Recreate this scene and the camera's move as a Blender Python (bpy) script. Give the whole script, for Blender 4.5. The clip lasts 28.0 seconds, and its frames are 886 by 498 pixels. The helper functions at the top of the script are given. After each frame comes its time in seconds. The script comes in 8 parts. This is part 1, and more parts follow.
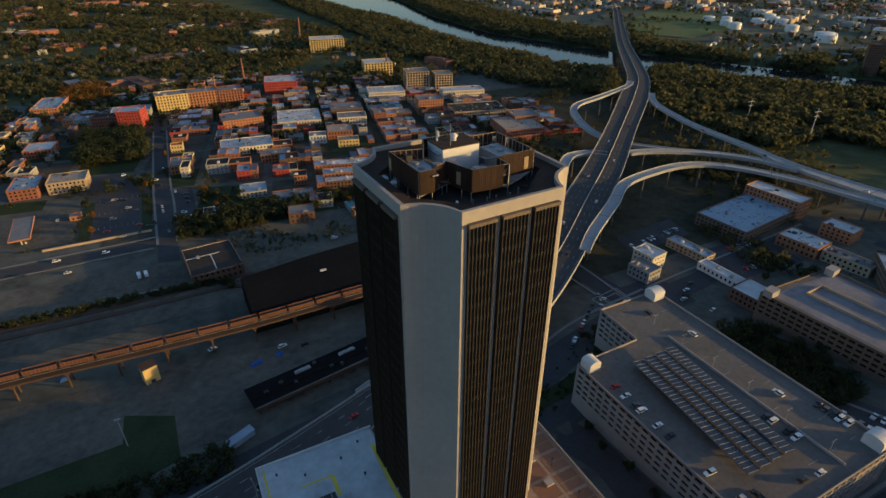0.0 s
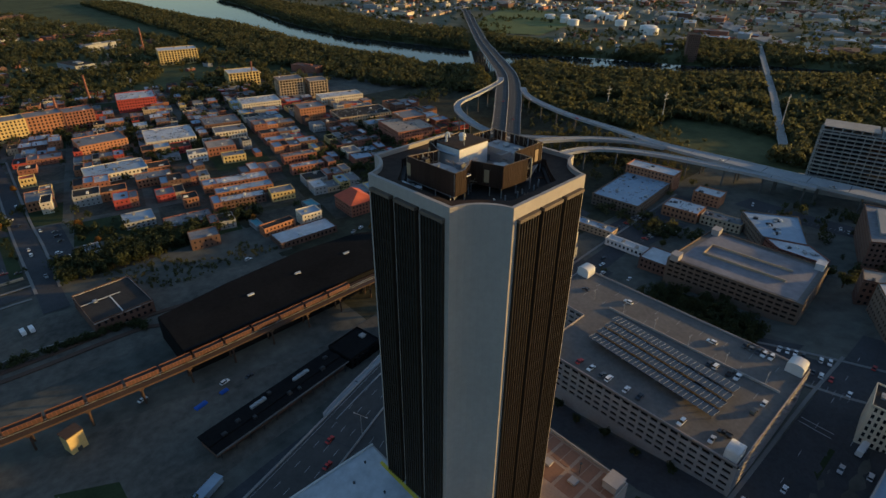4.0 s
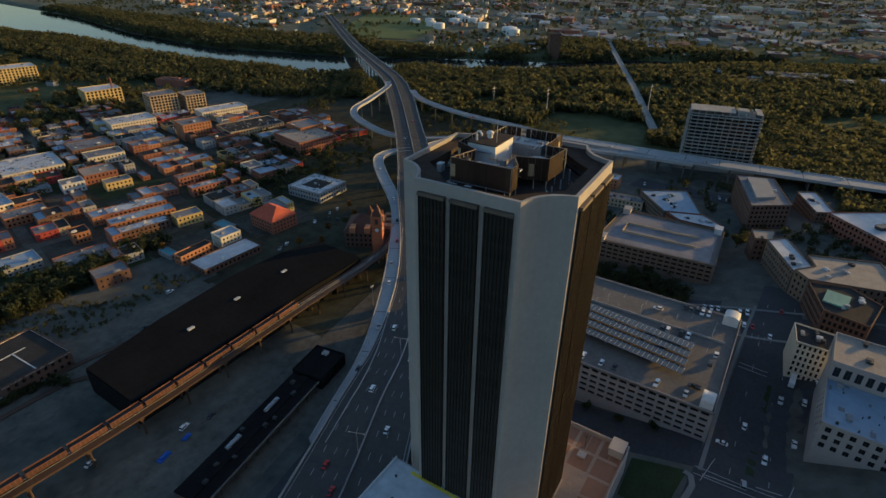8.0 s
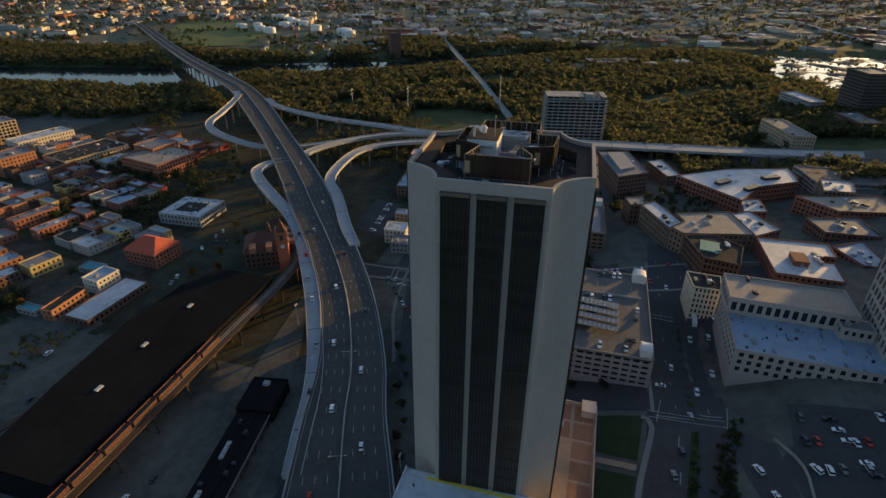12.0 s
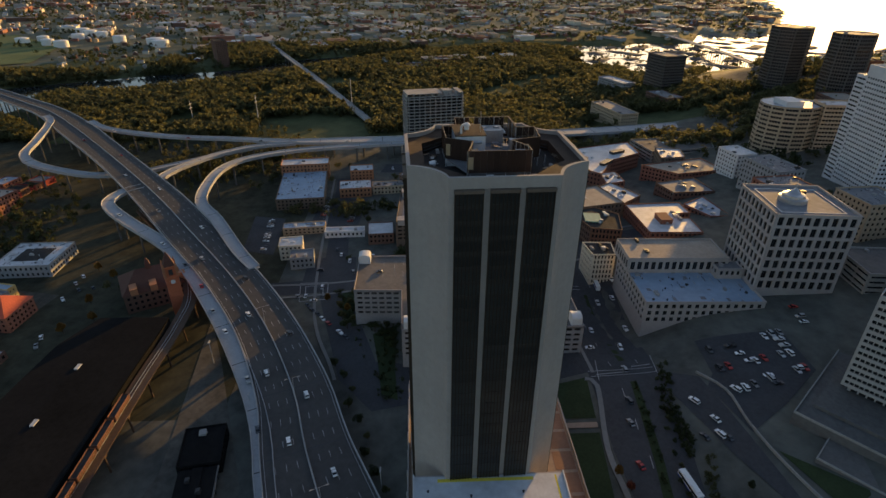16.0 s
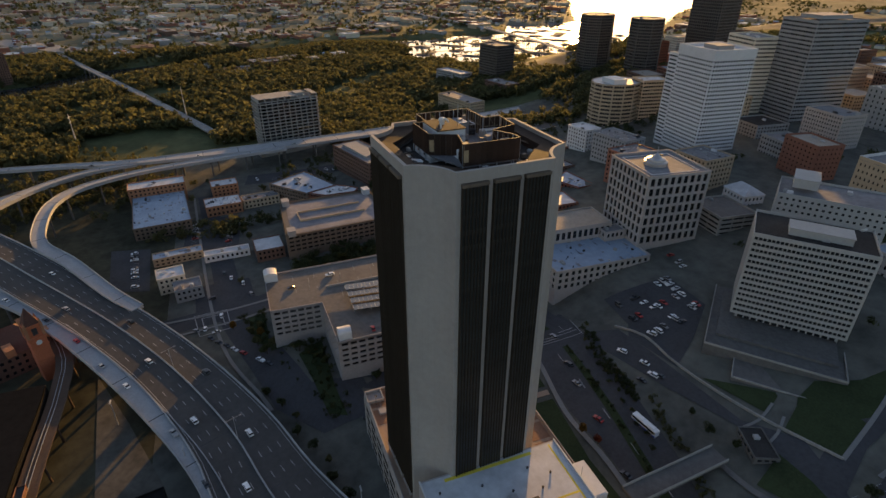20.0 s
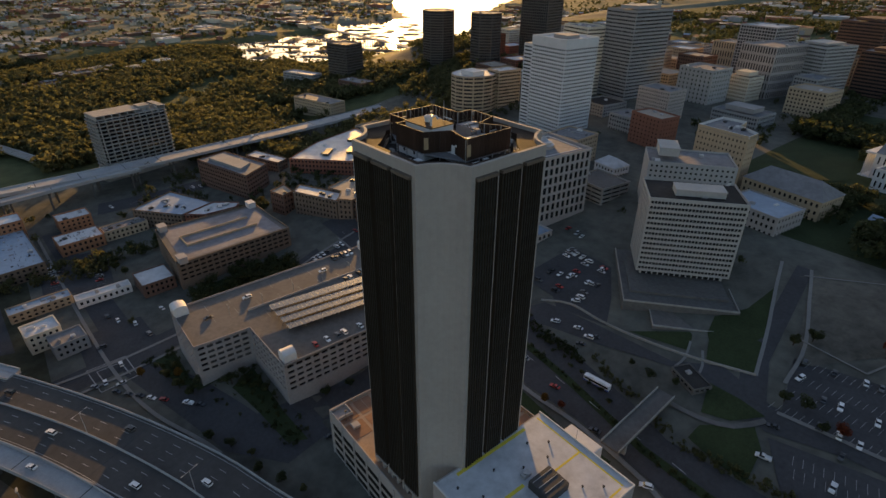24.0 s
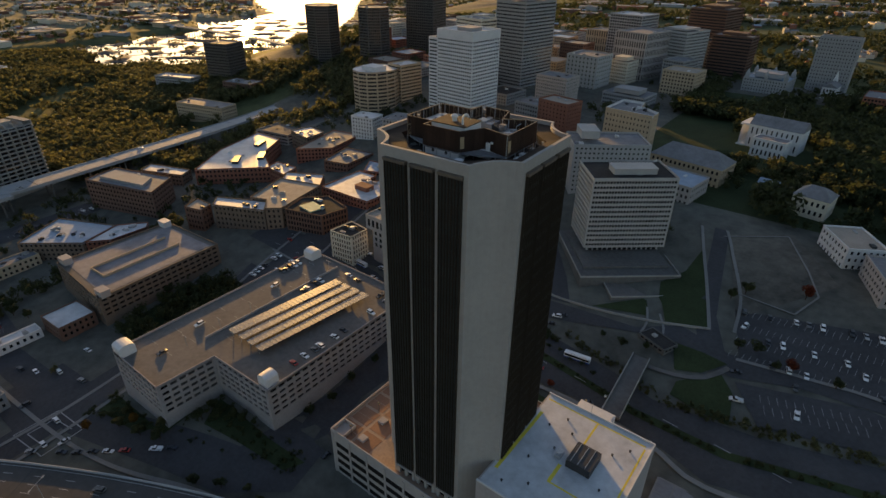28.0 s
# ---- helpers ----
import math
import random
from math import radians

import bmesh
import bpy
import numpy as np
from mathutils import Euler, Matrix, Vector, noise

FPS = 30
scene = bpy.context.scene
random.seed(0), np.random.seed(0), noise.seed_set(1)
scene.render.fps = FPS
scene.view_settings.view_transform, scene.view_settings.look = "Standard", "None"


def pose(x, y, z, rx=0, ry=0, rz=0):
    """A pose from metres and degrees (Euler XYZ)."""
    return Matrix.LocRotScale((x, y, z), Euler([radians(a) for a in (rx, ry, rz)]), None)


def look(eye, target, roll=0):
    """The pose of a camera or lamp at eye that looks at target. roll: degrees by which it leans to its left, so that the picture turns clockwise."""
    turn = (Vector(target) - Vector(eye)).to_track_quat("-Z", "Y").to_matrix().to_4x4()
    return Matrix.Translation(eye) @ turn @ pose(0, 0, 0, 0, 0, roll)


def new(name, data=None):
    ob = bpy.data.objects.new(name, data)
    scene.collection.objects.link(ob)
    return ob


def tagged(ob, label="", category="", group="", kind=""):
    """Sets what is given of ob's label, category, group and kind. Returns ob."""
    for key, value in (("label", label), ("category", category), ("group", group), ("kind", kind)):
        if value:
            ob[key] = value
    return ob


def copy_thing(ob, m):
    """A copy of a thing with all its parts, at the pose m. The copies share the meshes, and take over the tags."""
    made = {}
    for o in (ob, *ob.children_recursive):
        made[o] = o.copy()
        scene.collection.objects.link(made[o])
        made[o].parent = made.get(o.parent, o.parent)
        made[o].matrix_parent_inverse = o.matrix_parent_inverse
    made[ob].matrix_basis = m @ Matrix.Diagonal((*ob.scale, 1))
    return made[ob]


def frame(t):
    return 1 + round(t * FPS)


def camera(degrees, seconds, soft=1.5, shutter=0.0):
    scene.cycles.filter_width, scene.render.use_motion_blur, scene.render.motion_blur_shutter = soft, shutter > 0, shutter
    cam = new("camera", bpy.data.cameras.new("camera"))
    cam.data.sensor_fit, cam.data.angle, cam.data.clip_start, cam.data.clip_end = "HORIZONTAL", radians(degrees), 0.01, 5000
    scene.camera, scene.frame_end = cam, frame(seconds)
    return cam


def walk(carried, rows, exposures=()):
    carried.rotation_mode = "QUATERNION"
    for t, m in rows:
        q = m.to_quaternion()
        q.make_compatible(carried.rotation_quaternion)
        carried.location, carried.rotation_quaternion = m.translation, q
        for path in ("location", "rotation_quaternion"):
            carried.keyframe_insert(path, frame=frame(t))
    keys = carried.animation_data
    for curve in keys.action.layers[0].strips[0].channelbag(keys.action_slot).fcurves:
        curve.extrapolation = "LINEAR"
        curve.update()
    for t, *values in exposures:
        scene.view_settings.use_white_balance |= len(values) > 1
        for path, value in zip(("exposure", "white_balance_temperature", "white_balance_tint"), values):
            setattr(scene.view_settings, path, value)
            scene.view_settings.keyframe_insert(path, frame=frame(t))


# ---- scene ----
cam = camera(78.1, 28.0)
PATH = [
    (0, (-1.964, -0.995, 171.181), (-1.166, 0.548, 170.191), 0.1),
    (0.5, (-5.526, 1.225, 171.078), (-4.671, 2.738, 170.088), 0.1),
    (1, (-9.211, 3.469, 170.978), (-8.299, 4.949, 169.99), 0.1),
    (1.5, (-12.973, 5.856, 170.87), (-12.008, 7.303, 169.883), 0.1),
    (2, (-16.766, 8.455, 170.773), (-15.748, 9.868, 169.788), 0.2),
    (2.5, (-20.59, 11.221, 170.679), (-19.533, 12.605, 169.696), 0.2),
    (3, (-24.3, 14.053, 170.581), (-23.199, 15.403, 169.598), 0.3),
    (3.5, (-28.031, 17.17, 170.466), (-26.893, 18.489, 169.485), 0.3),
    (5.5, (-42.678, 30.851, 169.598), (-41.365, 32.006, 168.628), 0.5),
    (6, (-46.155, 34.521, 169.471), (-44.808, 35.64, 168.503), 0.5),
    (6.5, (-49.455, 38.317, 169.382), (-48.074, 39.394, 168.417), 0.5),
    (7, (-52.546, 42.134, 169.332), (-51.143, 43.184, 168.368), 0.7),
    (7.5, (-55.537, 46.088, 169.26), (-54.1, 47.092, 168.297), 0.6),
    (8, (-58.457, 50.244, 169.148), (-56.986, 51.199, 168.187), 0.6),
    (8.5, (-61.216, 54.545, 169.044), (-59.713, 55.45, 168.084), 0.6),
    (9, (-63.8, 58.939, 168.943), (-62.264, 59.789, 167.984), 0.6),
    (9.5, (-66.195, 63.372, 168.836), (-64.629, 64.166, 167.878), 0.6),
    (10, (-68.383, 67.831, 168.724), (-66.788, 68.566, 167.768), 0.6),
    (10.5, (-70.387, 72.339, 168.626), (-68.766, 73.016, 167.67), 0.6),
    (11, (-72.288, 76.948, 168.554), (-70.642, 77.561, 167.599), 0.5),
    (11.5, (-74.019, 81.665, 168.527), (-72.347, 82.208, 167.573), 0.5),
    (12, (-75.512, 86.464, 168.498), (-73.819, 86.935, 167.544), 0.4),
    (12.5, (-76.674, 91.345, 168.43), (-74.962, 91.743, 167.476), 0.4),
    (14.5, (-79.862, 110.795, 167.99), (-78.106, 110.919, 167.042), 0.3),
    (15, (-80.335, 115.773, 167.943), (-78.574, 115.829, 166.997), 0.3),
    (15.5, (-80.471, 120.823, 167.915), (-78.709, 120.811, 166.969), 0.3),
    (16, (-80.261, 125.886, 167.882), (-78.501, 125.806, 166.936), 0.3),
    (16.5, (-79.709, 130.882, 167.807), (-77.954, 130.73, 166.861), 0.3),
    (17, (-78.874, 135.759, 167.691), (-77.126, 135.535, 166.744), 0.3),
    (17.5, (-77.809, 140.535, 167.537), (-76.074, 140.235, 166.59), 0.3),
    (18, (-76.648, 145.219, 167.387), (-74.926, 144.844, 166.44), 0.3),
    (18.5, (-75.417, 149.911, 167.235), (-73.714, 149.461, 166.287), 0.3),
    (19, (-74.05, 154.595, 167.085), (-72.366, 154.081, 166.137), 0.2),
    (19.5, (-72.57, 159.194, 166.923), (-70.906, 158.62, 165.974), 0.2),
    (20, (-70.945, 163.693, 166.788), (-69.304, 163.059, 165.837), 0.2),
    (20.5, (-69.12, 168.182, 166.674), (-67.505, 167.484, 165.723), 0.2),
    (21, (-67.139, 172.66, 166.592), (-65.553, 171.897, 165.641), 0.2),
    (21.5, (-64.925, 177.047, 166.541), (-63.372, 176.22, 165.589), 0.3),
    (23.5, (-54.811, 194.036, 166.362), (-53.392, 192.997, 165.409), 0.5),
    (24, (-51.863, 198.049, 166.388), (-50.493, 196.947, 165.434), 0.4),
    (24.5, (-48.562, 201.778, 166.444), (-47.246, 200.613, 165.489), 0.4),
    (25, (-45.061, 205.303, 166.501), (-43.797, 204.083, 165.544), 0.3),
    (25.5, (-41.463, 208.739, 166.574), (-40.241, 207.48, 165.614), 0.4),
    (26, (-37.721, 212.184, 166.655), (-36.531, 210.896, 165.694), 0.4),
    (26.5, (-33.86, 215.585, 166.715), (-32.689, 214.28, 165.752), 0.5),
    (27, (-29.964, 218.919, 166.783), (-28.819, 217.593, 165.819), 0.6),
    (27.5, (-26.014, 222.165, 166.854), (-24.903, 220.812, 165.887), 0.7),
    (28, (-22.033, 225.33, 166.912), (-20.971, 223.939, 165.943), 0.7),
]
EXPOSURES = [(0.0, 0.32, 5300, 11), (8.0, 0.37, 5350, 10), (12.0, 0.45, 5600, 13), (17.0, 0.58, 6250, 19), (21.0, 0.70, 6500, 23), (28.0, 0.58, 6450, 18)]
walk(cam, [(t, look(eye, target, roll)) for t, eye, target, roll in PATH], EXPOSURES)

# ---- light ----
SUN_AZ, SUN_EL = 123.8, 6.8
world = bpy.data.worlds.new("world")
scene.world = world
world.use_nodes = True
wn = world.node_tree.nodes
sky = wn.new("ShaderNodeTexSky")
sky.sky_type = "NISHITA"
sky.sun_disc = False
sky.sun_elevation, sky.sun_rotation = radians(SUN_EL), radians(SUN_AZ)
sky.air_density, sky.dust_density, sky.ozone_density = 1.0, 1.1, 1.2
wn["Background"].inputs["Strength"].default_value = 0.14
world.node_tree.links.new(sky.outputs[0], wn["Background"].inputs["Color"])
sun = new("sun", bpy.data.lights.new("sun", "SUN"))
sun.data.energy, sun.data.angle, sun.data.color = 4.8, radians(0.6), (1.0, 0.56, 0.13)
az, el = radians(SUN_AZ), radians(SUN_EL)
sun.matrix_world = look((0, 0, 0), (-math.sin(az) * math.cos(el), -math.cos(az) * math.cos(el), -math.sin(el)))
scene.view_settings.exposure = 0.0


# ---- materials ----
def mat(name, col, rough=0.8, metal=0.0, fine=1.5, big=0.06, vary=0.25, bump=0.15, rnd=0.0, island=0.0, col2=None, ior=1.45, spec=0.5):
    m = bpy.data.materials.new(name)
    m.use_nodes = True
    nt = m.node_tree
    N, K = nt.nodes, nt.links.new
    b = N["Principled BSDF"]
    b.inputs["Roughness"].default_value, b.inputs["Metallic"].default_value = rough, metal
    b.inputs["IOR"].default_value = ior
    b.inputs["Specular IOR Level"].default_value = spec
    geo = N.new("ShaderNodeNewGeometry")
    n1, n2 = N.new("ShaderNodeTexNoise"), N.new("ShaderNodeTexNoise")
    for n, s, d in ((n1, fine, 6), (n2, big, 4)):
        n.inputs["Scale"].default_value, n.inputs["Detail"].default_value = s, d
        n.inputs["Roughness"].default_value = 0.65
        K(geo.outputs["Position"], n.inputs["Vector"])
    add = N.new("ShaderNodeMath")
    add.operation = "ADD"
    K(n1.outputs["Fac"], add.inputs[0])
    K(n2.outputs["Fac"], add.inputs[1])
    top = add.outputs[0]
    for amount, src in ((rnd, "ShaderNodeObjectInfo"), (island, "ShaderNodeNewGeometry")):
        if amount:
            r = N.new(src)
            ma = N.new("ShaderNodeMath")
            ma.operation = "MULTIPLY_ADD"
            ma.inputs[1].default_value = amount
            K(r.outputs["Random" if src == "ShaderNodeObjectInfo" else "Random Per Island"], ma.inputs[0])
            K(top, ma.inputs[2])
            top = ma.outputs[0]
    shift = (rnd + island) / 2
    rng = N.new("ShaderNodeMapRange")
    rng.inputs["From Min"].default_value, rng.inputs["From Max"].default_value = 0.6 + shift * 0.3, 1.4 + shift * 1.7
    K(top, rng.inputs["Value"])
    mix = N.new("ShaderNodeMix")
    mix.data_type = "RGBA"
    lo = [c * (1 - vary) for c in col]
    hi = [min(0.92, c * (1 + vary)) for c in (col2 or col)]
    mix.inputs["A"].default_value, mix.inputs["B"].default_value = (*lo, 1), (*hi, 1)
    K(rng.outputs[0], mix.inputs["Factor"])
    K(mix.outputs["Result"], b.inputs["Base Color"])
    if bump:
        bp = N.new("ShaderNodeBump")
        bp.inputs["Strength"].default_value, bp.inputs["Distance"].default_value = bump, 0.15
        K(n1.outputs["Fac"], bp.inputs["Height"])
        K(bp.outputs[0], b.inputs["Normal"])
    return m



def leaf_mat(name, lo, hi):
    """Leaves: tinted by stand, by tree and by spray, and letting some light through."""
    m = bpy.data.materials.new(name)
    m.use_nodes = True
    N, K = m.node_tree.nodes, m.node_tree.links.new
    b, out = N["Principled BSDF"], N["Material Output"]
    b.inputs["Roughness"].default_value, b.inputs["Specular IOR Level"].default_value = 0.75, 0.2
    geo = N.new("ShaderNodeNewGeometry")
    total = None
    for scale, w in ((0.012, 1.1), (0.11, 0.8)):
        n = N.new("ShaderNodeTexNoise")
        n.inputs["Scale"].default_value, n.inputs["Detail"].default_value = scale, 2
        K(geo.outputs["Position"], n.inputs["Vector"])
        ma = N.new("ShaderNodeMath")
        ma.operation = "MULTIPLY_ADD"
        ma.inputs[1].default_value = w
        K(n.outputs["Fac"], ma.inputs[0])
        if total:
            K(total, ma.inputs[2])
        else:
            ma.inputs[2].default_value = 0.0
        total = ma.outputs[0]
    ri = N.new("ShaderNodeMath")
    ri.operation = "MULTIPLY_ADD"
    ri.inputs[1].default_value = 0.5
    K(geo.outputs["Random Per Island"], ri.inputs[0])
    K(total, ri.inputs[2])
    rng_ = N.new("ShaderNodeMapRange")
    rng_.inputs["From Min"].default_value, rng_.inputs["From Max"].default_value = 0.75, 1.7
    K(ri.outputs[0], rng_.inputs["Value"])
    mix = N.new("ShaderNodeMix")
    mix.data_type = "RGBA"
    mix.inputs["A"].default_value, mix.inputs["B"].default_value = (*[c * 0.7 for c in lo], 1), (*hi, 1)
    K(rng_.outputs[0], mix.inputs["Factor"])
    K(mix.outputs["Result"], b.inputs["Base Color"])
    tr, sh = N.new("ShaderNodeBsdfTranslucent"), N.new("ShaderNodeMixShader")
    K(mix.outputs["Result"], tr.inputs["Color"])
    sh.inputs["Fac"].default_value = 0.55
    K(b.outputs[0], sh.inputs[1])
    K(tr.outputs[0], sh.inputs[2])
    K(sh.outputs[0], out.inputs["Surface"])
    return m


M = {}
M["concrete"] = mat("pale_concrete", (0.35, 0.32, 0.29), 0.85, fine=0.6, big=0.05, vary=0.13, bump=0.08)
M["deckconc"] = mat("road_concrete", (0.33, 0.335, 0.345), 0.85, fine=0.9, big=0.08, vary=0.2)
M["oldconc"] = mat("weathered_concrete", (0.30, 0.29, 0.27), 0.9, fine=0.8, big=0.1, vary=0.25)
M["parkdeck"] = mat("parking_deck_concrete", (0.15, 0.138, 0.128), 0.92, fine=0.5, big=0.07, vary=0.3, spec=0.25)
M["asphalt"] = mat("asphalt", (0.062, 0.062, 0.066), 0.9, fine=0.6, big=0.05, vary=0.3, spec=0.2)
M["hwasphalt"] = mat("worn_highway_asphalt", (0.074, 0.071, 0.069), 0.9, fine=0.4, big=0.06, vary=0.25, spec=0.2)
M["dirt"] = mat("bare_lot", (0.078, 0.076, 0.068), 0.95, fine=0.25, big=0.03, vary=0.4, col2=(0.125, 0.115, 0.095), spec=0.2)
M["yard"] = mat("dark_back_yards", (0.052, 0.052, 0.044), 0.95, fine=0.3, big=0.05, vary=0.45, col2=(0.085, 0.078, 0.062), spec=0.15)
M["urban"] = mat("street_ground", (0.072, 0.075, 0.068), 0.95, fine=0.12, big=0.02, vary=0.4, col2=(0.12, 0.118, 0.10), spec=0.2)
M["grass"] = mat("lawn", (0.036, 0.050, 0.022), 0.95, fine=1.0, big=0.06, vary=0.4, bump=0.4, spec=0.15)
M["field"] = mat("bright_field", (0.085, 0.125, 0.035), 0.95, fine=0.3, big=0.02, vary=0.3)
M["paint"] = mat("worn_white_road_paint", (0.34, 0.34, 0.335), 0.8, fine=2.0, vary=0.25)
M["yellow"] = mat("yellow_paint", (0.70, 0.56, 0.06), 0.8, fine=1.0, vary=0.2)
M["pave"] = mat("brown_paving", (0.24, 0.125, 0.075), 0.85, fine=1.2, big=0.15, vary=0.25, rnd=0.5)
M["pavelight"] = mat("pale_paving", (0.33, 0.235, 0.17), 0.85, fine=1.2, big=0.15, vary=0.2)
M["walk"] = mat("sidewalk", (0.20, 0.195, 0.185), 0.9, fine=0.8, big=0.06, vary=0.2)
M["glass"] = mat("dark_glass", (0.014, 0.016, 0.019), 0.12, fine=0.2, big=0.05, vary=0.4, bump=0.0, rnd=0.5, ior=1.5)
M["towerglass"] = mat("bronze_tower_glass", (0.026, 0.029, 0.028), 0.28, fine=0.3, big=0.05, vary=0.4, bump=0.0, rnd=0.8, ior=1.45)
M["bronze"] = mat("bronze_mullion", (0.040, 0.031, 0.022), 0.75, fine=0.6, vary=0.3, rnd=0.5, spec=0.2)
# weathered bronze of the bay caps, sunlight on their tops put into the colour
M["bronzecap"] = mat("lit_weathered_bronze", (0.13, 0.10, 0.075), 0.7, fine=0.6, vary=0.3)
M["screen"] = mat("brown_metal_screen", (0.042, 0.024, 0.017), 0.75, fine=0.8, vary=0.45, rnd=0.9, spec=0.25)
M["roofledge"] = mat("rusty_brown_roofing", (0.055, 0.038, 0.028), 0.85, fine=0.7, big=0.12, vary=0.45, spec=0.2)
M["screentan"] = mat("tan_screen_panel", (0.34, 0.25, 0.15), 0.7, fine=0.8, vary=0.3)
M["frametan"] = mat("weathered_tan_steel", (0.26, 0.20, 0.14), 0.7, fine=1.0, vary=0.35)
M["garagecoat"] = mat("grey_lilac_roof_coating", (0.21, 0.20, 0.215), 0.85, fine=0.25, big=0.06, vary=0.3, bump=0.05)
M["roofdark"] = mat("dark_gravel_roof", (0.045, 0.042, 0.040), 0.95, spec=0.15, fine=0.9, big=0.12, vary=0.4)
M["roofgrey"] = mat("grey_membrane_roof", (0.19, 0.19, 0.20), 0.85, fine=0.35, big=0.08, vary=0.35)
M["tealroof"] = mat("teal_metal_roof", (0.09, 0.26, 0.31), 0.5, fine=0.6, big=0.1, vary=0.25)
# station tower brick, brightened and reddened to stand for sunlight on it
M["stationbrick"] = mat("sunlit_red_brick", (0.44, 0.13, 0.06), 0.85, fine=1.6, big=0.12, vary=0.25)
M["roofwhite"] = mat("white_membrane_roof", (0.50, 0.515, 0.54), 0.62, fine=0.25, big=0.09, vary=0.3, bump=0.05)
# white roofs with the blue of the reflected sky put into the colour
M["roofblue"] = mat("sky_tinted_white_roof", (0.27, 0.345, 0.44), 0.6, fine=0.25, big=0.09, vary=0.2, bump=0.05)
M["rooftan"] = mat("tan_gravel_roof", (0.34, 0.29, 0.24), 0.9, fine=0.8, big=0.1, vary=0.25)
M["roofteal"] = mat("copper_green_roof", (0.12, 0.30, 0.27), 0.7, fine=0.6, vary=0.25)
M["roofred"] = mat("red_tile_roof", (0.44, 0.09, 0.045), 0.8, fine=1.2, big=0.15, vary=0.25)
M["roofbrown"] = mat("brown_tile_roof", (0.10, 0.045, 0.032), 0.85, fine=1.2, vary=0.3)
M["shed"] = mat("black_shed_roof", (0.014, 0.014, 0.0145), 0.95, spec=0.02, fine=0.4, big=0.04, vary=0.4)
M["brick"] = mat("red_brick", (0.25, 0.105, 0.068), 0.9, fine=1.6, big=0.12, vary=0.28, rnd=0.8)
M["orange"] = mat("orange_brick", (0.36, 0.165, 0.085), 0.9, fine=1.6, big=0.12, vary=0.25, rnd=0.6)
M["redpaint"] = mat("red_painted_wall", (0.34, 0.055, 0.042), 0.85, fine=1.0, vary=0.2)
M["tan"] = mat("tan_masonry", (0.40, 0.31, 0.21), 0.9, fine=1.2, big=0.1, vary=0.2, rnd=0.5)
M["yellowbrick"] = mat("yellow_brick", (0.56, 0.42, 0.17), 0.9, fine=1.2, big=0.1, vary=0.2)
M["cream"] = mat("cream_stucco", (0.60, 0.54, 0.43), 0.85, fine=0.8, big=0.1, vary=0.18, rnd=0.5)
M["white"] = mat("white_wall_paint", (0.60, 0.60, 0.60), 0.7, fine=0.7, big=0.1, vary=0.12)
M["palewall"] = mat("pale_grey_panels", (0.37, 0.365, 0.35), 0.8, fine=0.7, big=0.1, vary=0.14)
M["stone"] = mat("pale_limestone", (0.36, 0.328, 0.31), 0.85, fine=0.8, big=0.06, vary=0.14)
M["darkbrick"] = mat("dark_brown_brick", (0.13, 0.075, 0.055), 0.9, fine=1.6, big=0.12, vary=0.3, rnd=0.6)
M["greywall"] = mat("grey_wall", (0.30, 0.30, 0.30), 0.85, fine=0.8, big=0.1, vary=0.2, rnd=0.6)
M["steel"] = mat("rusted_steel", (0.075, 0.045, 0.030), 0.85, fine=1.0, vary=0.4)
M["boxcar"] = mat("rusty_hopper_car", (0.11, 0.055, 0.036), 0.85, fine=0.7, vary=0.35, rnd=0.8)
M["metal"] = mat("galvanised_metal", (0.42, 0.43, 0.44), 0.45, metal=0.6, fine=1.5, vary=0.2)
# flat black for the unlit depth behind garage bays and plaza gaps
M["void"] = mat("black_opening_shade", (0.014, 0.013, 0.013), 0.95, fine=0.5, vary=0.4, bump=0.0, spec=0.1)
# brown stone of the low blocks, with the shadow on the walls in its colour
M["brownstone"] = mat("shaded_brown_stone", (0.168, 0.124, 0.092), 0.9, fine=1.2, big=0.1, vary=0.25, rnd=0.6)
M["garagewall"] = mat("lilac_grey_precast", (0.30, 0.272, 0.268), 0.88, fine=0.8, big=0.08, vary=0.2)
M["darkpane"] = mat("dark_bronze_spandrel", (0.030, 0.029, 0.026), 0.45, fine=0.3, vary=0.4, bump=0.0)
M["darkmetal"] = mat("dark_painted_metal", (0.05, 0.05, 0.052), 0.5, metal=0.3, fine=1.5, vary=0.3)
M["tank"] = mat("white_tank_steel", (0.72, 0.71, 0.69), 0.55, fine=0.3, vary=0.12)
M["terrace"] = mat("stained_terrace_concrete", (0.125, 0.12, 0.115), 0.9, fine=0.5, big=0.05, vary=0.35, spec=0.2)
# towers against the sun: their backlit silhouette tone is the wall colour
M["darktower"] = mat("silhouette_grey_cladding", (0.075, 0.068, 0.062), 0.6, fine=0.6, big=0.05, vary=0.25)
M["solar"] = mat("solar_panel_glass", (0.022, 0.024, 0.032), 0.2, fine=0.8, vary=0.3, bump=0.0, ior=1.6)
M["car"] = mat("car_paint", (0.25, 0.25, 0.26), 0.3, fine=0.5, vary=0.9, bump=0.0, rnd=3.0, col2=(0.85, 0.85, 0.86))
M["carwhite"] = mat("white_car_paint", (0.78, 0.78, 0.78), 0.3, fine=0.5, vary=0.1, bump=0.0)
M["cardark"] = mat("dark_car_paint", (0.045, 0.05, 0.06), 0.3, fine=0.5, vary=0.5, bump=0.0, rnd=0.8)
M["carred"] = mat("red_car_paint", (0.40, 0.035, 0.03), 0.3, fine=0.5, vary=0.2, bump=0.0)
M["tyre"] = mat("tyre_rubber", (0.02, 0.02, 0.02), 0.9, vary=0.3)
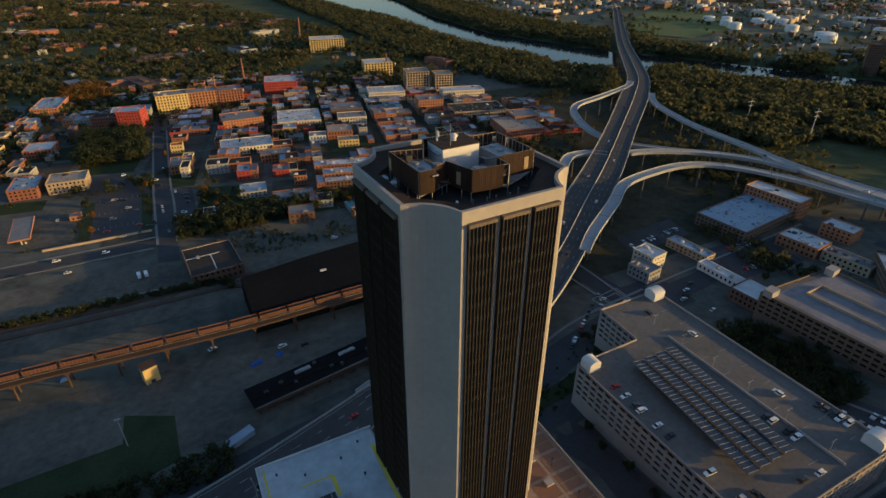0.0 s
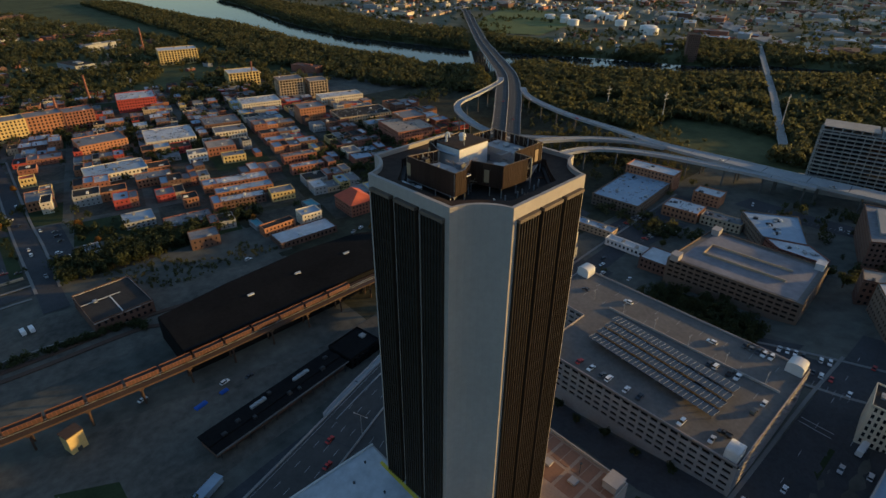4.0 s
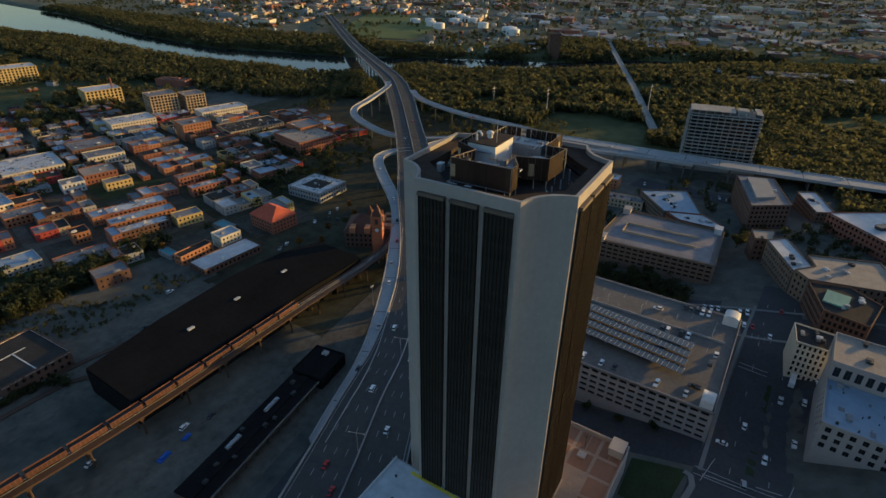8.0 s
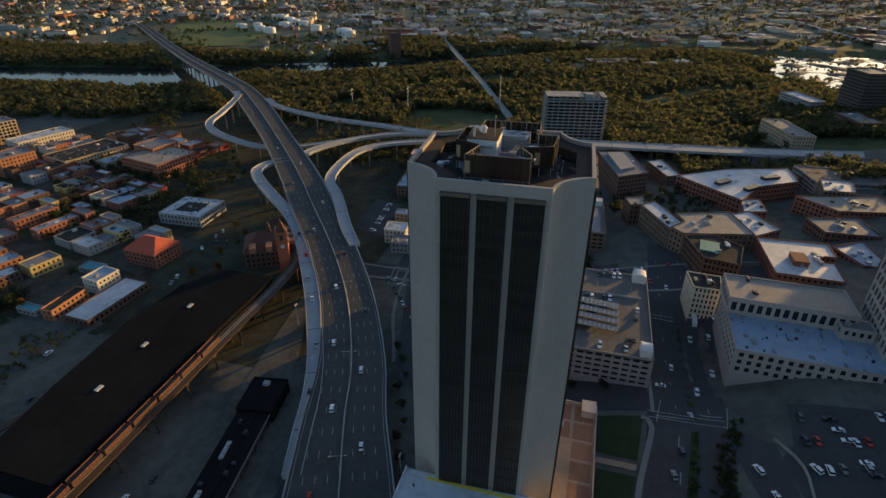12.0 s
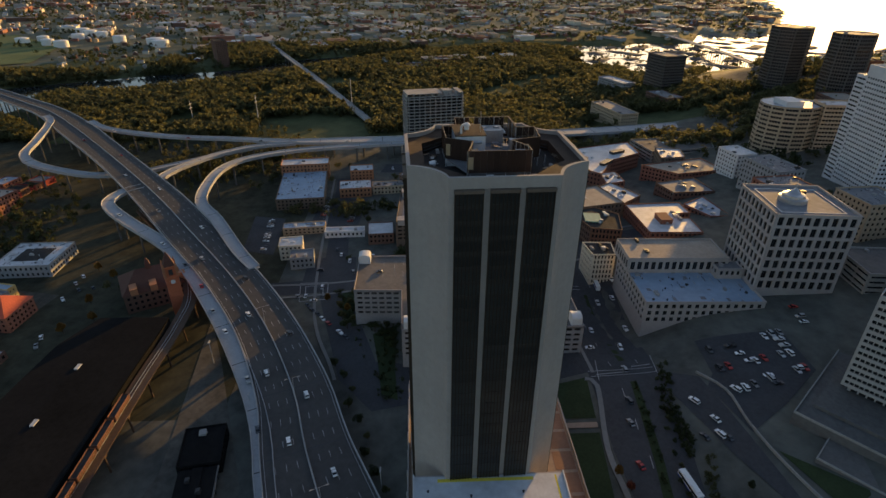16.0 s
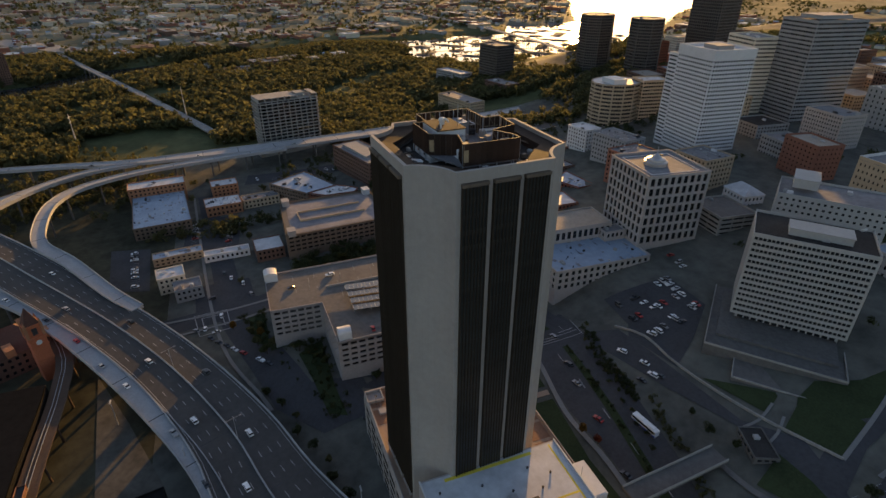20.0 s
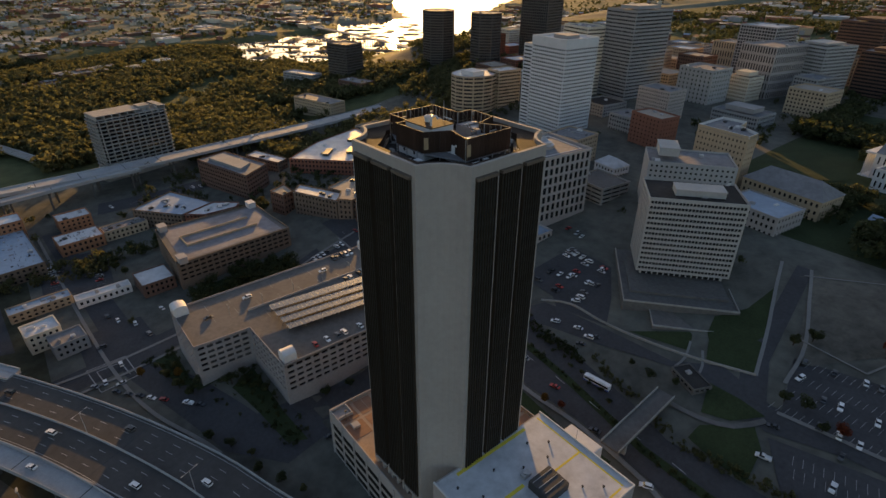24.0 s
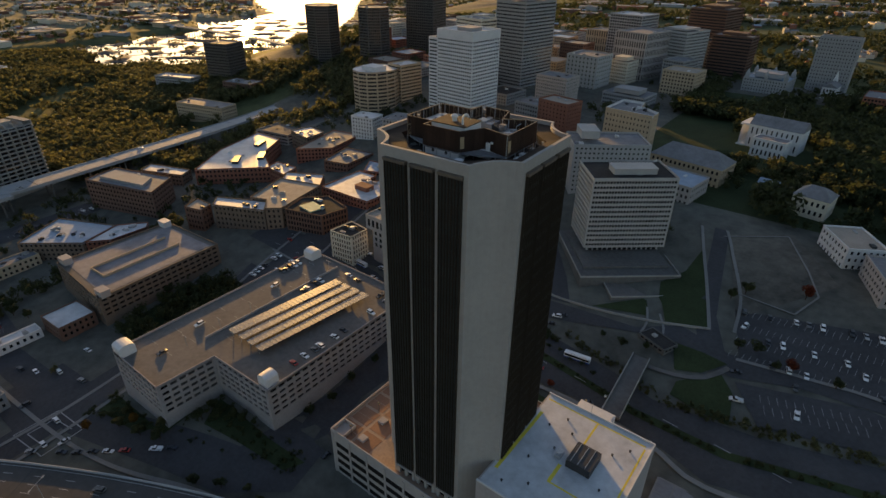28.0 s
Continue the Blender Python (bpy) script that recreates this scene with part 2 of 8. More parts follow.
M["bark"] = mat("bark", (0.075, 0.055, 0.04), 0.95, fine=3.0, vary=0.3)
M["leaf"] = leaf_mat("autumn_olive_leaves", (0.082, 0.094, 0.040), (0.150, 0.140, 0.058))
M["leafgreen"] = leaf_mat("green_leaves", (0.046, 0.062, 0.026), (0.090, 0.098, 0.040))
M["leafgold"] = leaf_mat("golden_leaves", (0.20, 0.10, 0.022), (0.30, 0.16, 0.03))
M["leafred"] = leaf_mat("red_leaves", (0.15, 0.035, 0.018), (0.24, 0.06, 0.025))
# far ground, its colour paled for the haze lying over it
M["farland"] = mat("haze_paled_land", (0.105, 0.118, 0.076), 0.95, fine=0.02, big=0.006, vary=0.4, bump=0.0, col2=(0.16, 0.16, 0.115), spec=0.1)
M["woodland"] = mat("leaf_litter", (0.060, 0.070, 0.030), 0.95, fine=0.06, big=0.012, vary=0.4, bump=0.0, col2=(0.085, 0.095, 0.045), spec=0.1)
# scrub round the ramps, its colour darkened for the tree shade on it
M["shadedscrub"] = mat("shade_darkened_scrub", (0.036, 0.038, 0.026), 0.95, fine=0.15, big=0.03, vary=0.45, bump=0.0, col2=(0.062, 0.060, 0.040), spec=0.1)
M["rock"] = mat("river_rock", (0.12, 0.11, 0.10), 0.9, fine=0.3, big=0.05, vary=0.35)
M["blue"] = mat("blue_tarpaulin", (0.03, 0.10, 0.42), 0.6, vary=0.2)
M["signgreen"] = mat("green_sign_sheet", (0.02, 0.28, 0.18), 0.5, vary=0.1, bump=0)
M["lamp"] = mat("lamp_grey", (0.35, 0.35, 0.35), 0.6, vary=0.1)

# river water: smooth, with small waves
wm = bpy.data.materials.new("river_water")
wm.use_nodes = True
wt = wm.node_tree
wb = wt.nodes["Principled BSDF"]
wb.inputs["Base Color"].default_value = (0.022, 0.028, 0.030, 1)
wb.inputs["Roughness"].default_value, wb.inputs["IOR"].default_value = 0.07, 1.33
wg, wx, wbp = wt.nodes.new("ShaderNodeNewGeometry"), wt.nodes.new("ShaderNodeTexNoise"), wt.nodes.new("ShaderNodeBump")
wx.inputs["Scale"].default_value, wx.inputs["Detail"].default_value = 0.16, 5
wbp.inputs["Strength"].default_value, wbp.inputs["Distance"].default_value = 0.10, 0.5
wt.links.new(wg.outputs["Position"], wx.inputs["Vector"])
wt.links.new(wx.outputs["Fac"], wbp.inputs["Height"])
wt.links.new(wbp.outputs[0], wb.inputs["Normal"])
M["water"] = wm


# ---- mesh helpers ----
class Mesh:
    """Vertices and faces gathered for one mesh."""

    def __init__(self):
        self.v, self.f, self.mi = [], [], []

    def face(self, pts, mi=0):
        n = len(self.v)
        self.v.extend(pts)
        self.f.append(tuple(range(n, n + len(pts))))
        self.mi.append(mi)
        return self

    def box(self, x0, y0, z0, x1, y1, z1, mi=0, bottom=True, top=True):
        n = len(self.v)
        self.v += [(x0, y0, z0), (x1, y0, z0), (x1, y1, z0), (x0, y1, z0), (x0, y0, z1), (x1, y0, z1), (x1, y1, z1), (x0, y1, z1)]
        fs = [(0, 1, 5, 4), (1, 2, 6, 5), (2, 3, 7, 6), (3, 0, 4, 7)]
        if top:
            fs.append((4, 5, 6, 7))
        if bottom:
            fs.append((3, 2, 1, 0))
        for q in fs:
            self.f.append(tuple(n + i for i in q))
            self.mi.append(mi)
        return self

    def cbox(self, cx, cy, z0, sx, sy, h, mi=0):
        return self.box(cx - sx / 2, cy - sy / 2, z0, cx + sx / 2, cy + sy / 2, z0 + h, mi)

    def prism(self, poly, z0, z1, mi=0, top=True, bottom=True):
        k = len(poly)
        n = len(self.v)
        self.v += [(x, y, z0) for x, y in poly] + [(x, y, z1) for x, y in poly]
        for i in range(k):
            j = (i + 1) % k
            self.f.append((n + i, n + j, n + k + j, n + k + i))
            self.mi.append(mi)
        if top:
            self.f.append(tuple(n + k + i for i in range(k)))
            self.mi.append(mi)
        if bottom:
            self.f.append(tuple(n + i for i in reversed(range(k))))
            self.mi.append(mi)
        return self

    def tube(self, a, b, r, r2=None, k=6, mi=0):
        a, b = Vector(a), Vector(b)
        r2 = r if r2 is None else r2
        u = (b - a).normalized()
        s = u.orthogonal().normalized()
        t = u.cross(s)
        n = len(self.v)
        for c, q in ((a, r), (b, r2)):
            for i in range(k):
                g = 2 * math.pi * i / k
                self.v.append(tuple(c + s * (q * math.cos(g)) + t * (q * math.sin(g))))
        for i in range(k):
            j = (i + 1) % k
            self.f.append((n + i, n + j, n + k + j, n + k + i))
            self.mi.append(mi)
        self.f += [tuple(n + i for i in reversed(range(k))), tuple(n + k + i for i in range(k))]
        self.mi += [mi, mi]
        return self

    def lathe(self, prof, k=16, cx=0, cy=0, mi=0):
        n = len(self.v)
        for r, z in prof:
            for i in range(k):
                g = 2 * math.pi * i / k
                self.v.append((cx + r * math.cos(g), cy + r * math.sin(g), z))
        for q in range(len(prof) - 1):
            for i in range(k):
                j = (i + 1) % k
                self.f.append((n + q * k + i, n + q * k + j, n + (q + 1) * k + j, n + (q + 1) * k + i))
                self.mi.append(mi)
        self.f.append(tuple(n + (len(prof) - 1) * k + i for i in range(k)))
        self.mi.append(mi)
        return self

    def data(self, name, mats):
        me = bpy.data.meshes.new(name)
        me.from_pydata(self.v, [], self.f)
        for m in (mats if isinstance(mats, (list, tuple)) else [mats]):
            me.materials.append(M[m] if isinstance(m, str) else m)
        if any(self.mi):
            me.polygons.foreach_set("material_index", self.mi)
        me.update()
        return me


def part(name, mesh, mats, parent, label="", m=None, kind=""):
    """One mesh object under a thing or a part."""
    me = mesh.data(name, mats) if isinstance(mesh, Mesh) else mesh
    ob = new(name, me)
    ob.parent = parent
    if m is not None:
        ob.matrix_basis = m
    return tagged(ob, label, kind=kind)


def thing(name, label, category, m, group="", kind=""):
    ob = new(name)
    ob.empty_display_size = 0.5
    ob.matrix_basis = m
    return tagged(ob, label, category, group, kind)


def single(name, mesh, mats, label, category, m=None, group="", kind=""):
    ob = new(name, mesh.data(name, mats) if isinstance(mesh, Mesh) else mesh)
    if m is not None:
        ob.matrix_basis = m
    return tagged(ob, label, category, group, kind)


# ---- lie of the land ----
HILL_S = (-1500, -300, -105, -55, -20, 10, 35, 90, 150, 250, 600, 2500)
HILL_Z = (25, 24, 19.5, 11, 8, 4.5, 0, -10, -19, -22, -24, -27)
NEAR_BANK = [(560, 3200), (613, 1740), (654, 1569), (629, 1233), (635, 1057), (666, 934), (667, 810), (720, 730), (850, 700), (848, 600), (949, 440), (1020, 376), (1195, 204), (1255, 106), (1345, -60), (1340, -187), (1258, -250), (1195, -252), (1122, -195), (1050, -224), (1045, -330), (968, -390), (1015, -450), (1022, -540), (1072, -600), (1132, -668), (1195, -860), (1375, -1098), (1750, -1500), (2300, -2300), (2600, -3300)]
FAR_BANK = [(3500, -3300), (3300, -1950), (2840, -1640), (2300, -1400), (2090, -1255), (1800, -1085), (1630, -1000), (1530, -775), (1590, -705), (1405, -600), (1422, -465), (1360, -400), (1376, -312), (1376, -150), (1362, 16), (1300, 130), (1245, 209), (1157, 402), (1057, 468), (981, 654), (926, 749), (878, 826), (844, 878), (798, 1057), (749, 1222), (770, 1583), (880, 2102), (980, 3200)]
RIVER = np.array(NEAR_BANK + FAR_BANK, float)


def hill(x, y):
    s = y + 0.3 * np.clip(np.asarray(x) - 40, -140, 110) + 0.3 * np.clip(np.asarray(x) - 150, 0, 550)
    s = s + 0.3 * np.clip(np.asarray(x) - 190, 0, 300) * np.clip((10 - np.asarray(y)) / 60, 0, 1)
    dip = 12 * np.exp(-((np.asarray(x) - 170) / 45) ** 2 - ((np.asarray(y) - 18) / 26) ** 2)
    rise = 5 * np.exp(-((np.asarray(x) - 390) / 110) ** 2 - ((np.asarray(y) - 30) / 60) ** 2)
    rise = rise + 5.5 * np.exp(-((np.asarray(x) - 165) / 48) ** 2 - ((np.asarray(y) - 148) / 34) ** 2)
    return np.interp(s, HILL_S, HILL_Z) - dip + rise


def river_depth(x, y):
    """Signed distance to the bank: positive inside the river."""
    x, y = np.asarray(x, float), np.asarray(y, float)
    inside = np.zeros(x.shape, bool)
    dist = np.full(x.shape, 1e9)
    n = len(RIVER)
    for i in range(n):
        (ax, ay), (bx, by) = RIVER[i], RIVER[(i + 1) % n]
        cross = ((ay > y) != (by > y)) & (x < (bx - ax) * (y - ay) / ((by - ay) or 1e-9) + ax)
        inside ^= cross
        ex, ey = bx - ax, by - ay
        k = np.clip(((x - ax) * ex + (y - ay) * ey) / (ex * ex + ey * ey), 0, 1)
        dist = np.minimum(dist, np.hypot(x - ax - k * ex, y - ay - k * ey))
    return np.where(inside, dist, -dist)


POND_SPOTS = [(650, 435, 38, 20), (672, 360, 26, 14), (770, 262, 16, 30), (720, 300, 22, 9)]


def ground_z(x, y):
    x, y = np.asarray(x, float), np.asarray(y, float)
    z = hill(x, y)
    d = river_depth(x, y)
    low = -27.0 + 0 * z
    flat = np.clip((np.hypot(x * 0.9, y * 0.75) - 480) / 200, 0, 1) * np.clip((x + 0.9 * y - 380) / 200, 0, 1)
    flat = np.where(y < -100, np.clip((x - 700 - 0.25 * (-100 - y)) / 200, 0, 1), flat)
    z = z * (1 - flat) + low * flat
    beyond = np.clip((d * -1 - 250) / 1500, 0, 1) * (x > 900)
    z = z + beyond * 18
    bank = np.clip((d + 45) / 55, 0, 1)
    z = z * (1 - bank) + bank * -38
    for px, py, rx, ry in POND_SPOTS:
        q = 1 - np.hypot((x - px) / rx, (y - py) / ry)
        k = np.clip(q * 3 + 0.9, 0, 1)
        z = z * (1 - k) + k * -36
    shoal = np.sin(x * 0.071 + 1.3 * np.sin(y * 0.043)) + np.sin(y * 0.083 + 1.7 * np.sin(x * 0.037)) + 0.7 * np.sin(x * 0.19 + y * 0.13)
    rapid = (d > 10) & (y < -60) & (y > -900) & (shoal > 0.12)
    z = np.where(rapid, -33.4 + np.clip(shoal - 1.0, 0, 1) * 2.5, z)
    return z


def gz(x, y):
    return float(ground_z(np.array([x]), np.array([y]))[0])


def steps(*spans):
    out = []
    for a, b, s in spans:
        out += list(np.arange(a, b, s))
    return np.array(out + [spans[-1][1]])


gx = steps((-9000, -2000, 1000), (-2000, -400, 100), (-400, 500, 10), (500, 1500, 14), (1500, 2600, 50), (2600, 5000, 200), (5000, 9000, 1000))
gy = steps((-9000, -3200, 800), (-3200, -900, 60), (-900, 800, 10), (800, 2400, 40), (2400, 4000, 160), (4000, 9000, 1000))
X, Y = np.meshgrid(gx, gy)
Z = ground_z(X.ravel(), Y.ravel()).reshape(X.shape)
nx, ny = len(gx), len(gy)
idx = np.arange(nx * ny).reshape(ny, nx)
quads = np.stack([idx[:-1, :-1], idx[:-1, 1:], idx[1:, 1:], idx[1:, :-1]], -1).reshape(-1, 4)
gm = bpy.data.meshes.new("ground")
gm.from_pydata(np.stack([X.ravel(), Y.ravel(), Z.ravel()], 1).tolist(), [], quads.tolist())
cx_, cy_ = X[:-1, :-1].ravel() + 5, Y[:-1, :-1].ravel() + 5
far_d = -river_depth(cx_, cy_)
mi = np.zeros(len(quads), int)
mi[(far_d < 170) & (cx_ > 480)] = 1
mi[(cx_ > 560) & (far_d > -5) & (cx_ < 1050) & (cy_ < 560) & (cy_ > -300)] = 1
mi[(cx_ > 900) & (far_d > 0) & (cx_ + 0.4 * cy_ > 900)] = 1
# land well beyond the river takes the haze-paled colour
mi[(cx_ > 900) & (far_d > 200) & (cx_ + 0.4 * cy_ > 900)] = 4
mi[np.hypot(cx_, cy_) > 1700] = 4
mi[(cy_ > 900) & (cx_ < 600)] = 1
mi[(cy_ < -560) & (cx_ < 860)] = 1
mi[(np.abs(cx_ + 15) < 60) & (cy_ > -420) & (cy_ < -215)] = 2
mi[(np.abs(cx_ - 10) < 115) & (cy_ > -480) & (cy_ < -140)] = 2
# zone round the interchange that takes the shade-darkened scrub
mi[(cx_ > 110) & (cx_ < 600) & (cy_ > 215) & (cy_ < 700) & (mi != 1)] = 5
mi[(far_d < 3)] = 3
for m_ in ("urban", "woodland", "grass", "rock", "farland", "shadedscrub"):
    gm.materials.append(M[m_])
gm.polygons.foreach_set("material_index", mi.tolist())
gm.polygons.foreach_set("use_smooth", [True] * len(quads))
gm.update()
tagged(new("ground", gm), "dusky city ground sloping down to the river", "ground", kind="structure")

wmesh = Mesh()
wmesh.face([(450, -3600, -34), (3700, -3600, -34), (3700, 3600, -34), (450, 3600, -34)])
single("water", wmesh, "water", "calm river with rapids, reflecting the low sun", "river", kind="structure")


def drape(name, poly, mats, label, category, lift=0.12, step=8.0, kind="structure"):
    """A flat area that follows the ground, cut to a convex or simple outline."""
    bm = bmesh.new()
    bm.faces.new([bm.verts.new((x, y, 0)) for x, y in poly])
    xs, ys = [p[0] for p in poly], [p[1] for p in poly]
    for lo, hi, ax in ((min(xs), max(xs), 0), (min(ys), max(ys), 1)):
        k = math.ceil(lo / step) * step
        while k < hi:
            co, no = [0, 0, 0], [0, 0, 0]
            co[ax], no[ax] = k, 1
            bmesh.ops.bisect_plane(bm, geom=bm.verts[:] + bm.edges[:] + bm.faces[:], plane_co=co, plane_no=no)
            k += step
    vs = bm.verts[:]
    for v, z in zip(vs, ground_z([v.co.x for v in vs], [v.co.y for v in vs])):
        v.co.z = z + lift
    bmesh.ops.recalc_face_normals(bm, faces=bm.faces[:])
    if bm.faces and sum(f.normal.z for f in bm.faces) < 0:
        bmesh.ops.reverse_faces(bm, faces=bm.faces[:])
    me = bpy.data.meshes.new(name)
    bm.to_mesh(me)
    bm.free()
    me.materials.append(M[mats])
    return tagged(new(name, me), label, category, kind=kind)


# ---- roads and viaducts ----
def smooth_line(pts, step=8.0):
    """Points along a smooth curve through pts (any number of coordinates)."""
    P = [np.array(p, float) for p in pts]
    P = [2 * P[0] - P[1]] + P + [2 * P[-1] - P[-2]]
    out = []
    for i in range(1, len(P) - 2):
        a, b, c, d = P[i - 1:i + 3]
        n = max(2, int(np.linalg.norm((c - b)[:2]) / step))
        for k in range(n):
            t = k / n
            out.append(0.5 * (2 * b + (c - a) * t + (2 * a - 5 * b + 4 * c - d) * t * t + (3 * b - 3 * c + d - a) * t ** 3))
    out.append(P[-2])
    return np.array(out)


def sides(line):
    """Unit normals to the left of a line, in plan."""
    t = np.gradient(line[:, :2], axis=0)
    t /= np.linalg.norm(t, axis=1)[:, None] + 1e-9
    return np.stack([-t[:, 1], t[:, 0]], 1)


def sweep(line, nrm, prof, mi=0, mesh=None, closed=True):
    """Sweeps a profile of (offset to the left, height) along a line."""
    mesh = mesh or Mesh()
    n, k = len(mesh.v), len(prof)
    for p, q in zip(line, nrm):
        for o, h in prof:
            mesh.v.append((p[0] + q[0] * o, p[1] + q[1] * o, p[2] + h))
    for i in range(len(line) - 1):
        for j in range(k if closed else k - 1):
            j2 = (j + 1) % k
            mesh.f.append((n + i * k + j, n + i * k + j2, n + (i + 1) * k + j2, n + (i + 1) * k + j))
            mesh.mi.append(mi)
    return mesh


def wide_sweep(line, nrm, half, h0, h1, mesh=None, inset=0.0, scale=1.0):
    """A slab whose half width varies along the line."""
    mesh = mesh or Mesh()
    n = len(mesh.v)
    for p, q, w in zip(line, nrm, half):
        w = w * scale - inset
        for o, h in ((w, h0), (-w, h0), (-w, h1), (w, h1)):
            mesh.v.append((p[0] + q[0] * o, p[1] + q[1] * o, p[2] + h))
    for i in range(len(line) - 1):
        for j in range(4):
            j2 = (j + 1) % 4
            mesh.f.append((n + i * 4 + j, n + i * 4 + j2, n + (i + 1) * 4 + j2, n + (i + 1) * 4 + j))
            mesh.mi.append(0)
    mesh.f += [(n, n + 1, n + 2, n + 3), tuple(n + (len(line) - 1) * 4 + j for j in (3, 2, 1, 0))]
    mesh.mi += [0, 0]
    return mesh


def viaduct(label, pts, surface, pier_gap=32.0, lanes=(), barrier=0.9, thick=1.8, category="bridge", median=False, deck_mat="deckconc", piers=True, joints=True):
    """An elevated road: pts are x, y, z, width."""
    line = smooth_line(pts)
    nrm = sides(line)
    half = line[:, 3] / 2
    root = thing("elevated_road", label, category, Matrix.Identity(4), kind="structure")
    part("deck", wide_sweep(line, nrm, half, -thick, -0.02), deck_mat, root)
    part("road_surface", wide_sweep(line, nrm, half, -0.01, 0.06, inset=0.45), surface, root)
    if joints:
        jm = Mesh()
        for i in range(2, len(line) - 2, 4):
            p, q, w = line[i], nrm[i], half[i] - 0.5
            t_ = (q[1] * 0.25, -q[0] * 0.25)
            jm.face([(p[0] + q[0] * o + t_[0] * e, p[1] + q[1] * o + t_[1] * e, p[2] + 0.075) for o, e in ((w, 1), (-w, 1), (-w, -1), (w, -1))])
        part("deck_joints", jm, "asphalt", root, kind="stuff")
    for s in (1, -1):
        lp = line.copy()
        lp[:, :2] += nrm * (half * s)[:, None]
        part("barrier", sweep(lp, nrm, [(-0.25, 0), (0.25, 0), (0.15, barrier), (-0.15, barrier)]), "deckconc", root)
    if median:
        part("median_barrier", sweep(line, nrm, [(-0.35, 0.05), (0.35, 0.05), (0.12, 1.0), (-0.12, 1.0)]), "deckconc", root)
    dist = np.concatenate([[0], np.cumsum(np.linalg.norm(np.diff(line[:, :2], axis=0), axis=1))])
    if lanes:
        marks = Mesh()
        for f in lanes:
            s = 4.0
            solid = abs(f) > 0.93
            while s < dist[-1] - 5:
                e = s + (11.9 if solid else 3.6)
                ij = [np.array([np.interp(k, dist, line[:, c]) for c in range(4)]) for k in (s, e)]
                nn = [np.array([np.interp(k, dist, nrm[:, c]) for c in range(2)]) for k in (s, e)]
                quad = []
                for w in (-0.11, 0.11):
                    for p, q in zip(ij, nn):
                        o = f * (p[3] / 2 - 0.6) + w
                        quad.append((p[0] + q[0] * o, p[1] + q[1] * o, p[2] + 0.085))
                marks.face([quad[0], quad[1], quad[3], quad[2]])
                s += 12.0
        part("lane_markings", marks, "paint", root, kind="stuff")
    if piers:
        k = pier_gap / 2
        while k < dist[-1]:
            p = [np.interp(k, dist, line[:, c]) for c in range(4)]
            q = [np.interp(k, dist, nrm[:, c]) for c in range(2)]
            g = gz(p[0], p[1])
            hgt = p[2] - thick - g
            if hgt > 2.5:
                ang = math.degrees(math.atan2(q[1], q[0]))
                w = p[3] * 0.7
                ms = Mesh().box(-w / 2, -0.8, hgt - 1.4, w / 2, 0.8, hgt)
                for o in ((-w * 0.36, w * 0.36) if p[3] > 9 else (0,)):
                    ms.tube((o, 0, -1.0), (o, 0, hgt - 1.4), 0.8, k=8)
                part("pier", ms, "terrace", root, m=pose(p[0], p[1], g, 0, 0, ang))
            k += pier_gap
    return root, line, nrm


HW = [(-210, 112, gz(-210, 112) + 0.5, 34), (-130, 122, gz(-130, 122) + 0.5, 34), (-60, 134, gz(-60, 134) + 0.7, 36), (-15, 144, -14.6, 40), (30, 155, -14, 44), (82, 175, -12.6, 37), (117, 187, -11, 33.5), (165, 211, -9, 31), (213, 243, -6, 31), (272, 289, -2.6, 33), (330, 334, -1, 32), (416, 406, 0, 30), (529, 503, -1.6, 34), (612, 580, -3, 30), (690, 670, -6, 29), (840, 850, -10, 25), (1005, 1036, -14, 24), (1400, 1482, -18, 24), (1705, 1868, -20, 24)]
_, hw_line, _ = viaduct("wide curving concrete highway viaduct with worn asphalt lanes", HW, "hwasphalt", lanes=(-0.95, -0.72, -0.48, -0.24, 0.24, 0.48, 0.72, 0.95), median=True, pier_gap=34)
LRAMP = [(50, 183, -14, 7.5), (72, 190, -13, 8), (92, 196, -12, 8), (123, 210, -11, 8), (180, 243.5, -8, 8), (242, 288, -4.5, 8.5), (285, 336, -2, 9), (306, 358, -1, 9), (322, 368, -1, 9), (340, 366, -1, 9), (352, 355, -1, 9)]
viaduct("pale concrete slip road curving beside the highway", LRAMP, "deckconc", lanes=(0.0,))
LOOP = [(590, 572, -2.6, 8), (560, 549, -2, 8), (484, 519, -1, 8), (440, 504, -1, 8), (416, 482, -2, 8), (401, 449, -4, 8), (394, 415, -6, 8), (405, 385, -8, 8), (428, 355, -8, 8), (458, 316, -7, 8), (480, 280, -5.6, 8), (488, 255, -5.0, 8)]
viaduct("pale concrete loop ramp swinging under the highway", LOOP, "deckconc")
R2 = [(560, 505, -1.4, 8), (530, 468, -2.6, 8), (506, 395, -4, 8.5), (497, 318, -5, 9), (487, 262, -5, 12), (489, 190, -5, 18), (492, 130, -5, 20), (502, 40, -5, 20), (515, -60, -5, 20), (530, -140, -5, 20), (552, -215, -6, 20), (610, -330, -9, 20), (700, -460, -10, 20), (900, -760, 0, 20)]
_, r2_plan, _ = viaduct("long grey expressway viaduct crossing the low ground", R2, "deckconc", lanes=(-0.5, 0.5), median=False)
R3 = [(372, 348, -0.8, 8), (392, 344, -1, 8), (437, 324, -3, 8), (470, 293, -4.6, 8), (481, 255, -5, 8)]
viaduct("short concrete link ramp on round piers", R3, "deckconc")
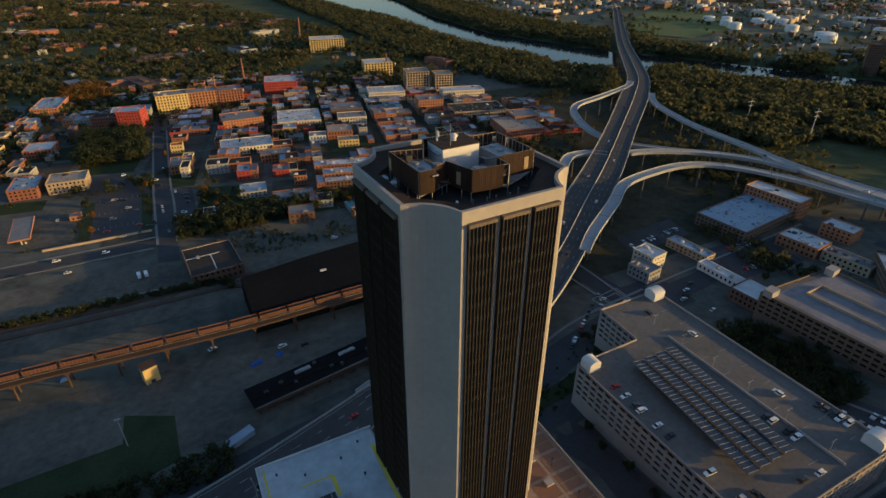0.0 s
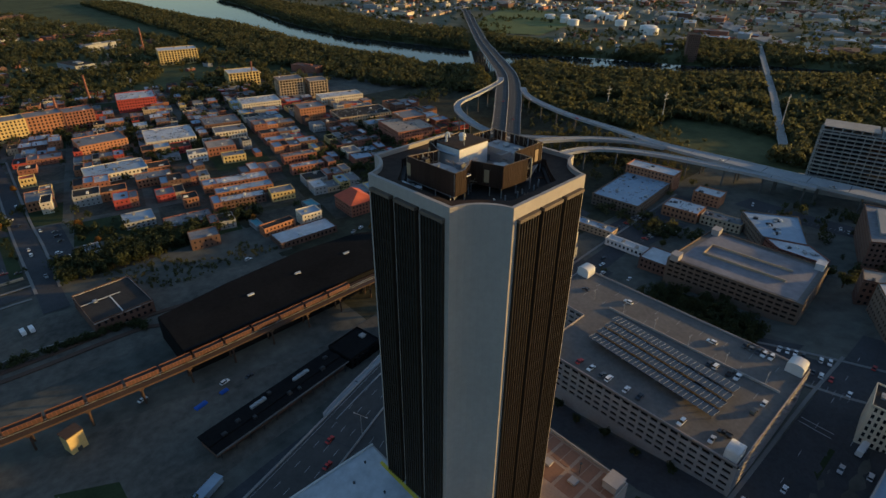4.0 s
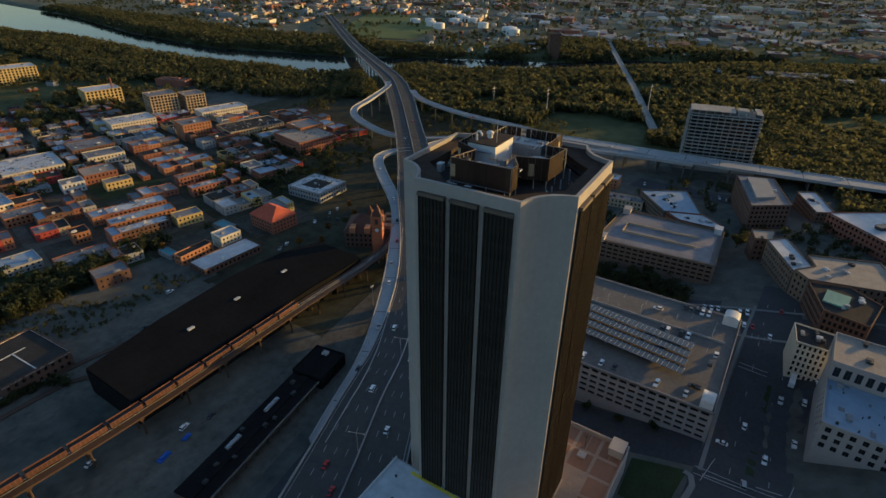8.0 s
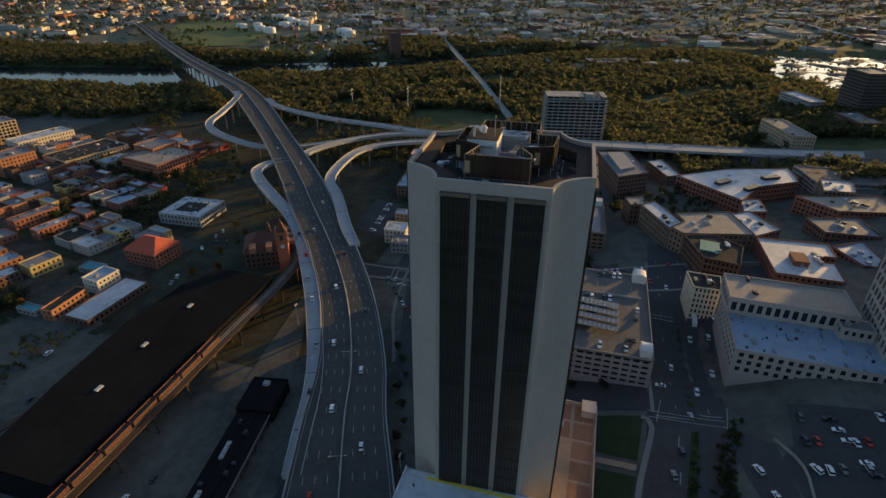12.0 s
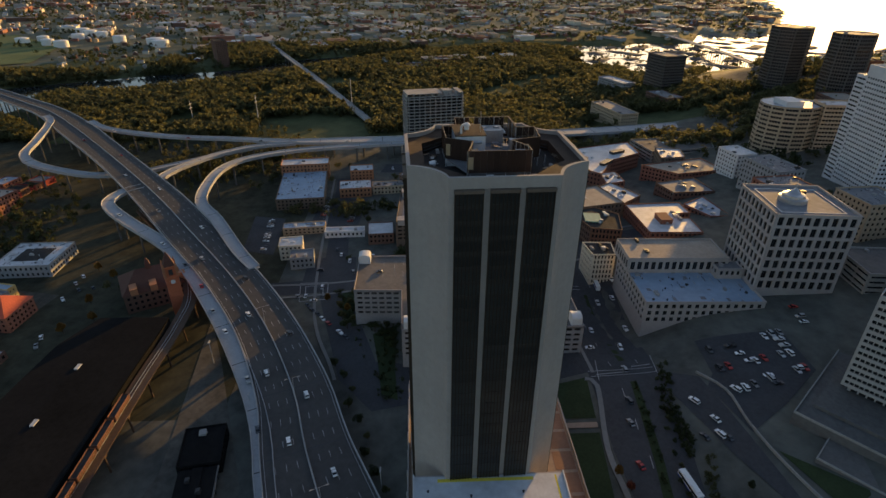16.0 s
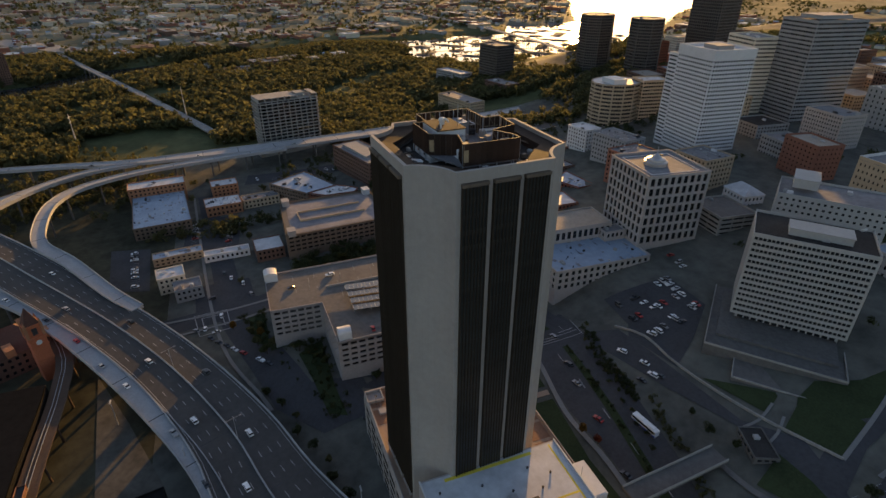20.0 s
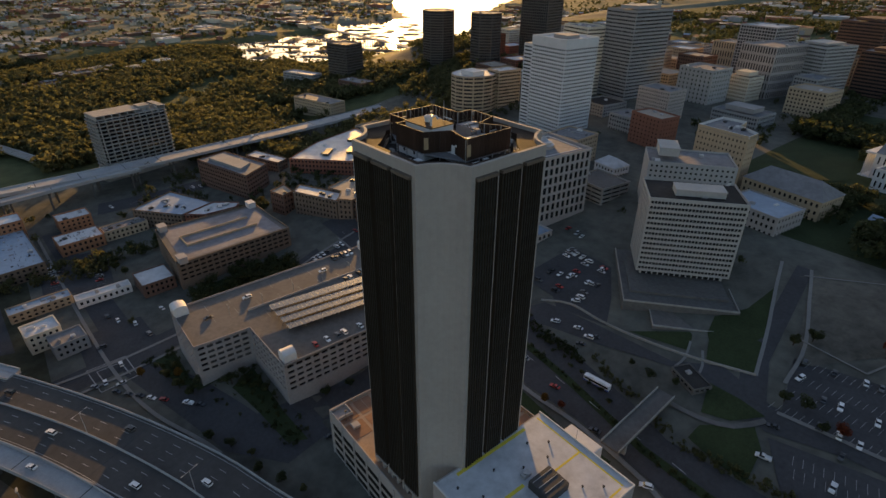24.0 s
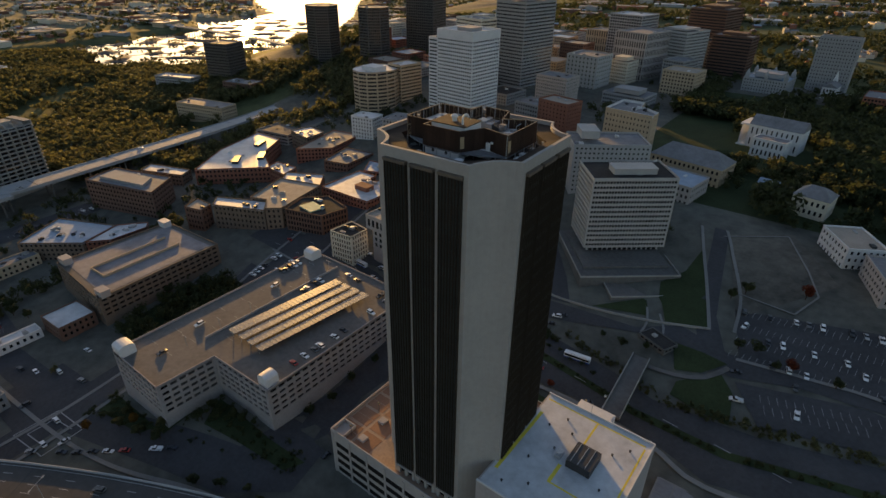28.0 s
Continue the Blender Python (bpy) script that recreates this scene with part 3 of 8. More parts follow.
R4 = [(222, 231, -5.4, 7), (243, 247, -4, 8), (286, 274, -1.4, 8.5), (316, 295, -0.8, 8.5), (352, 303, -0.8, 8.5), (392, 303, -0.8, 8.5), (424, 288, -1.8, 8.5), (452, 250, -3.6, 8.5), (466, 205, -4.6, 8.5), (474, 170, -5, 8.5), (480, 120, -5, 8.5)]
viaduct("sweeping concrete exit ramp with pale parapets", R4, "deckconc")
viaduct("low river bridge on concrete piers among the trees", [(585, 174, -22, 9), (640, 197, -20, 9), (700, 222, -19, 9), (860, 286, -19, 9), (1160, 412, -19, 9), (1300, 470, -19, 9)], "oldconc", pier_gap=30, barrier=0.8, deck_mat="oldconc")
viaduct("distant arched river bridge against the glare", [(940, -525, -16, 12), (1130, -549, -18, 12), (1455, -556, -20, 12), (1840, -519, -20, 12), (2100, -500, -20, 12)], "deckconc", pier_gap=24)

# motorway in the cutting below the tower
drape("motorway", [(-120, 128), (-40, 132), (35, 134), (74, 152), (94, 164), (92, 190), (70, 192), (20, 184), (-40, 172), (-120, 160)], "asphalt", "dark asphalt motorway running past the tower", "road", 0.2)
# city streets
drape("road", [(-140, 8), (-62, 26), (-28, 34), (11, 36), (30, 30), (60, 24), (112, 16), (240, 5), (240, 22), (135, 46), (70, 51), (40, 51), (5, 55), (-18, 62), (-62, 54), (-140, 34)], "asphalt", "wide dark asphalt avenue with a grassy median", "road", 0.2)
drape("road", [(114, 17), (200, 15), (290, 20), (290, 39), (200, 42.5), (114, 46)], "asphalt", "wide asphalt street below the garage", "road", 0.3)
drape("median", [(126, 27), (196, 25.4), (196, 27.4), (126, 30)], "grass", "narrow planted median in the street", "lawn", 0.42)
drape("road", [(212, 250), (226, 250), (250, 60), (268, -60), (250, -60), (228, 60), (218, 160)], "asphalt", "asphalt side street between the car parks", "road", 0.16)
drape("road", [(108, 150), (130, 168), (210, 190), (420, 205), (420, 192), (215, 174), (140, 150), (134, 100), (137, 47), (119, 45), (115, 70), (120, 100), (112, 130)], "asphalt", "asphalt street rising beside the plaza", "road", 0.16)
drape("road", [(33, -2), (104, 2), (112, 14), (106, 19), (60, 10), (20, -2), (-12, 8), (-60, -8), (-60, -16), (-8, -6), (16, -14)], "asphalt", "curving asphalt drive with parked cars", "road", 0.22)
drape("road", [(19, -110), (27, -110), (11, -20), (4, -2), (-6, -6), (4, -30)], "asphalt", "asphalt street climbing the hill", "road", 0.24)
drape("car_park", [(96, 2), (104, -4), (130, -8), (128, -48), (98, -46), (80, -22), (68, -2)], "asphalt", "asphalt car park below the slab block", "parking lot", 0.18)
drape("car_park", [(-2, -40), (-62, -53), (-95, -40), (-95, -6), (-14, 2)], "asphalt", "asphalt car park on the hillside", "parking lot", 0.2)
drape("field", [(18, -106), (-12, -128), (-40, -80), (-4, -34)], "dirt", "bare brown fenced lot on the hill", "lot", 0.2)
drape("lawn", [(58, -6), (31, -13), (36, -24), (38, -25)], "grass", "green lawn below the terrace", "lawn", 0.28)
drape("lawn", [(26, -86), (28, -60), (36, -44), (32, -30), (29, -26), (23, -13), (5, -18), (11, -43)], "grass", "dark green lawn beside the slab block", "lawn", 0.26)
drape("lawn", [(112, 69), (115, 49), (88, 52.5), (91, 68.5)], "grass", "small green lawn below the plaza", "lawn", 0.3)
drape("lawn", [(79.6, 53.5), (82, 67.7), (42, 69), (20, 66), (20, 58), (45, 58)], "grass", "strip of lawn below the plaza", "lawn", 0.3)
drape("median", [(-110, 24), (-62, 38), (-20, 46), (15, 44), (60, 35), (108, 28), (108, 31), (60, 38.5), (15, 47.5), (-20, 49.5), (-62, 41.5), (-110, 27)], "grass", "planted median with low shrubs", "lawn", 0.34)
drape("lot", [(-110, 196), (0, 190), (70, 200), (150, 232), (190, 250), (80, 236), (0, 250), (-110, 258)], "dirt", "bare gravel lot beside the railway", "lot", 0.16)
drape("lot", [(-130, 300), (20, 300), (112, 305), (112, 340), (20, 366), (-130, 380)], "dirt", "wide empty lot behind the shed", "lot", 0.16)
drape("car_park", [(218, 62), (262, 58), (232, 158), (222, 158)], "asphalt", "asphalt lot behind the car park", "parking lot", 0.2)
drape("car_park", [(-80, 430), (-30, 428), (-27, 514), (-50, 566), (-74, 572), (-77, 500)], "asphalt", "asphalt car park with scattered cars", "parking lot", 0.3)
drape("car_park", [(-11, 436), (4, 436), (6, 505), (-11, 505)], "asphalt", "small asphalt lot beside the street", "parking lot", 0.3)
for gx0 in (-79, -36.5):
    drape("lawn", [(gx0, 431), (gx0 + 7.5, 431), (gx0 + 9.5, 505), (gx0 + 2, 507)], "grass", "strip of grass along the car park", "lawn", 0.38)
wb = thing("low_wall", "low tan retaining wall along the car park", "wall", pose(0, 0, 0), kind="structure")
part("coping", Mesh().prism([(-100, 426.4), (-29.6, 426.0), (-29.6, 427.0), (-100, 427.4)], gz(-60, 426) - 1, gz(-60, 426) + 1.6), "tan", wb)
drape("road", [(-28, 372), (-14, 372), (-12, 540), (-6, 760), (-15, 760), (-23, 540)], "asphalt", "asphalt street through the old quarter", "road", 0.34)
drape("road", [(-200, 398), (-25, 400), (-25, 410), (-200, 408)], "asphalt", "asphalt street beside the empty lot", "road", 0.32)
drape("lawn", [(-140, 512), (-108, 508), (-106, 530), (-140, 536)], "grass", "small green lawn by the filling station", "lawn", 0.3)
drape("lot", [(-140, 432), (-84, 434), (-82, 500), (-104, 506), (-140, 500)], "dirt", "paved forecourt of the filling station", "lot", 0.25)
drape("lot", [(14, 362), (60, 352), (120, 346), (150, 392), (96, 402), (20, 398)], "urban", "rough bare ground behind the shed", "lot", 0.25)
for slope in ([(114, 138), (134, 140), (170, 140), (162, 153), (140, 149), (118, 146)], [(172, 152), (172, 166), (214, 166), (214, 176), (182, 172)]):
    drape("lawn", slope, "grass", "grassy slope at the foot of the garage", "lawn", 0.3)
drape("lawn", [(224, 80), (262, 76), (273, 92), (270, 142), (226, 146)], "grass", "rough green slope between the garages", "lawn", 0.26)
drape("car_park", [(-14, 10), (-60, -2), (-100, 4), (-100, 12), (-63, 20), (-27, 29)], "asphalt", "asphalt car park above the avenue", "parking lot", 0.3)
drape("lawn", [(15, -1), (2, -1), (-9, 1), (-1, 12), (9, 16)], "grass", "green bank between the drive and the ramp", "lawn", 0.36)
drape("lawn", [(6, 22), (-8, 8), (-15, 17), (-18, 34), (-6, 33), (6, 30)], "grass", "green bank below the drive", "lawn", 0.36)
# the left part of this dark patch stands for a building's cast shadow
drape("lawn", [(-95, 205), (-50, 208), (-49.5, 226.6), (-28.7, 215.8), (-28.3, 187.5), (-60, 180), (-95, 186)], "grass", "dark green verge by the motorway with a building's shadow drawn in", "lawn", 0.26)
drape("field", [(1248, 1235), (1457, 1346), (1500, 1180), (1300, 960), (1100, 905), (1047, 1000), (1100, 1130)], "field", "bright green open field across the river", "field", 1.5, 30)
for xy in ([(1450, -30), (1900, 300), (1960, 260), (1500, -90)], [(1330, 420), (1800, 900), (1850, 860), (1380, 380)]):
    drape("far_road", xy, "oldconc", "pale road on the far bank", "road", 1.0, 40)

# railway viaduct with its train, and the long train shed
RAIL = [(-190, 262, -11, 7), (-100, 264.5, -11, 7), (-40, 261, -11, 7), (10, 258.5, -11, 7), (60, 259, -11, 7), (125, 260.5, -11, 7), (170, 260.5, -11, 7), (205, 266, -11, 7), (260, 296, -11, 7), (330, 350, -12, 7)]
rv_line = smooth_line(RAIL)
rv_n = sides(rv_line)
rroot = thing("railway_viaduct", "rusty steel railway viaduct on trestle legs", "viaduct", Matrix.Identity(4), kind="structure")
part("girder_deck", wide_sweep(rv_line, rv_n, rv_line[:, 3] / 2, -1.6, 0), "steel", rroot)
part("walkway", sweep(rv_line, rv_n, [(-4.4, -0.2), (-3.3, -0.2), (-3.3, 0.05), (-4.4, 0.05)]), "steel", rroot, "rusty edge walkway")
for s in (-0.75, 0.75):
    part("rail", sweep(rv_line, rv_n, [(s - 0.1, 0.02), (s + 0.1, 0.02), (s + 0.1, 0.25), (s - 0.1, 0.25)]), "metal", rroot)
rd = np.concatenate([[0], np.cumsum(np.linalg.norm(np.diff(rv_line[:, :2], axis=0), axis=1))])


def along(s, line=rv_line, dist=rd):
    p = [np.interp(s, dist, line[:, c]) for c in range(3)]
    q = [np.interp(s + 1, dist, line[:, c]) for c in range(3)]
    return p, math.degrees(math.atan2(q[1] - p[1], q[0] - p[0]))


s = 8.0
while s < rd[-1] - 5:
    p, a = along(s)
    g = gz(p[0], p[1])
    hgt = p[2] - 1.6 - g
    if hgt > 2:
        ms = Mesh().box(-1.0, -3.6, hgt - 0.8, 1.0, 3.6, hgt)
        for yy in (-2.8, 2.8):
            ms.tube((0, yy * 1.15, -1), (0, yy, hgt - 0.8), 0.55, 0.45)
        part("trestle", ms, "steel", rroot, m=pose(p[0], p[1], g, 0, 0, a))
    s += 22.0


def hopper_car():
    root = thing("hopper_car", "rusty open-topped railway hopper car", "rail car", Matrix.Identity(4), "rail cars")
    b = Mesh()
    L_, W_, z0, z1 = 7.2, 1.5, 1.2, 3.7
    b.box(-L_, -W_, z0, -L_ + 0.15, W_, z1).box(L_ - 0.15, -W_, z0, L_, W_, z1)
    b.box(-L_, -W_, z0, L_, -W_ + 0.12, z1).box(-L_, W_ - 0.12, z0, L_, W_, z1).box(-L_, -W_, z0, L_, W_, z0 + 0.1)
    for i in range(9):
        x = -6.6 + i * 1.65
        for y in (-W_ - 0.1, W_):
            b.box(x - 0.09, y, z0, x + 0.09, y + 0.1, z1, 1)
    for y in (-W_ - 0.12, W_ - 0.04):
        b.box(-L_, y, z1, L_, y + 0.16, z1 + 0.14, 1)
    part("body", b, ["boxcar", "brick"], root)
    part("coal_load", Mesh().prism([(-7, -1.35), (7, -1.35), (7, 1.35), (-7, 1.35)], 1.3, 3.2), "roofdark", root, "dark load")
    for x in (-5.2, 5.2):
        bg = Mesh().box(x - 1.3, -1.1, 0.35, x + 1.3, 1.1, 1.2)
        for wx in (-0.9, 0.9):
            for y in (-0.95, 0.8):
                bg.tube((x + wx, y, 0.45), (x + wx, y + 0.15, 0.45), 0.45, k=8)
        part("bogie", bg, "darkmetal", root)
    return root


hop = None
s = 30.0
while s < 300:
    p, a = along(s)
    m = pose(p[0], p[1], p[2] + 0.25, 0, 0, a)
    if hop is None:
        hop = hopper_car()
        hop.matrix_basis = m
    else:
        copy_thing(hop, m)
    s += 15.6

shed = thing("train_shed", "long black train shed roof beside the tracks", "shed", pose(0, 0, 0), kind="structure")
sh, wn_, wf_ = Mesh(), Mesh(), Mesh()
xs_ = list(range(17, 176, 6))
near_y = [float(np.interp(x, rv_line[:, 0], rv_line[:, 1])) + 4.6 for x in xs_]
far_y = [float(np.interp(x, (17, 60, 110, 150, 180), (302, 310, 315, 312, 299))) for x in xs_]
for i in range(len(xs_) - 1):
    a_, b_ = [[(xs_[k], near_y[k], -8.0), (xs_[k], near_y[k] * 0.45 + far_y[k] * 0.55, -7.6), (xs_[k], far_y[k], -7.8)] for k in (i, i + 1)]
    for j in (0, 1):
        sh.face([a_[j], b_[j], b_[j + 1], a_[j + 1]])
    wn_.face([(*a_[0][:2], -24), (*b_[0][:2], -24), (b_[0][0], b_[0][1], -8.5), (a_[0][0], a_[0][1], -8.5)])
    wf_.face([(*b_[2][:2], -24), (*a_[2][:2], -24), (a_[2][0], a_[2][1], -7.9), (b_[2][0], b_[2][1], -7.9)])
part("roof", sh, "shed", shed)
part("wall", wn_, "shed", shed)
part("wall", wf_, "darkbrick", shed)
for k in (0, -1):
    x = xs_[k]
    part("gable_wall", Mesh().box(x - 0.3, near_y[k] + 0.2, -24, x + 0.3, far_y[k] - 0.2, -8.5), "shed", shed)
for x, y in ((96, 291), (64, 288), (132, 292)):
    part("skylight", Mesh().box(-1.9, -0.9, 0, 1.9, 0.9, 0.7), "roofwhite", shed, "pale skylight box", m=pose(x, y, -7.8, 0))
# low platform building between the tracks and the motorway
plat = thing("platform_shed", "long low black platform shed with a pale eave", "shed", pose(41, 211.5, -22, 0, 0, 9.5))
part("roof", Mesh().prism([(-38, -7.5), (36, -7.5), (36, 7.5), (-38, 7.5)], 6.2, 6.8).prism([(-38, -2), (36, -2), (36, 2), (-38, 2)], 6.8, 7.3), "shed", plat)
part("wall", Mesh().box(-37, -5, -2, 35, 7, 6.2), "darkbrick", plat)
part("eave", Mesh().box(-38, -8.1, 6.3, 36, -7.5, 6.9), "terrace", plat, "weathered eave strip")
for k in range(11):
    part("post", Mesh().box(-0.2, -7.3, 0, 0.2, -6.9, 6.2), "darkmetal", plat, m=pose(-36 + k * 7, 0, 0))
for x, y, sx in ((-10, 3, 8), (14, 2.5, 9), (-22, 1, 2), (3, -3, 2), (24, -2, 2.4), (-30, -1, 2.2), (-3, 4.5, 1.6), (30, 3, 2.2), (8, -4, 1.4), (-16, -3, 1.4)):
    ru = Mesh().box(-sx / 2, -0.9, 0, sx / 2, 0.9, 1.2)
    for k in range(int(sx // 2)):
        ru.cbox(-sx / 2 + 1 + k * 2, 0, 1.2, 1.3, 1.3, 0.35 + 0.2 * (k % 2))
    part("roof_unit", ru, "metal" if sx > 4 else "darkmetal", plat, m=pose(x, y, 6.8))


# ---- the tower ----
TC, TR = (58.6, 107.2), 2.5
HALF, CUT, TOP = 22.4, 9.2, 123.7
tower = thing("office_tower", "tall pale concrete office tower with dark bronze glass bays", "skyscraper", pose(TC[0], TC[1], 0, 0, 0, TR))


def tower_outline(half, cut, sag=1.9, seg=8):
    out = []
    for q in range(4):
        a, b = Vector((half - cut, -half)), Vector((half, -half + cut))
        mid_n = Vector((-1, 1)).normalized()
        for i in range(seg + 1):
            t = i / seg
            p = a.lerp(b, t) + mid_n * (sag * math.sin(math.pi * t) ** 0.8)
            ang = math.pi / 2 * q
            out.append((p.x * math.cos(ang) - p.y * math.sin(ang), p.x * math.sin(ang) + p.y * math.cos(ang)))
    return out


outer = tower_outline(HALF, CUT)
inner = tower_outline(HALF - 0.9, CUT - 0.6)
BAYS = (-8.45, 0.0, 8.45)
BW, B0, B1 = 6.8, 9.0, 120.9
# concrete shaft: four corner piers, the piers between the bays, the top band
k9 = 9
for q in range(4):
    c = outer[q * k9:(q + 1) * k9]
    ang = math.pi / 2 * q
    rot = lambda p: (p[0] * math.cos(ang) - p[1] * math.sin(ang), p[0] * math.sin(ang) + p[1] * math.cos(ang))
    e = BAYS[2] + BW / 2
    poly = [rot((e, -HALF))] + c + [rot((HALF, -e)), rot((HALF - 1.3, -e)), rot((HALF - 6.4, -HALF + 6.4)), rot((e, -HALF + 1.3))]
    part("corner_pier", Mesh().prism(poly, 0, B1, top=False), "concrete", tower, "smooth concave concrete corner")
    for x in (BAYS[0] + BW / 2, BAYS[1] + BW / 2):
        w = BAYS[1] - BAYS[0] - BW
        part("pier", Mesh().prism([rot((x, -HALF + 0.45)), rot((x + w, -HALF + 0.45)), rot((x + w, -HALF + 1.6)), rot((x, -HALF + 1.6))], 0, B1, top=False), "concrete", tower)
band = Mesh()
no = len(outer)
for z0, z1, ring in ((B1, TOP, outer),):
    band.prism(outer, z0, z1, top=False, bottom=False)
for i in range(no):
    j = (i + 1) % no
    band.face([(*outer[i], TOP), (*outer[j], TOP), (*inner[j], TOP), (*inner[i], TOP)])
    band.face([(*inner[j], 122.5), (*inner[i], 122.5), (*inner[i], TOP), (*inner[j], TOP)])
part("parapet_band", band, "concrete", tower)
ledge, well = Mesh(), tower_outline(HALF - 4.6, CUT + 0.4, 0.4)
for i in range(no):
    j = (i + 1) % no
    ledge.face([(*inner[i], 122.6), (*inner[j], 122.6), (*well[j], 122.3), (*well[i], 122.3)])
    ledge.face([(*well[i], 122.3), (*well[j], 122.3), (*well[j], 119.6), (*well[i], 119.6)])
part("roof_ledge", ledge, "roofledge", tower, "dark brown ledge inside the parapet")
part("roof", Mesh().prism(inner, 119.2, 119.7), "roofdark", tower, "dark roof deck inside the parapet")
part("core", Mesh().prism(tower_outline(HALF - 2.2, CUT - 1.0), 0, 119.2), "darkmetal", tower)
# window bays
FLOORS, FH = 27, (B1 - 0.9 - B0) / 27
pane_me = Mesh().box(-BW / 2 + 0.15, 0, 0, BW / 2 - 0.15, 0.12, FH - 1.15).data("pane", "towerglass")
spandrel_me = Mesh().box(-BW / 2 + 0.1, -0.05, 0, BW / 2 - 0.1, 0.25, 1.15).data("spandrel", "darkpane")
mull_me = Mesh().box(-0.09, -0.22, 0, 0.09, 0.2, B1 - B0 - 0.6).data("mullion", "bronze")
for q in range(4):
    out = 0.95
    for bx in BAYS:
        fm = pose(0, 0, 0, 0, 0, 90 * q) @ pose(bx, -HALF, 0)
        bay = part("window_bay", Mesh().box(-BW / 2, 0.95, B0, BW / 2, 1.3, B1 - 0.3), "darkmetal", tower, "bay of dark bronze glass", m=fm)
        cap = Mesh().box(-BW / 2 - 0.1, -out, B1 - 0.9, BW / 2 + 0.1, 1.2, B1 - 0.1)
        part("bay_cap", cap, "bronzecap", bay)
        part("bay_sill", Mesh().box(-BW / 2, -out, B0 - 0.5, BW / 2, 1.2, B0), "concrete", bay)
        for f in range(FLOORS):
            part("pane", pane_me, None, bay, m=pose(0, -out + 0.62, B0 + f * FH + 1.15))
            part("spandrel", spandrel_me, None, bay, m=pose(0, -out + 0.58, B0 + f * FH))
        for sx in (-BW / 2, BW / 2 - 0.15):
            part("bay_side", Mesh().box(sx, -out + 0.3, B0, sx + 0.15, 0.95, B1 - 0.9), "bronze", bay)
        for i in range(8):
            part("mullion", mull_me, None, bay, m=pose(-BW / 2 + 0.15 + i * (BW - 0.3) / 7, -out + 0.5, B0))
# open arcade at the foot
for q in range(4):
    for bx in BAYS:
        for dx in (-3.2, 0, 3.2):
            part("column", Mesh().box(-0.5, 0.1, 0, 0.5, 1.1, B0 - 0.5), "concrete", tower, m=pose(0, 0, 0, 0, 0, 90 * q) @ pose(bx + dx, -HALF, 0))
        part("lobby_glass", Mesh().box(-BW / 2, 1.3, 0, BW / 2, 1.5, B0 - 0.4), "glass", tower, m=pose(0, 0, 0, 0, 0, 90 * q) @ pose(bx, -HALF, 0))


# rooftop plant, screens on posts
rp = random.Random(14)
tan_panel = Mesh().box(0.15, -0.14, 0, 1.35, -0.08, 4.0).data("screen_panel", "screentan")


def screen_wall(pts, z0, z1, parent):
    """Upright louvre panels along a line, each panel a part, on thin posts."""
    for (ax, ay), (bx, by) in zip(pts, pts[1:]):
        L_ = math.hypot(bx - ax, by - ay)
        a = math.degrees(math.atan2(by - ay, bx - ax))
        n = max(1, round(L_ / 1.5))
        w = L_ / n
        me = Mesh().box(0.02, -0.06, 0, w - 0.02, 0.06, z1 - z0)
        for k in range(3):
            me.box(w * (k + 0.5) / 3 - 0.05, -0.12, 0, w * (k + 0.5) / 3 + 0.05, 0.12, z1 - z0)
        me = me.data("screen_panel", "screen")
        for i in range(n):
            m = pose(ax, ay, z0, 0, 0, a) @ pose(i * w, 0, 0)
            if rp.random() < 0.12:
                part("screen_panel", tan_panel, None, parent, "tan panel", m=m @ Matrix.Diagonal((w / 1.5, 1, (z1 - z0) / 5.0 * 0.7, 1)) @ Matrix.Translation((0, 0, 1.2)))
                me2 = Mesh().box(0.02, -0.06, 0, w - 0.02, 0.02, z1 - z0)
                part("screen_panel", me2, "screen", parent, m=m)
            elif rp.random() > 0.05:
                part("screen_panel", me, None, parent, m=m)
            if i % 3 == 0:
                part("post", Mesh().box(-0.1, 0.1, 119.6 - z0, 0.1, 0.3, z1 - z0 - 0.2), "metal", parent, m=m)
        fr = Mesh().box(0, 0.1, z1 - z0 - 0.16, L_, 0.24, z1 - z0 + 0.02)
        for k in (0.06, 0.5):
            fr.box(0, 0.14, (z1 - z0) * k, L_, 0.26, (z1 - z0) * k + 0.14)
        for k in range(n + 1):
            fr.box(k * w - 0.05, 0.13, 0, k * w + 0.05, 0.27, z1 - z0)
        for k in range(0, n - 1, 2):
            fr.tube((k * w, 0.2, 0.2), (k * w + 2 * w, 0.2, z1 - z0 - 0.2), 0.05, k=4)
        part("screen_frame", fr, "frametan", parent, "weathered tan steel framing", m=pose(ax, ay, z0, 0, 0, a))


plant = thing("rooftop_plant", "brown louvred screens and pale plant room on the tower roof", "roof plant", pose(TC[0], TC[1], 0, 0, 0, TR))
screen_wall([(-15, 8), (-15, -7.6), (-11.6, -7.5), (-6.5, -4.5), (-4.3, -12), (5.2, -12.8), (5.2, -7.8), (16, -7.8), (16, 8), (7.5, 8.5), (7.5, 12.2), (-3.8, 12.2), (-7, 5.8), (-15, 8)], 122.0, 127.4, plant)
part("plant_floor", Mesh().prism([(-14.6, -7.2), (-6.0, -4.2), (5.0, -12.2), (15.6, -7.4), (15.6, 7.6), (7.0, 11.8), (-3.6, 11.8), (-14.6, 7.6)], 121.4, 121.8), "roofgrey", plant)
part("plant_room", Mesh().box(-3.6, 2.0, 121.8, 6.6, 9.6, 127.6), "white", plant, "white plant room")
part("plant_room_roof", Mesh().box(-3.8, 1.8, 127.6, 6.8, 9.8, 127.85), "roofledge", plant, "rusty brown plant room roof")
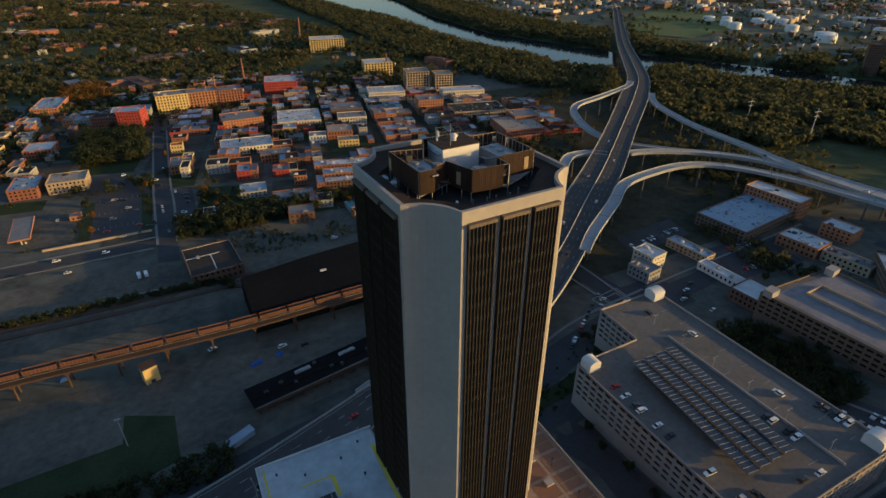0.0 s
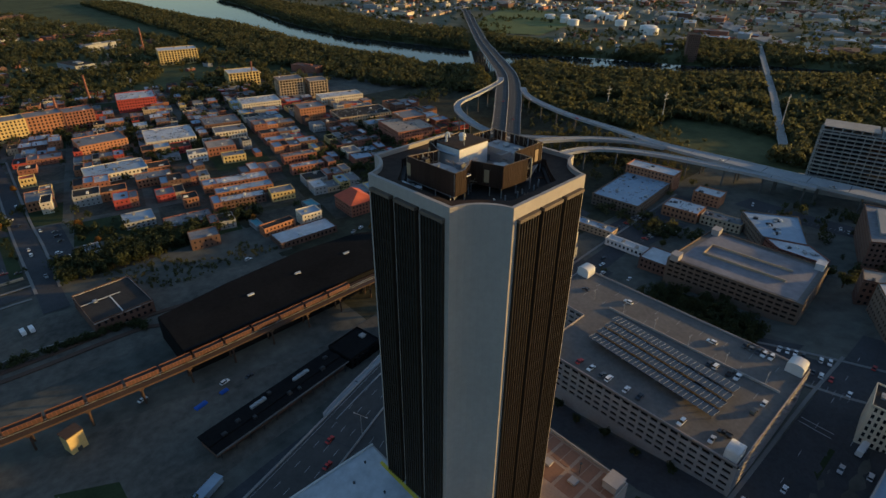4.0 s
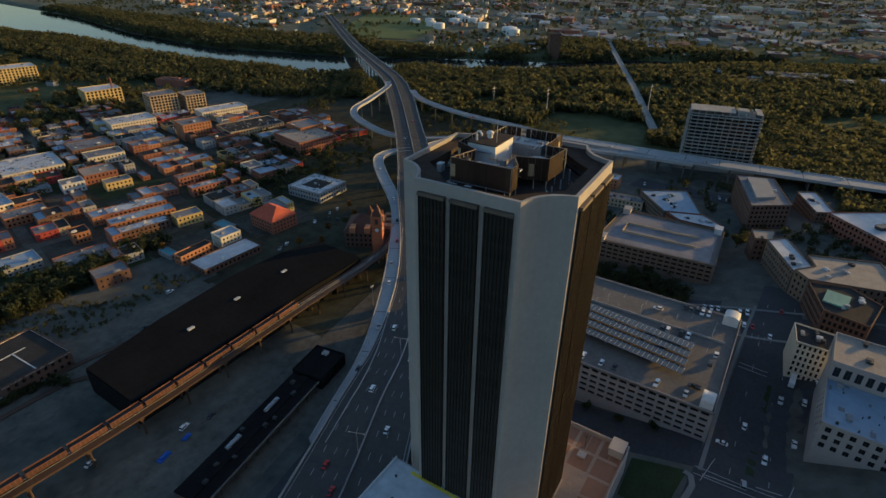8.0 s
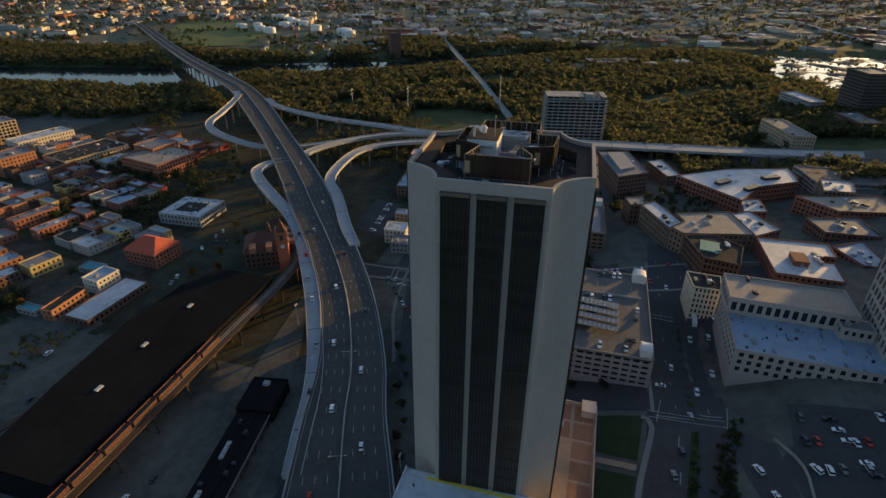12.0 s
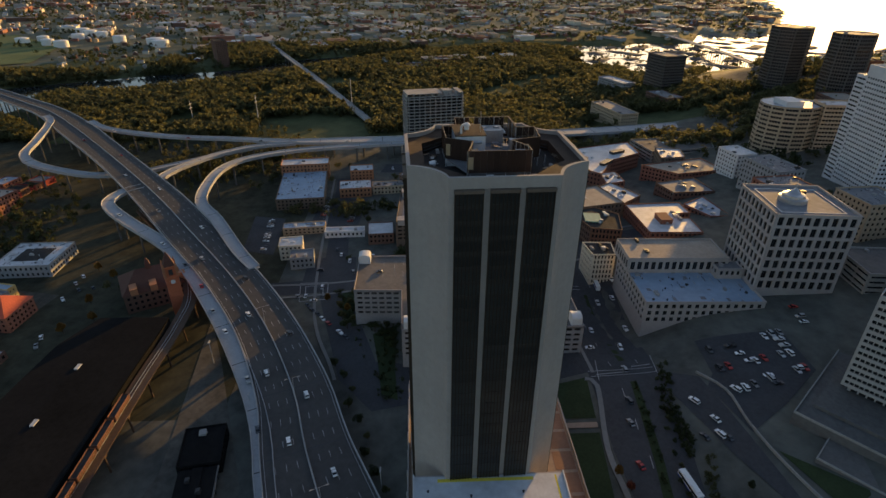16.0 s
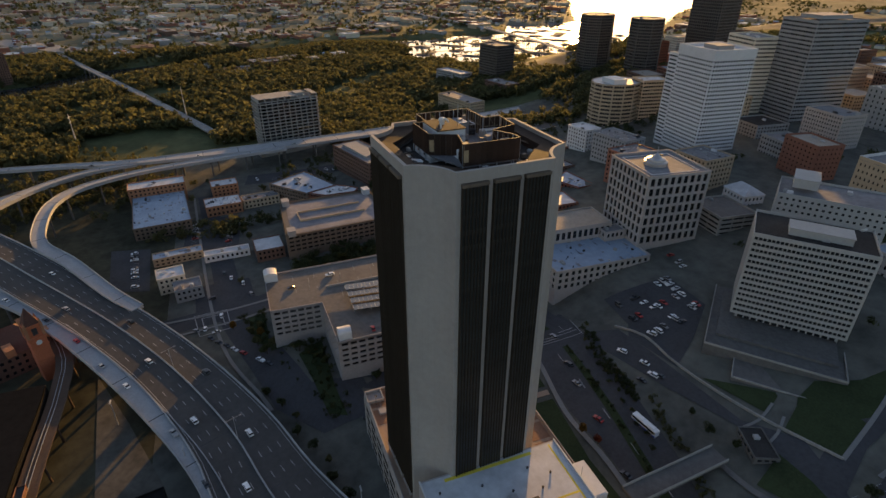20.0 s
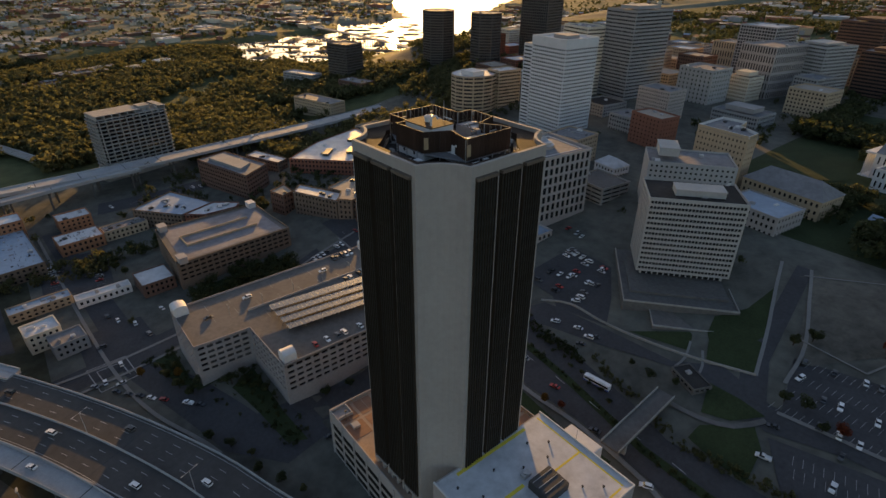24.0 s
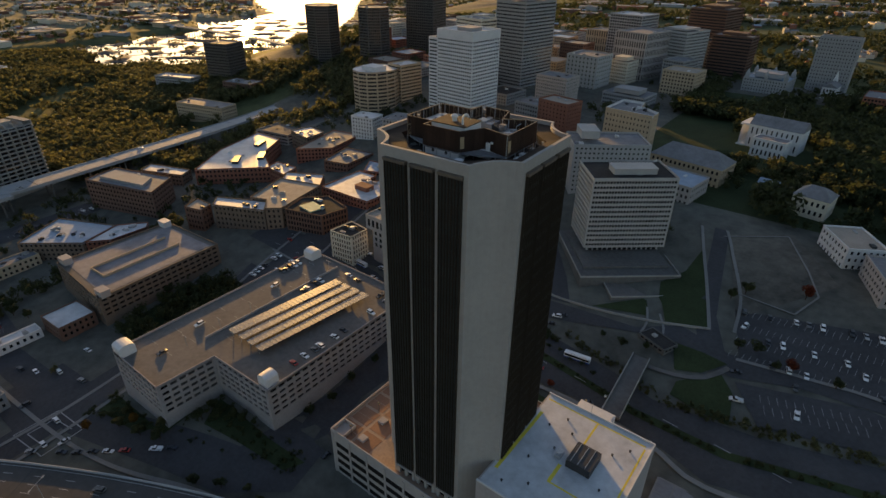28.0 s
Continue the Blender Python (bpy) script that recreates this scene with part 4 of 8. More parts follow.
part("pipe", Mesh().tube((-3.9, 3, 126), (-3.9, 9, 126), 0.35), "metal", plant)
part("lower_wall", Mesh().box(-3.4, 5.5, 119.7, 7.2, 11.7, 122.0).box(-9, 2.5, 119.7, -3.4, 6.5, 122.0), "white", plant, "white rendered wall under the screens")
for k, (x, y) in enumerate(((0.5, 11.75), (4.6, 11.75))):
    part("vent_opening", Mesh().tube((x, y, 121), (x, y + 0.06, 121), 0.45, k=12), "darkmetal", plant)
rq = random.Random(4)
for k in range(26):
    x, y = rq.uniform(-13, 14), rq.uniform(-6.5, 7)
    if -4.5 < x < 7.5 and 1 < y < 10.5:
        continue
    z = 121.8 + rq.choice((0, 0, 3.4))
    if k % 3 == 0:
        part("roof_frame", Mesh().tube((-2, 0, 0.3), (2, 0, 1.6), 0.09, k=5).tube((-2, 0.8, 0.3), (2, 0.8, 1.6), 0.09, k=5).tube((0, 0, 0), (0, 0.8, 1.9), 0.07, k=5).tube((-2, 0, 0), (-2, 0.8, 0.8), 0.07, k=5), "frametan", plant, m=pose(x, y, z, 0, 0, rq.uniform(0, 360)))
    elif k % 3 == 1:
        part("pipe_run", Mesh().tube((-1.8, 0, 0.9), (1.8, 0, 0.9), 0.16, k=7).tube((1.8, 0, 0.9), (1.8, 0, -0.2), 0.16, k=7).tube((-1.8, 0, 0.9), (-1.8, 1.4, 0.9), 0.16, k=7), "metal", plant, m=pose(x, y, z, 0, 0, rq.choice((0, 90, 180))))
    else:
        part("duct_box", Mesh().box(-0.9, -0.7, 0, 0.9, 0.7, 1.3).box(-0.4, 0.7, 0.3, 0.4, 1.6, 0.9), rq.choice(("white", "metal", "roofgrey", "darkmetal")), plant, m=pose(x, y, z, 0, 0, rq.choice((0, 90))))
for k in range(22):
    a_ = rq.uniform(0, 2 * math.pi)
    x, y = 16.2 * math.cos(a_), 15.4 * math.sin(a_)
    part("deck_clutter", Mesh().box(-0.7, -0.4, 0, 0.7, 0.4, rq.uniform(0.3, 1.1)).tube((-1.2, 0.6, 0.25), (1.2, 0.6, 0.25), 0.08, k=5), rq.choice(("frametan", "metal", "oldconc", "steel")), plant, m=pose(x, y, 119.7, 0, 0, rq.uniform(0, 180)))
for q in range(4):
    part("roof_ladder", Mesh().box(-3.2, -0.05, 0, 3.2, 0.05, 0.12).box(-3.2, 0.75, 0, 3.2, 0.85, 0.12).box(-2, 0, 0, -1.9, 0.8, 0.1).box(0, 0, 0, 0.1, 0.8, 0.1).box(2, 0, 0, 2.1, 0.8, 0.1), "frametan", plant, m=pose(0, 0, 0, 0, 0, 90 * q + 20) @ pose(-9, -17, 120.6, 0, -18, 35))
dome = Mesh().lathe([(0.7, 0), (0.7, 1.0), (0.95, 1.05), (0.95, 1.35), (0.6, 1.75), (0.15, 1.9)], 14)
part("vent_cowl", dome, "white", plant, "round white vent cowl", m=pose(1.8, 6.2, 127.8))
neck = Mesh()
arc_ = [(0.9 * math.cos(k * math.pi / 7), 1.6 + 0.9 * math.sin(k * math.pi / 7)) for k in range(8)]
neck.tube((0.9, 0, 0), (0.9, 0, 1.6), 0.28, k=8)
for (ax_, az_), (bx_, bz_) in zip(arc_, arc_[1:]):
    neck.tube((ax_, 0, az_), (bx_, 0, bz_), 0.28, k=8)
part("gooseneck_vent", neck, "white", plant, "white gooseneck vent pipe", m=pose(-2.2, 7.2, 127.8, 0, 0, 70))
for bx_, by_, bs_ in ((-17.2, 6.5, 2.2), (-16.6, 2.6, 1.4), (-16.8, -9.8, 1.6), (12.5, -15.2, 1.8), (-6.2, 15.8, 1.8)):
    part("plant_cabinet", Mesh().cbox(0, 0, 0, bs_, 1.3, 2.0).cbox(0, 0, 2.0, bs_ + 0.2, 1.5, 0.12), "white", plant, "white plant cabinet", m=pose(bx_, by_, 119.7, 0, 0, 90 if bx_ < -10 else 0))
part("whip_mast", Mesh().tube((0, 0, 0), (0, 0, 5.5), 0.09), "metal", plant, m=pose(-1, 3, 127.8))
for x, y, sx, sy, h in ((-10.5, 0, 5.2, 9, 3.2), (11.5, 0, 5.5, 10, 3.6), (0.5, -8, 6, 5, 3.0), (-10, 5, 4, 3, 2.2)):
    u = Mesh().box(-sx / 2, -sy / 2, 0, sx / 2, sy / 2, h)
    for k in range(3):
        u.lathe([(0.9, h), (0.9, h + 0.5), (0.7, h + 0.5)], 10, 0, -sy / 3 + k * sy / 3)
    part("cooling_unit", u, "metal" if sx > 5 else "white", plant, "grey cooling unit", m=pose(x, y, 121.8))
    part("duct", Mesh().tube((-sx / 2, 0, h * 0.6), (sx / 2 + 1.5, 0, h * 0.6), 0.4, k=8), "metal", plant, m=pose(x, y, 121.8))
for i in range(6):
    part("roof_pipe", Mesh().tube((0, 0, 0), (0, 0, 1.2 + 0.3 * (i % 3)), 0.18), "metal", plant, m=pose(-8 + i * 3.1, -14.5 + (i % 2), 119.7))
dish = Mesh().lathe([(0.1, 0), (0.6, 0.15), (0.95, 0.45), (0.9, 0.45), (0.55, 0.2)], 14)
part("dish", dish, "white", plant, "small white satellite dish", m=pose(-9.5, -14, 121.0, 60, 0, 40))
part("dish_post", Mesh().tube((-9.5, -14, 119.6), (-9.5, -14, 121.0), 0.1), "metal", plant)
for q in range(4):
    part("gangway", Mesh().box(-7, -0.35, 0, 7, 0.35, 0.18).tube((-7, -0.3, 1.0), (7, -0.3, 1.0), 0.05).tube((-7, 0.3, 1.0), (7, 0.3, 1.0), 0.05), "darkmetal", plant, m=pose(0, 0, 0, 0, 0, 90 * q + 45) @ pose(0, -17.5, 120.3))


# ---- buildings ----
LEVEL_Z = (25, 24, 20, 13, 10.5, 5, -1, -10, -19, -22, -24, -28)


def facade(ms, panes, L_, z0, h, floors, bays, ww, wh, sill, m, depth=0.3, margin=0.8, each=None):
    """A wall of length L_ with real openings. ms takes the masonry, panes the glass; each(matrix) is called per opening instead when given."""
    fh = h / floors
    bw = (L_ - 2 * margin) / bays
    put = lambda x, y, z: tuple(m @ Vector((x, y, z)))
    for f in range(floors):
        za, zb = z0 + f * fh, z0 + (f + 1) * fh
        s0, s1 = za + sill * fh, min(za + sill * fh + wh * fh, zb - 0.05)
        ms.face([put(0, 0, za), put(L_, 0, za), put(L_, 0, s0), put(0, 0, s0)])
        ms.face([put(0, 0, s1), put(L_, 0, s1), put(L_, 0, zb), put(0, 0, zb)])
        x = 0.0
        for b in range(bays):
            a = margin + b * bw + bw * (1 - ww) / 2
            e = a + bw * ww
            ms.face([put(x, 0, s0), put(a, 0, s0), put(a, 0, s1), put(x, 0, s1)])
            for p, q in (((a, s0), (e, s0)), ((e, s0), (e, s1)), ((e, s1), (a, s1)), ((a, s1), (a, s0))):
                ms.face([put(p[0], 0, p[1]), put(q[0], 0, q[1]), put(q[0], depth, q[1]), put(p[0], depth, p[1])])
            if each:
                each(m @ Matrix.Translation((a, depth - 0.05, s0)), e - a, s1 - s0)
            else:
                panes.face([put(a, depth, s0), put(e, depth, s0), put(e, depth, s1), put(a, depth, s1)])
            x = e
        ms.face([put(x, 0, s0), put(L_, 0, s0), put(L_, 0, s1), put(x, 0, s1)])


rng = random.Random(5)


def roof_clutter(root, w, d, z, seed):
    """Small vents, pipes, curbs and patches strewn on a flat roof."""
    r = random.Random(seed + 1)
    for mname, n in (("metal", 0.010), ("darkmetal", 0.012), ("roofgrey", 0.008)):
        ms = Mesh()
        for k in range(int(min(34, 3 + w * d * n))):
            x, y = r.uniform(-w / 2 + 1, w / 2 - 1), r.uniform(-d / 2 + 1, d / 2 - 1)
            if mname == "roofgrey":
                sx, sy = r.uniform(0.5, 1.8), r.uniform(0.4, 1.4)
                if abs(x) + sx < w / 2 and abs(y) + sy < d / 2:
                    ms.box(x - sx, y - sy, z, x + sx, y + sy, z + 0.012 + 0.002 * k)
            elif k % 3 == 0:
                ms.tube((x, y, z), (x, y, z + r.uniform(0.5, 1.3)), 0.2, k=6)
            elif k % 3 == 1:
                s = r.uniform(0.4, 1.3)
                ms.cbox(x, y, z, s, s * r.uniform(0.6, 1.6), r.uniform(0.3, 1.2))
            elif abs(x) < w / 2 - 4.5:
                ms.box(x - r.uniform(1, 3.5), y, z + 0.1, x + r.uniform(1, 3.5), y + 0.2, z + 0.3)
        if ms.f:
            part("roof_clutter", ms, mname, root, kind="stuff")



def roof_units(root, w, d, z, n, seed):
    r = random.Random(seed)
    for i in range((n + 1) // 2):
        sx, sy, h = r.uniform(1.6, min(4, w / 4 + 0.6)), r.uniform(1.2, min(3.2, d / 4 + 0.6)), r.uniform(0.7, 1.8)
        x, y = r.uniform(-w / 2 + 2.5, w / 2 - 2.5) if w > 7 else 0, r.uniform(-d / 2 + 2.5, d / 2 - 2.5) if d > 7 else 0
        u = Mesh().cbox(0, 0, 0, sx, sy, h)
        u.lathe([(min(sx, sy) * 0.32, h), (min(sx, sy) * 0.32, h + 0.25)], 8)
        u.box(-sx / 2 - 0.5, -0.3, 0, -sx / 2, 0.3, h * 0.5)
        part("rooftop_unit", u, ("metal", "white", "darkmetal", "greywall")[r.randrange(4)], root, m=pose(x, y, z, 0, 0, r.choice((0, 90))))


def building(label, cx, cy, w, d, ang, h, wall="brick", roof="roofgrey", z0=None, floors=None, bay=3.4, ww=0.45, wh=0.5, sill=0.28, parapet=0.7, units=3, category="building", name="building", group="", each=False, glass="glass", foot=5.0, gable=False, hip=False, cornice=True, depth=0.3, roof_label=""):
    if z0 is None:
        z0 = float(np.interp(cy + max(0, min(cx, 700) - 220) * 0.6, HILL_S, LEVEL_Z))
        low = float(min(ground_z([cx - w / 3, cx + w / 3], [cy, cy])))
        if z0 - low > 2.5 or z0 < low:
            h, z0 = h + z0 - low, low
    root = thing(name, label, category, pose(cx, cy, z0, 0, 0, ang), group)
    floors = floors or max(1, round(h / 3.7))
    ms, panes = Mesh(), Mesh()
    top = h - parapet - 0.1
    cache = {}
    made = [0]

    def one(m, a, b):
        key = (round(a, 2), round(b, 2))
        if made[0] >= 300:
            panes.face([tuple(m @ Vector(p)) for p in ((0, 0, 0), (a, 0, 0), (a, 0, b), (0, 0, b))])
            return
        if key not in cache:
            cache[key] = Mesh().box(0, 0, 0, a, 0.05, b).box(a / 2 - 0.05, -0.06, 0, a / 2 + 0.05, 0, b, 1).data("window", [glass, "darkmetal"])
        part("window", cache[key], None, root, m=m)
        made[0] += 1

    for q, (L_, off) in enumerate(((w, d), (d, w), (w, d), (d, w))):
        m = pose(0, 0, 0, 0, 0, 90 * q) @ pose(-L_ / 2, -off / 2, 0)
        ms.face([tuple(m @ Vector(p)) for p in ((0, 0, -foot), (L_, 0, -foot), (L_, 0, 0), (0, 0, 0))])
        facade(ms, panes, L_, 0, top, floors, max(1, round(L_ / bay)), ww, wh, sill, m, depth, min(0.8, L_ / 8), one if each else None)
        ms.face([tuple(m @ Vector(p)) for p in ((0, 0, top), (L_, 0, top), (L_, 0, h), (0, 0, h))])
        if not (gable or hip):
            ms.face([tuple(m @ Vector(p)) for p in ((0, 0, h), (L_, 0, h), (L_ - 0.35, 0.35, h), (0.35, 0.35, h))])
            ms.face([tuple(m @ Vector(p)) for p in ((L_ - 0.35, 0.35, top), (0.35, 0.35, top), (0.35, 0.35, h), (L_ - 0.35, 0.35, h))])
    part("wall", ms, wall, root)
    if panes.f:
        part("window_panes", panes, glass, root, kind="stuff")
    if gable or hip:
        rf = Mesh()
        e, up = 0.5, min(w, d) * 0.32
        a, b, c = w / 2 + e, d / 2 + e, (w / 2 - d * 0.35 if hip else w / 2 + e)
        if d > w:
            c2 = d / 2 - w * 0.35 if hip else d / 2 + e
            A = [(-a, -b, h), (a, -b, h), (a, b, h), (-a, b, h), (0, -c2, h + up), (0, c2, h + up)]
            fs = [(0, 1, 4), (1, 2, 5, 4), (2, 3, 5), (3, 0, 4, 5)]
        else:
            A = [(-a, -b, h), (a, -b, h), (a, b, h), (-a, b, h), (-c, 0, h + up), (c, 0, h + up)]
            fs = [(0, 1, 5, 4), (1, 2, 5), (2, 3, 4, 5), (3, 0, 4)]
        for q in fs + [(3, 2, 1, 0)]:
            rf.face([A[i] for i in q])
        part("roof", rf, roof, root, roof_label)
    else:
        part("roof", Mesh().box(-w / 2 + 0.34, -d / 2 + 0.34, top - 0.4, w / 2 - 0.34, d / 2 - 0.34, top + 0.05), roof, root, roof_label)
        if cornice and h > 9:
            cn = Mesh()
            for q, (L_, off) in enumerate(((w, d), (d, w), (w, d), (d, w))):
                m = pose(0, 0, 0, 0, 0, 90 * q)
                n = len(cn.v)
                cn.box(-L_ / 2 - 0.25, -off / 2 - 0.25, h - 0.45, L_ / 2 + 0.25, -off / 2 + 0.3, h + 0.12)
                cn.v[n:] = [tuple(m @ Vector(v)) for v in cn.v[n:]]
            part("cornice", cn, wall, root)
        if units >= 4 and w * d > 260 and name == "building":
            roof_clutter(root, w, d, top + 0.05, int(cx * 3 + cy))
        roof_units(root, w, d, top + 0.05, units, int(cx * 13 + cy * 7) & 0xffff)
    return root


# podium with its white roof and yellow walkway lines
pod = thing("podium", "low podium wing with a white membrane roof and yellow lines", "building", pose(0, 0, 0))
part("wall", Mesh().box(-1.6, 82, -22, 37.2, 129.6, 24.0), "stone", pod)
part("parapet", Mesh().box(-1.6, 82, 24, 37.2, 82.4, 24.7).box(-1.6, 129.2, 24, 37.2, 129.6, 24.7).box(-1.6, 82.4, 24, -1.2, 129.2, 24.7), "white", pod)
part("roof", Mesh().box(-1.2, 82.4, 24.0, 36.6, 129.2, 24.15), "roofwhite", pod, "bright white membrane roof")
for b in ((0.6, 84.6, 36, 85.2), (34.4, 92, 35.6, 122), (16.8, 85.2, 17.5, 98), (0.2, 86, 0.8, 128), (19, 108.4, 20.2, 116), (10, 116, 20, 116.6)):
    part("yellow_line", Mesh().box(b[0], b[1], 24.16, b[2], b[3], 24.17), "yellow", pod)
part("plant_box", Mesh().box(10.2, 99, 24.15, 18.2, 108, 27.2), "darkmetal", pod, "dark rooftop plant enclosure")
for i in range(3):
    part("plant_rail", Mesh().box(12 + i * 2.4, 99.4, 27.2, 12.15 + i * 2.4, 107.6, 27.35), "metal", pod)
part("stair_box", Mesh().box(14, 77, 16, 27, 82, 23.4).box(14.4, 77.4, 23.4, 26.6, 81.8, 23.6), "white", pod, "pale stair box")
for x, y in ((4, 90), (8, 95), (26, 90), (30, 96), (24, 104), (6, 110), (29, 112), (12, 120), (24, 121), (4, 124), (31, 125), (22, 95)):
    part("roof_vent", Mesh().tube((x, y, 24.1), (x, y, 24.7), 0.28, k=8).lathe([(0.4, 24.7), (0.4, 24.85)], 8, x, y), "darkmetal", pod)
part("roof_fan", Mesh().box(20.6, 104, 24.15, 22.6, 107, 25.4).lathe([(0.8, 25.4), (0.8, 25.8)], 10, 21.6, 105.5), "metal", pod)
part("light_pole", Mesh().tube((21, 82.2, 24), (21, 82.2, 29), 0.08), "metal", pod)

# plaza of brown paving beside the tower
pl = thing("plaza", "raised plaza paved in brown squares with pale bands", "plaza", pose(0, 0, 0), kind="structure")
part("wall", Mesh().box(36, 69.6, -22, 102.5, 132, 3.8), "stone", pl)
tile = Mesh().box(0, 0, 0, 8.2, 7.5, 0.06).data("paving_square", "pave")
half_tile = Mesh().box(0, 0, 0, 8.2, 3.6, 0.06).data("paving_square", "pave")
part("paving_bed", Mesh().box(36.4, 70, 3.8, 102.1, 131.6, 3.84), "pavelight", pl)
for i in range(7):
    for j in range(7):
        x, y = 92.8 - 9.6 * i, 70.8 + 8.8 * j
        if 34 < x < 79 and 78 < y < 124:
            continue
        if i:
            part("paving_square", tile, None, pl, m=pose(x, y, 3.84))
        else:
            part("paving_square", half_tile, None, pl, m=pose(x, y, 3.84))
            part("paving_square", half_tile, None, pl, m=pose(x, y + 3.9, 3.84))
pp = Mesh()
pp.box(36, 69.6, 3.8, 102.5, 70, 5.0).box(102.1, 70, 3.8, 102.5, 131.6, 5.0).box(36, 131.6, 3.8, 102.5, 132, 5.0)
part("parapet", pp, "stone", pl)
# black strips set on the wall face for the shade in its open levels
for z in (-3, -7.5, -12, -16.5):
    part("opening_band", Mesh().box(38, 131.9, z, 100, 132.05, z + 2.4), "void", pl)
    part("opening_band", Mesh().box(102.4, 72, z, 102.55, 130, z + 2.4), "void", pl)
for k in range(8):
    part("buttress", Mesh().box(38 + k * 9, 132, -20, 38.7 + k * 9, 132.4, 3.6), "stone", pl)
part("stair_house", Mesh().box(95.4, 70.4, 3.84, 101.6, 75.6, 7.2).box(95.2, 70.2, 7.2, 101.8, 75.8, 7.5), "stone", pl)
part("stair_well", Mesh().box(95.4, 125.2, 3.84, 95.8, 131.4, 5.4).box(101.4, 125.2, 3.84, 101.8, 131.4, 5.4).box(95.8, 125.2, 3.84, 101.4, 125.6, 5.4).box(95.8, 125.7, 3.88, 101.3, 131.3, 3.94), "stone", pl)
for i in range(5):
    part("planter", Mesh().box(88, 82 + i * 11, 3.84, 91, 85 + i * 11, 4.7).box(88.2, 82.2 + i * 11, 4.7, 90.8, 84.8 + i * 11, 4.75), "stone", pl)
for i in range(4):
    part("lamp_post", Mesh().tube((94, 84 + i * 15, 3.84), (94, 84 + i * 15, 9), 0.1).box(93.6, 83.6 + i * 15, 9, 94.4, 84.4 + i * 15, 9.3), "darkmetal", pl)


# open car parks
def car_park(label, poly, z_top, levels, z0, deck_each=3.1, wall="stone", single_bays=True):
    """A multi-storey car park of any outline, with bays on each level; black sheets in them stand for shade."""
    root = thing("parking_garage", label, "parking garage", Matrix.Identity(4))
    n = len(poly)
    part("roof_deck", Mesh().prism(poly, z_top - 0.5, z_top), "parkdeck", root)
    c = np.mean(np.array(poly), 0)
    # solid dark block in place of the unlit parking levels
    part("interior", Mesh().prism([(c[0] + (x - c[0]) * 0.9, c[1] + (y - c[1]) * 0.9) for x, y in poly], z0, z_top - 0.6), "darkmetal", root, "dark block in place of the shaded interior")
    op = {}
    for i in range(n):
        a, b = Vector(poly[i]), Vector(poly[(i + 1) % n])
        L_ = (b - a).length
        an = math.degrees(math.atan2(b.y - a.y, b.x - a.x))
        m = pose(a.x, a.y, 0, 0, 0, an)
        wl, dump = Mesh(), Mesh()
        bays = max(1, round(L_ / 4.2))

        def slot(mm, x, y):
            k = (round(x, 2), round(y, 2))
            if k not in op:
                # black sheets behind each bay stand in for the shade inside
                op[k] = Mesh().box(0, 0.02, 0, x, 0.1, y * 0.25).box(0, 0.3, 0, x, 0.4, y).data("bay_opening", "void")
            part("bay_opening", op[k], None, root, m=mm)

        facade(wl, dump, L_, 0, levels * deck_each, levels, bays, 0.72, 0.48, 0.34, Matrix.Translation((0, 0, 0)), 0.5, 1.0, (lambda mm, x, y: slot(m @ pose(0, 0, z_top - levels * deck_each) @ mm, x, y)) if single_bays and i not in (0, 1) else None)
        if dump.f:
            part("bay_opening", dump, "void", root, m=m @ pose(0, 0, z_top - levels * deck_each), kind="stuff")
        wl.face([(0, 0, z0 - z_top - 2 + levels * deck_each), (L_, 0, z0 - z_top - 2 + levels * deck_each), (L_, 0, 0), (0, 0, 0)])
        H = levels * deck_each
        wl.box(0, 0, H, L_, 0.35, H + 1.05)
        part("facade", wl, wall, root, m=m @ pose(0, 0, z_top - H))
    return root


G1 = [(136, 46), (212, 46), (211, 163), (173, 163), (172, 137), (136, 136)]
g1 = car_park("large pale parking garage with open bays and rooftop parking", G1, 6.4, 5, -20, wall="garagewall")
for x0, y0, x1, y1, r in ((203, 156, 210, 163, 90), (137, 129, 143, 135, 90), (204, 47, 211, 54, 90), (137, 47, 144, 52, 90)):
    w_, d_ = x1 - x0, y1 - y0
    st = Mesh().box(-w_ / 2, -d_ / 2, 0, w_ / 2, d_ / 2, 4.0)
    arc = [(w_ / 2 * math.cos(math.pi * k / 8), 4.0 + 1.6 * math.sin(math.pi * k / 8)) for k in range(9)]
    nn = len(st.v)
    for y in (-d_ / 2, d_ / 2):
        st.v += [(x, y, z) for x, z in arc]
    for k in range(8):
        st.f.append((nn + k, nn + k + 1, nn + 9 + k + 1, nn + 9 + k))
        st.mi.append(0)
    st.f += [tuple(nn + k for k in range(9)), tuple(nn + 17 - k for k in range(9))]
    st.mi += [0, 0]
    part("stair_tower", st, "white", g1, "white stair tower with a vaulted roof", m=pose((x0 + x1) / 2, (y0 + y1) / 2, 6.4, 0, 0, r if (x0 + x1) / 2 > 170 else 0))
part("divider_wall", Mesh().box(187, 50, 6.4, 187.5, 132, 7.5), "stone", g1)
for x in (176, 188, 200):
    for j in range(9):
        y = 56 + j * 11.5
        if x < 180 and j > 6:
            continue
        part("parking_line", Mesh().box(x, y, 6.41, x + 5, y + 0.15, 6.42), "paint", g1)
# solar canopies on the roof
sol_panel = Mesh().box(-3.15, -1.03, 0, 3.15, 1.03, 0.06).box(-0.04, -1.03, 0.06, 0.04, 1.03, 0.075, 1).data("solar_panel", ["solar", "darkmetal"])
sol_joint = Mesh().box(-2.6, -0.07, 0, 2.6, 0.07, 0.09).data("joint_rail", ["lamp"])
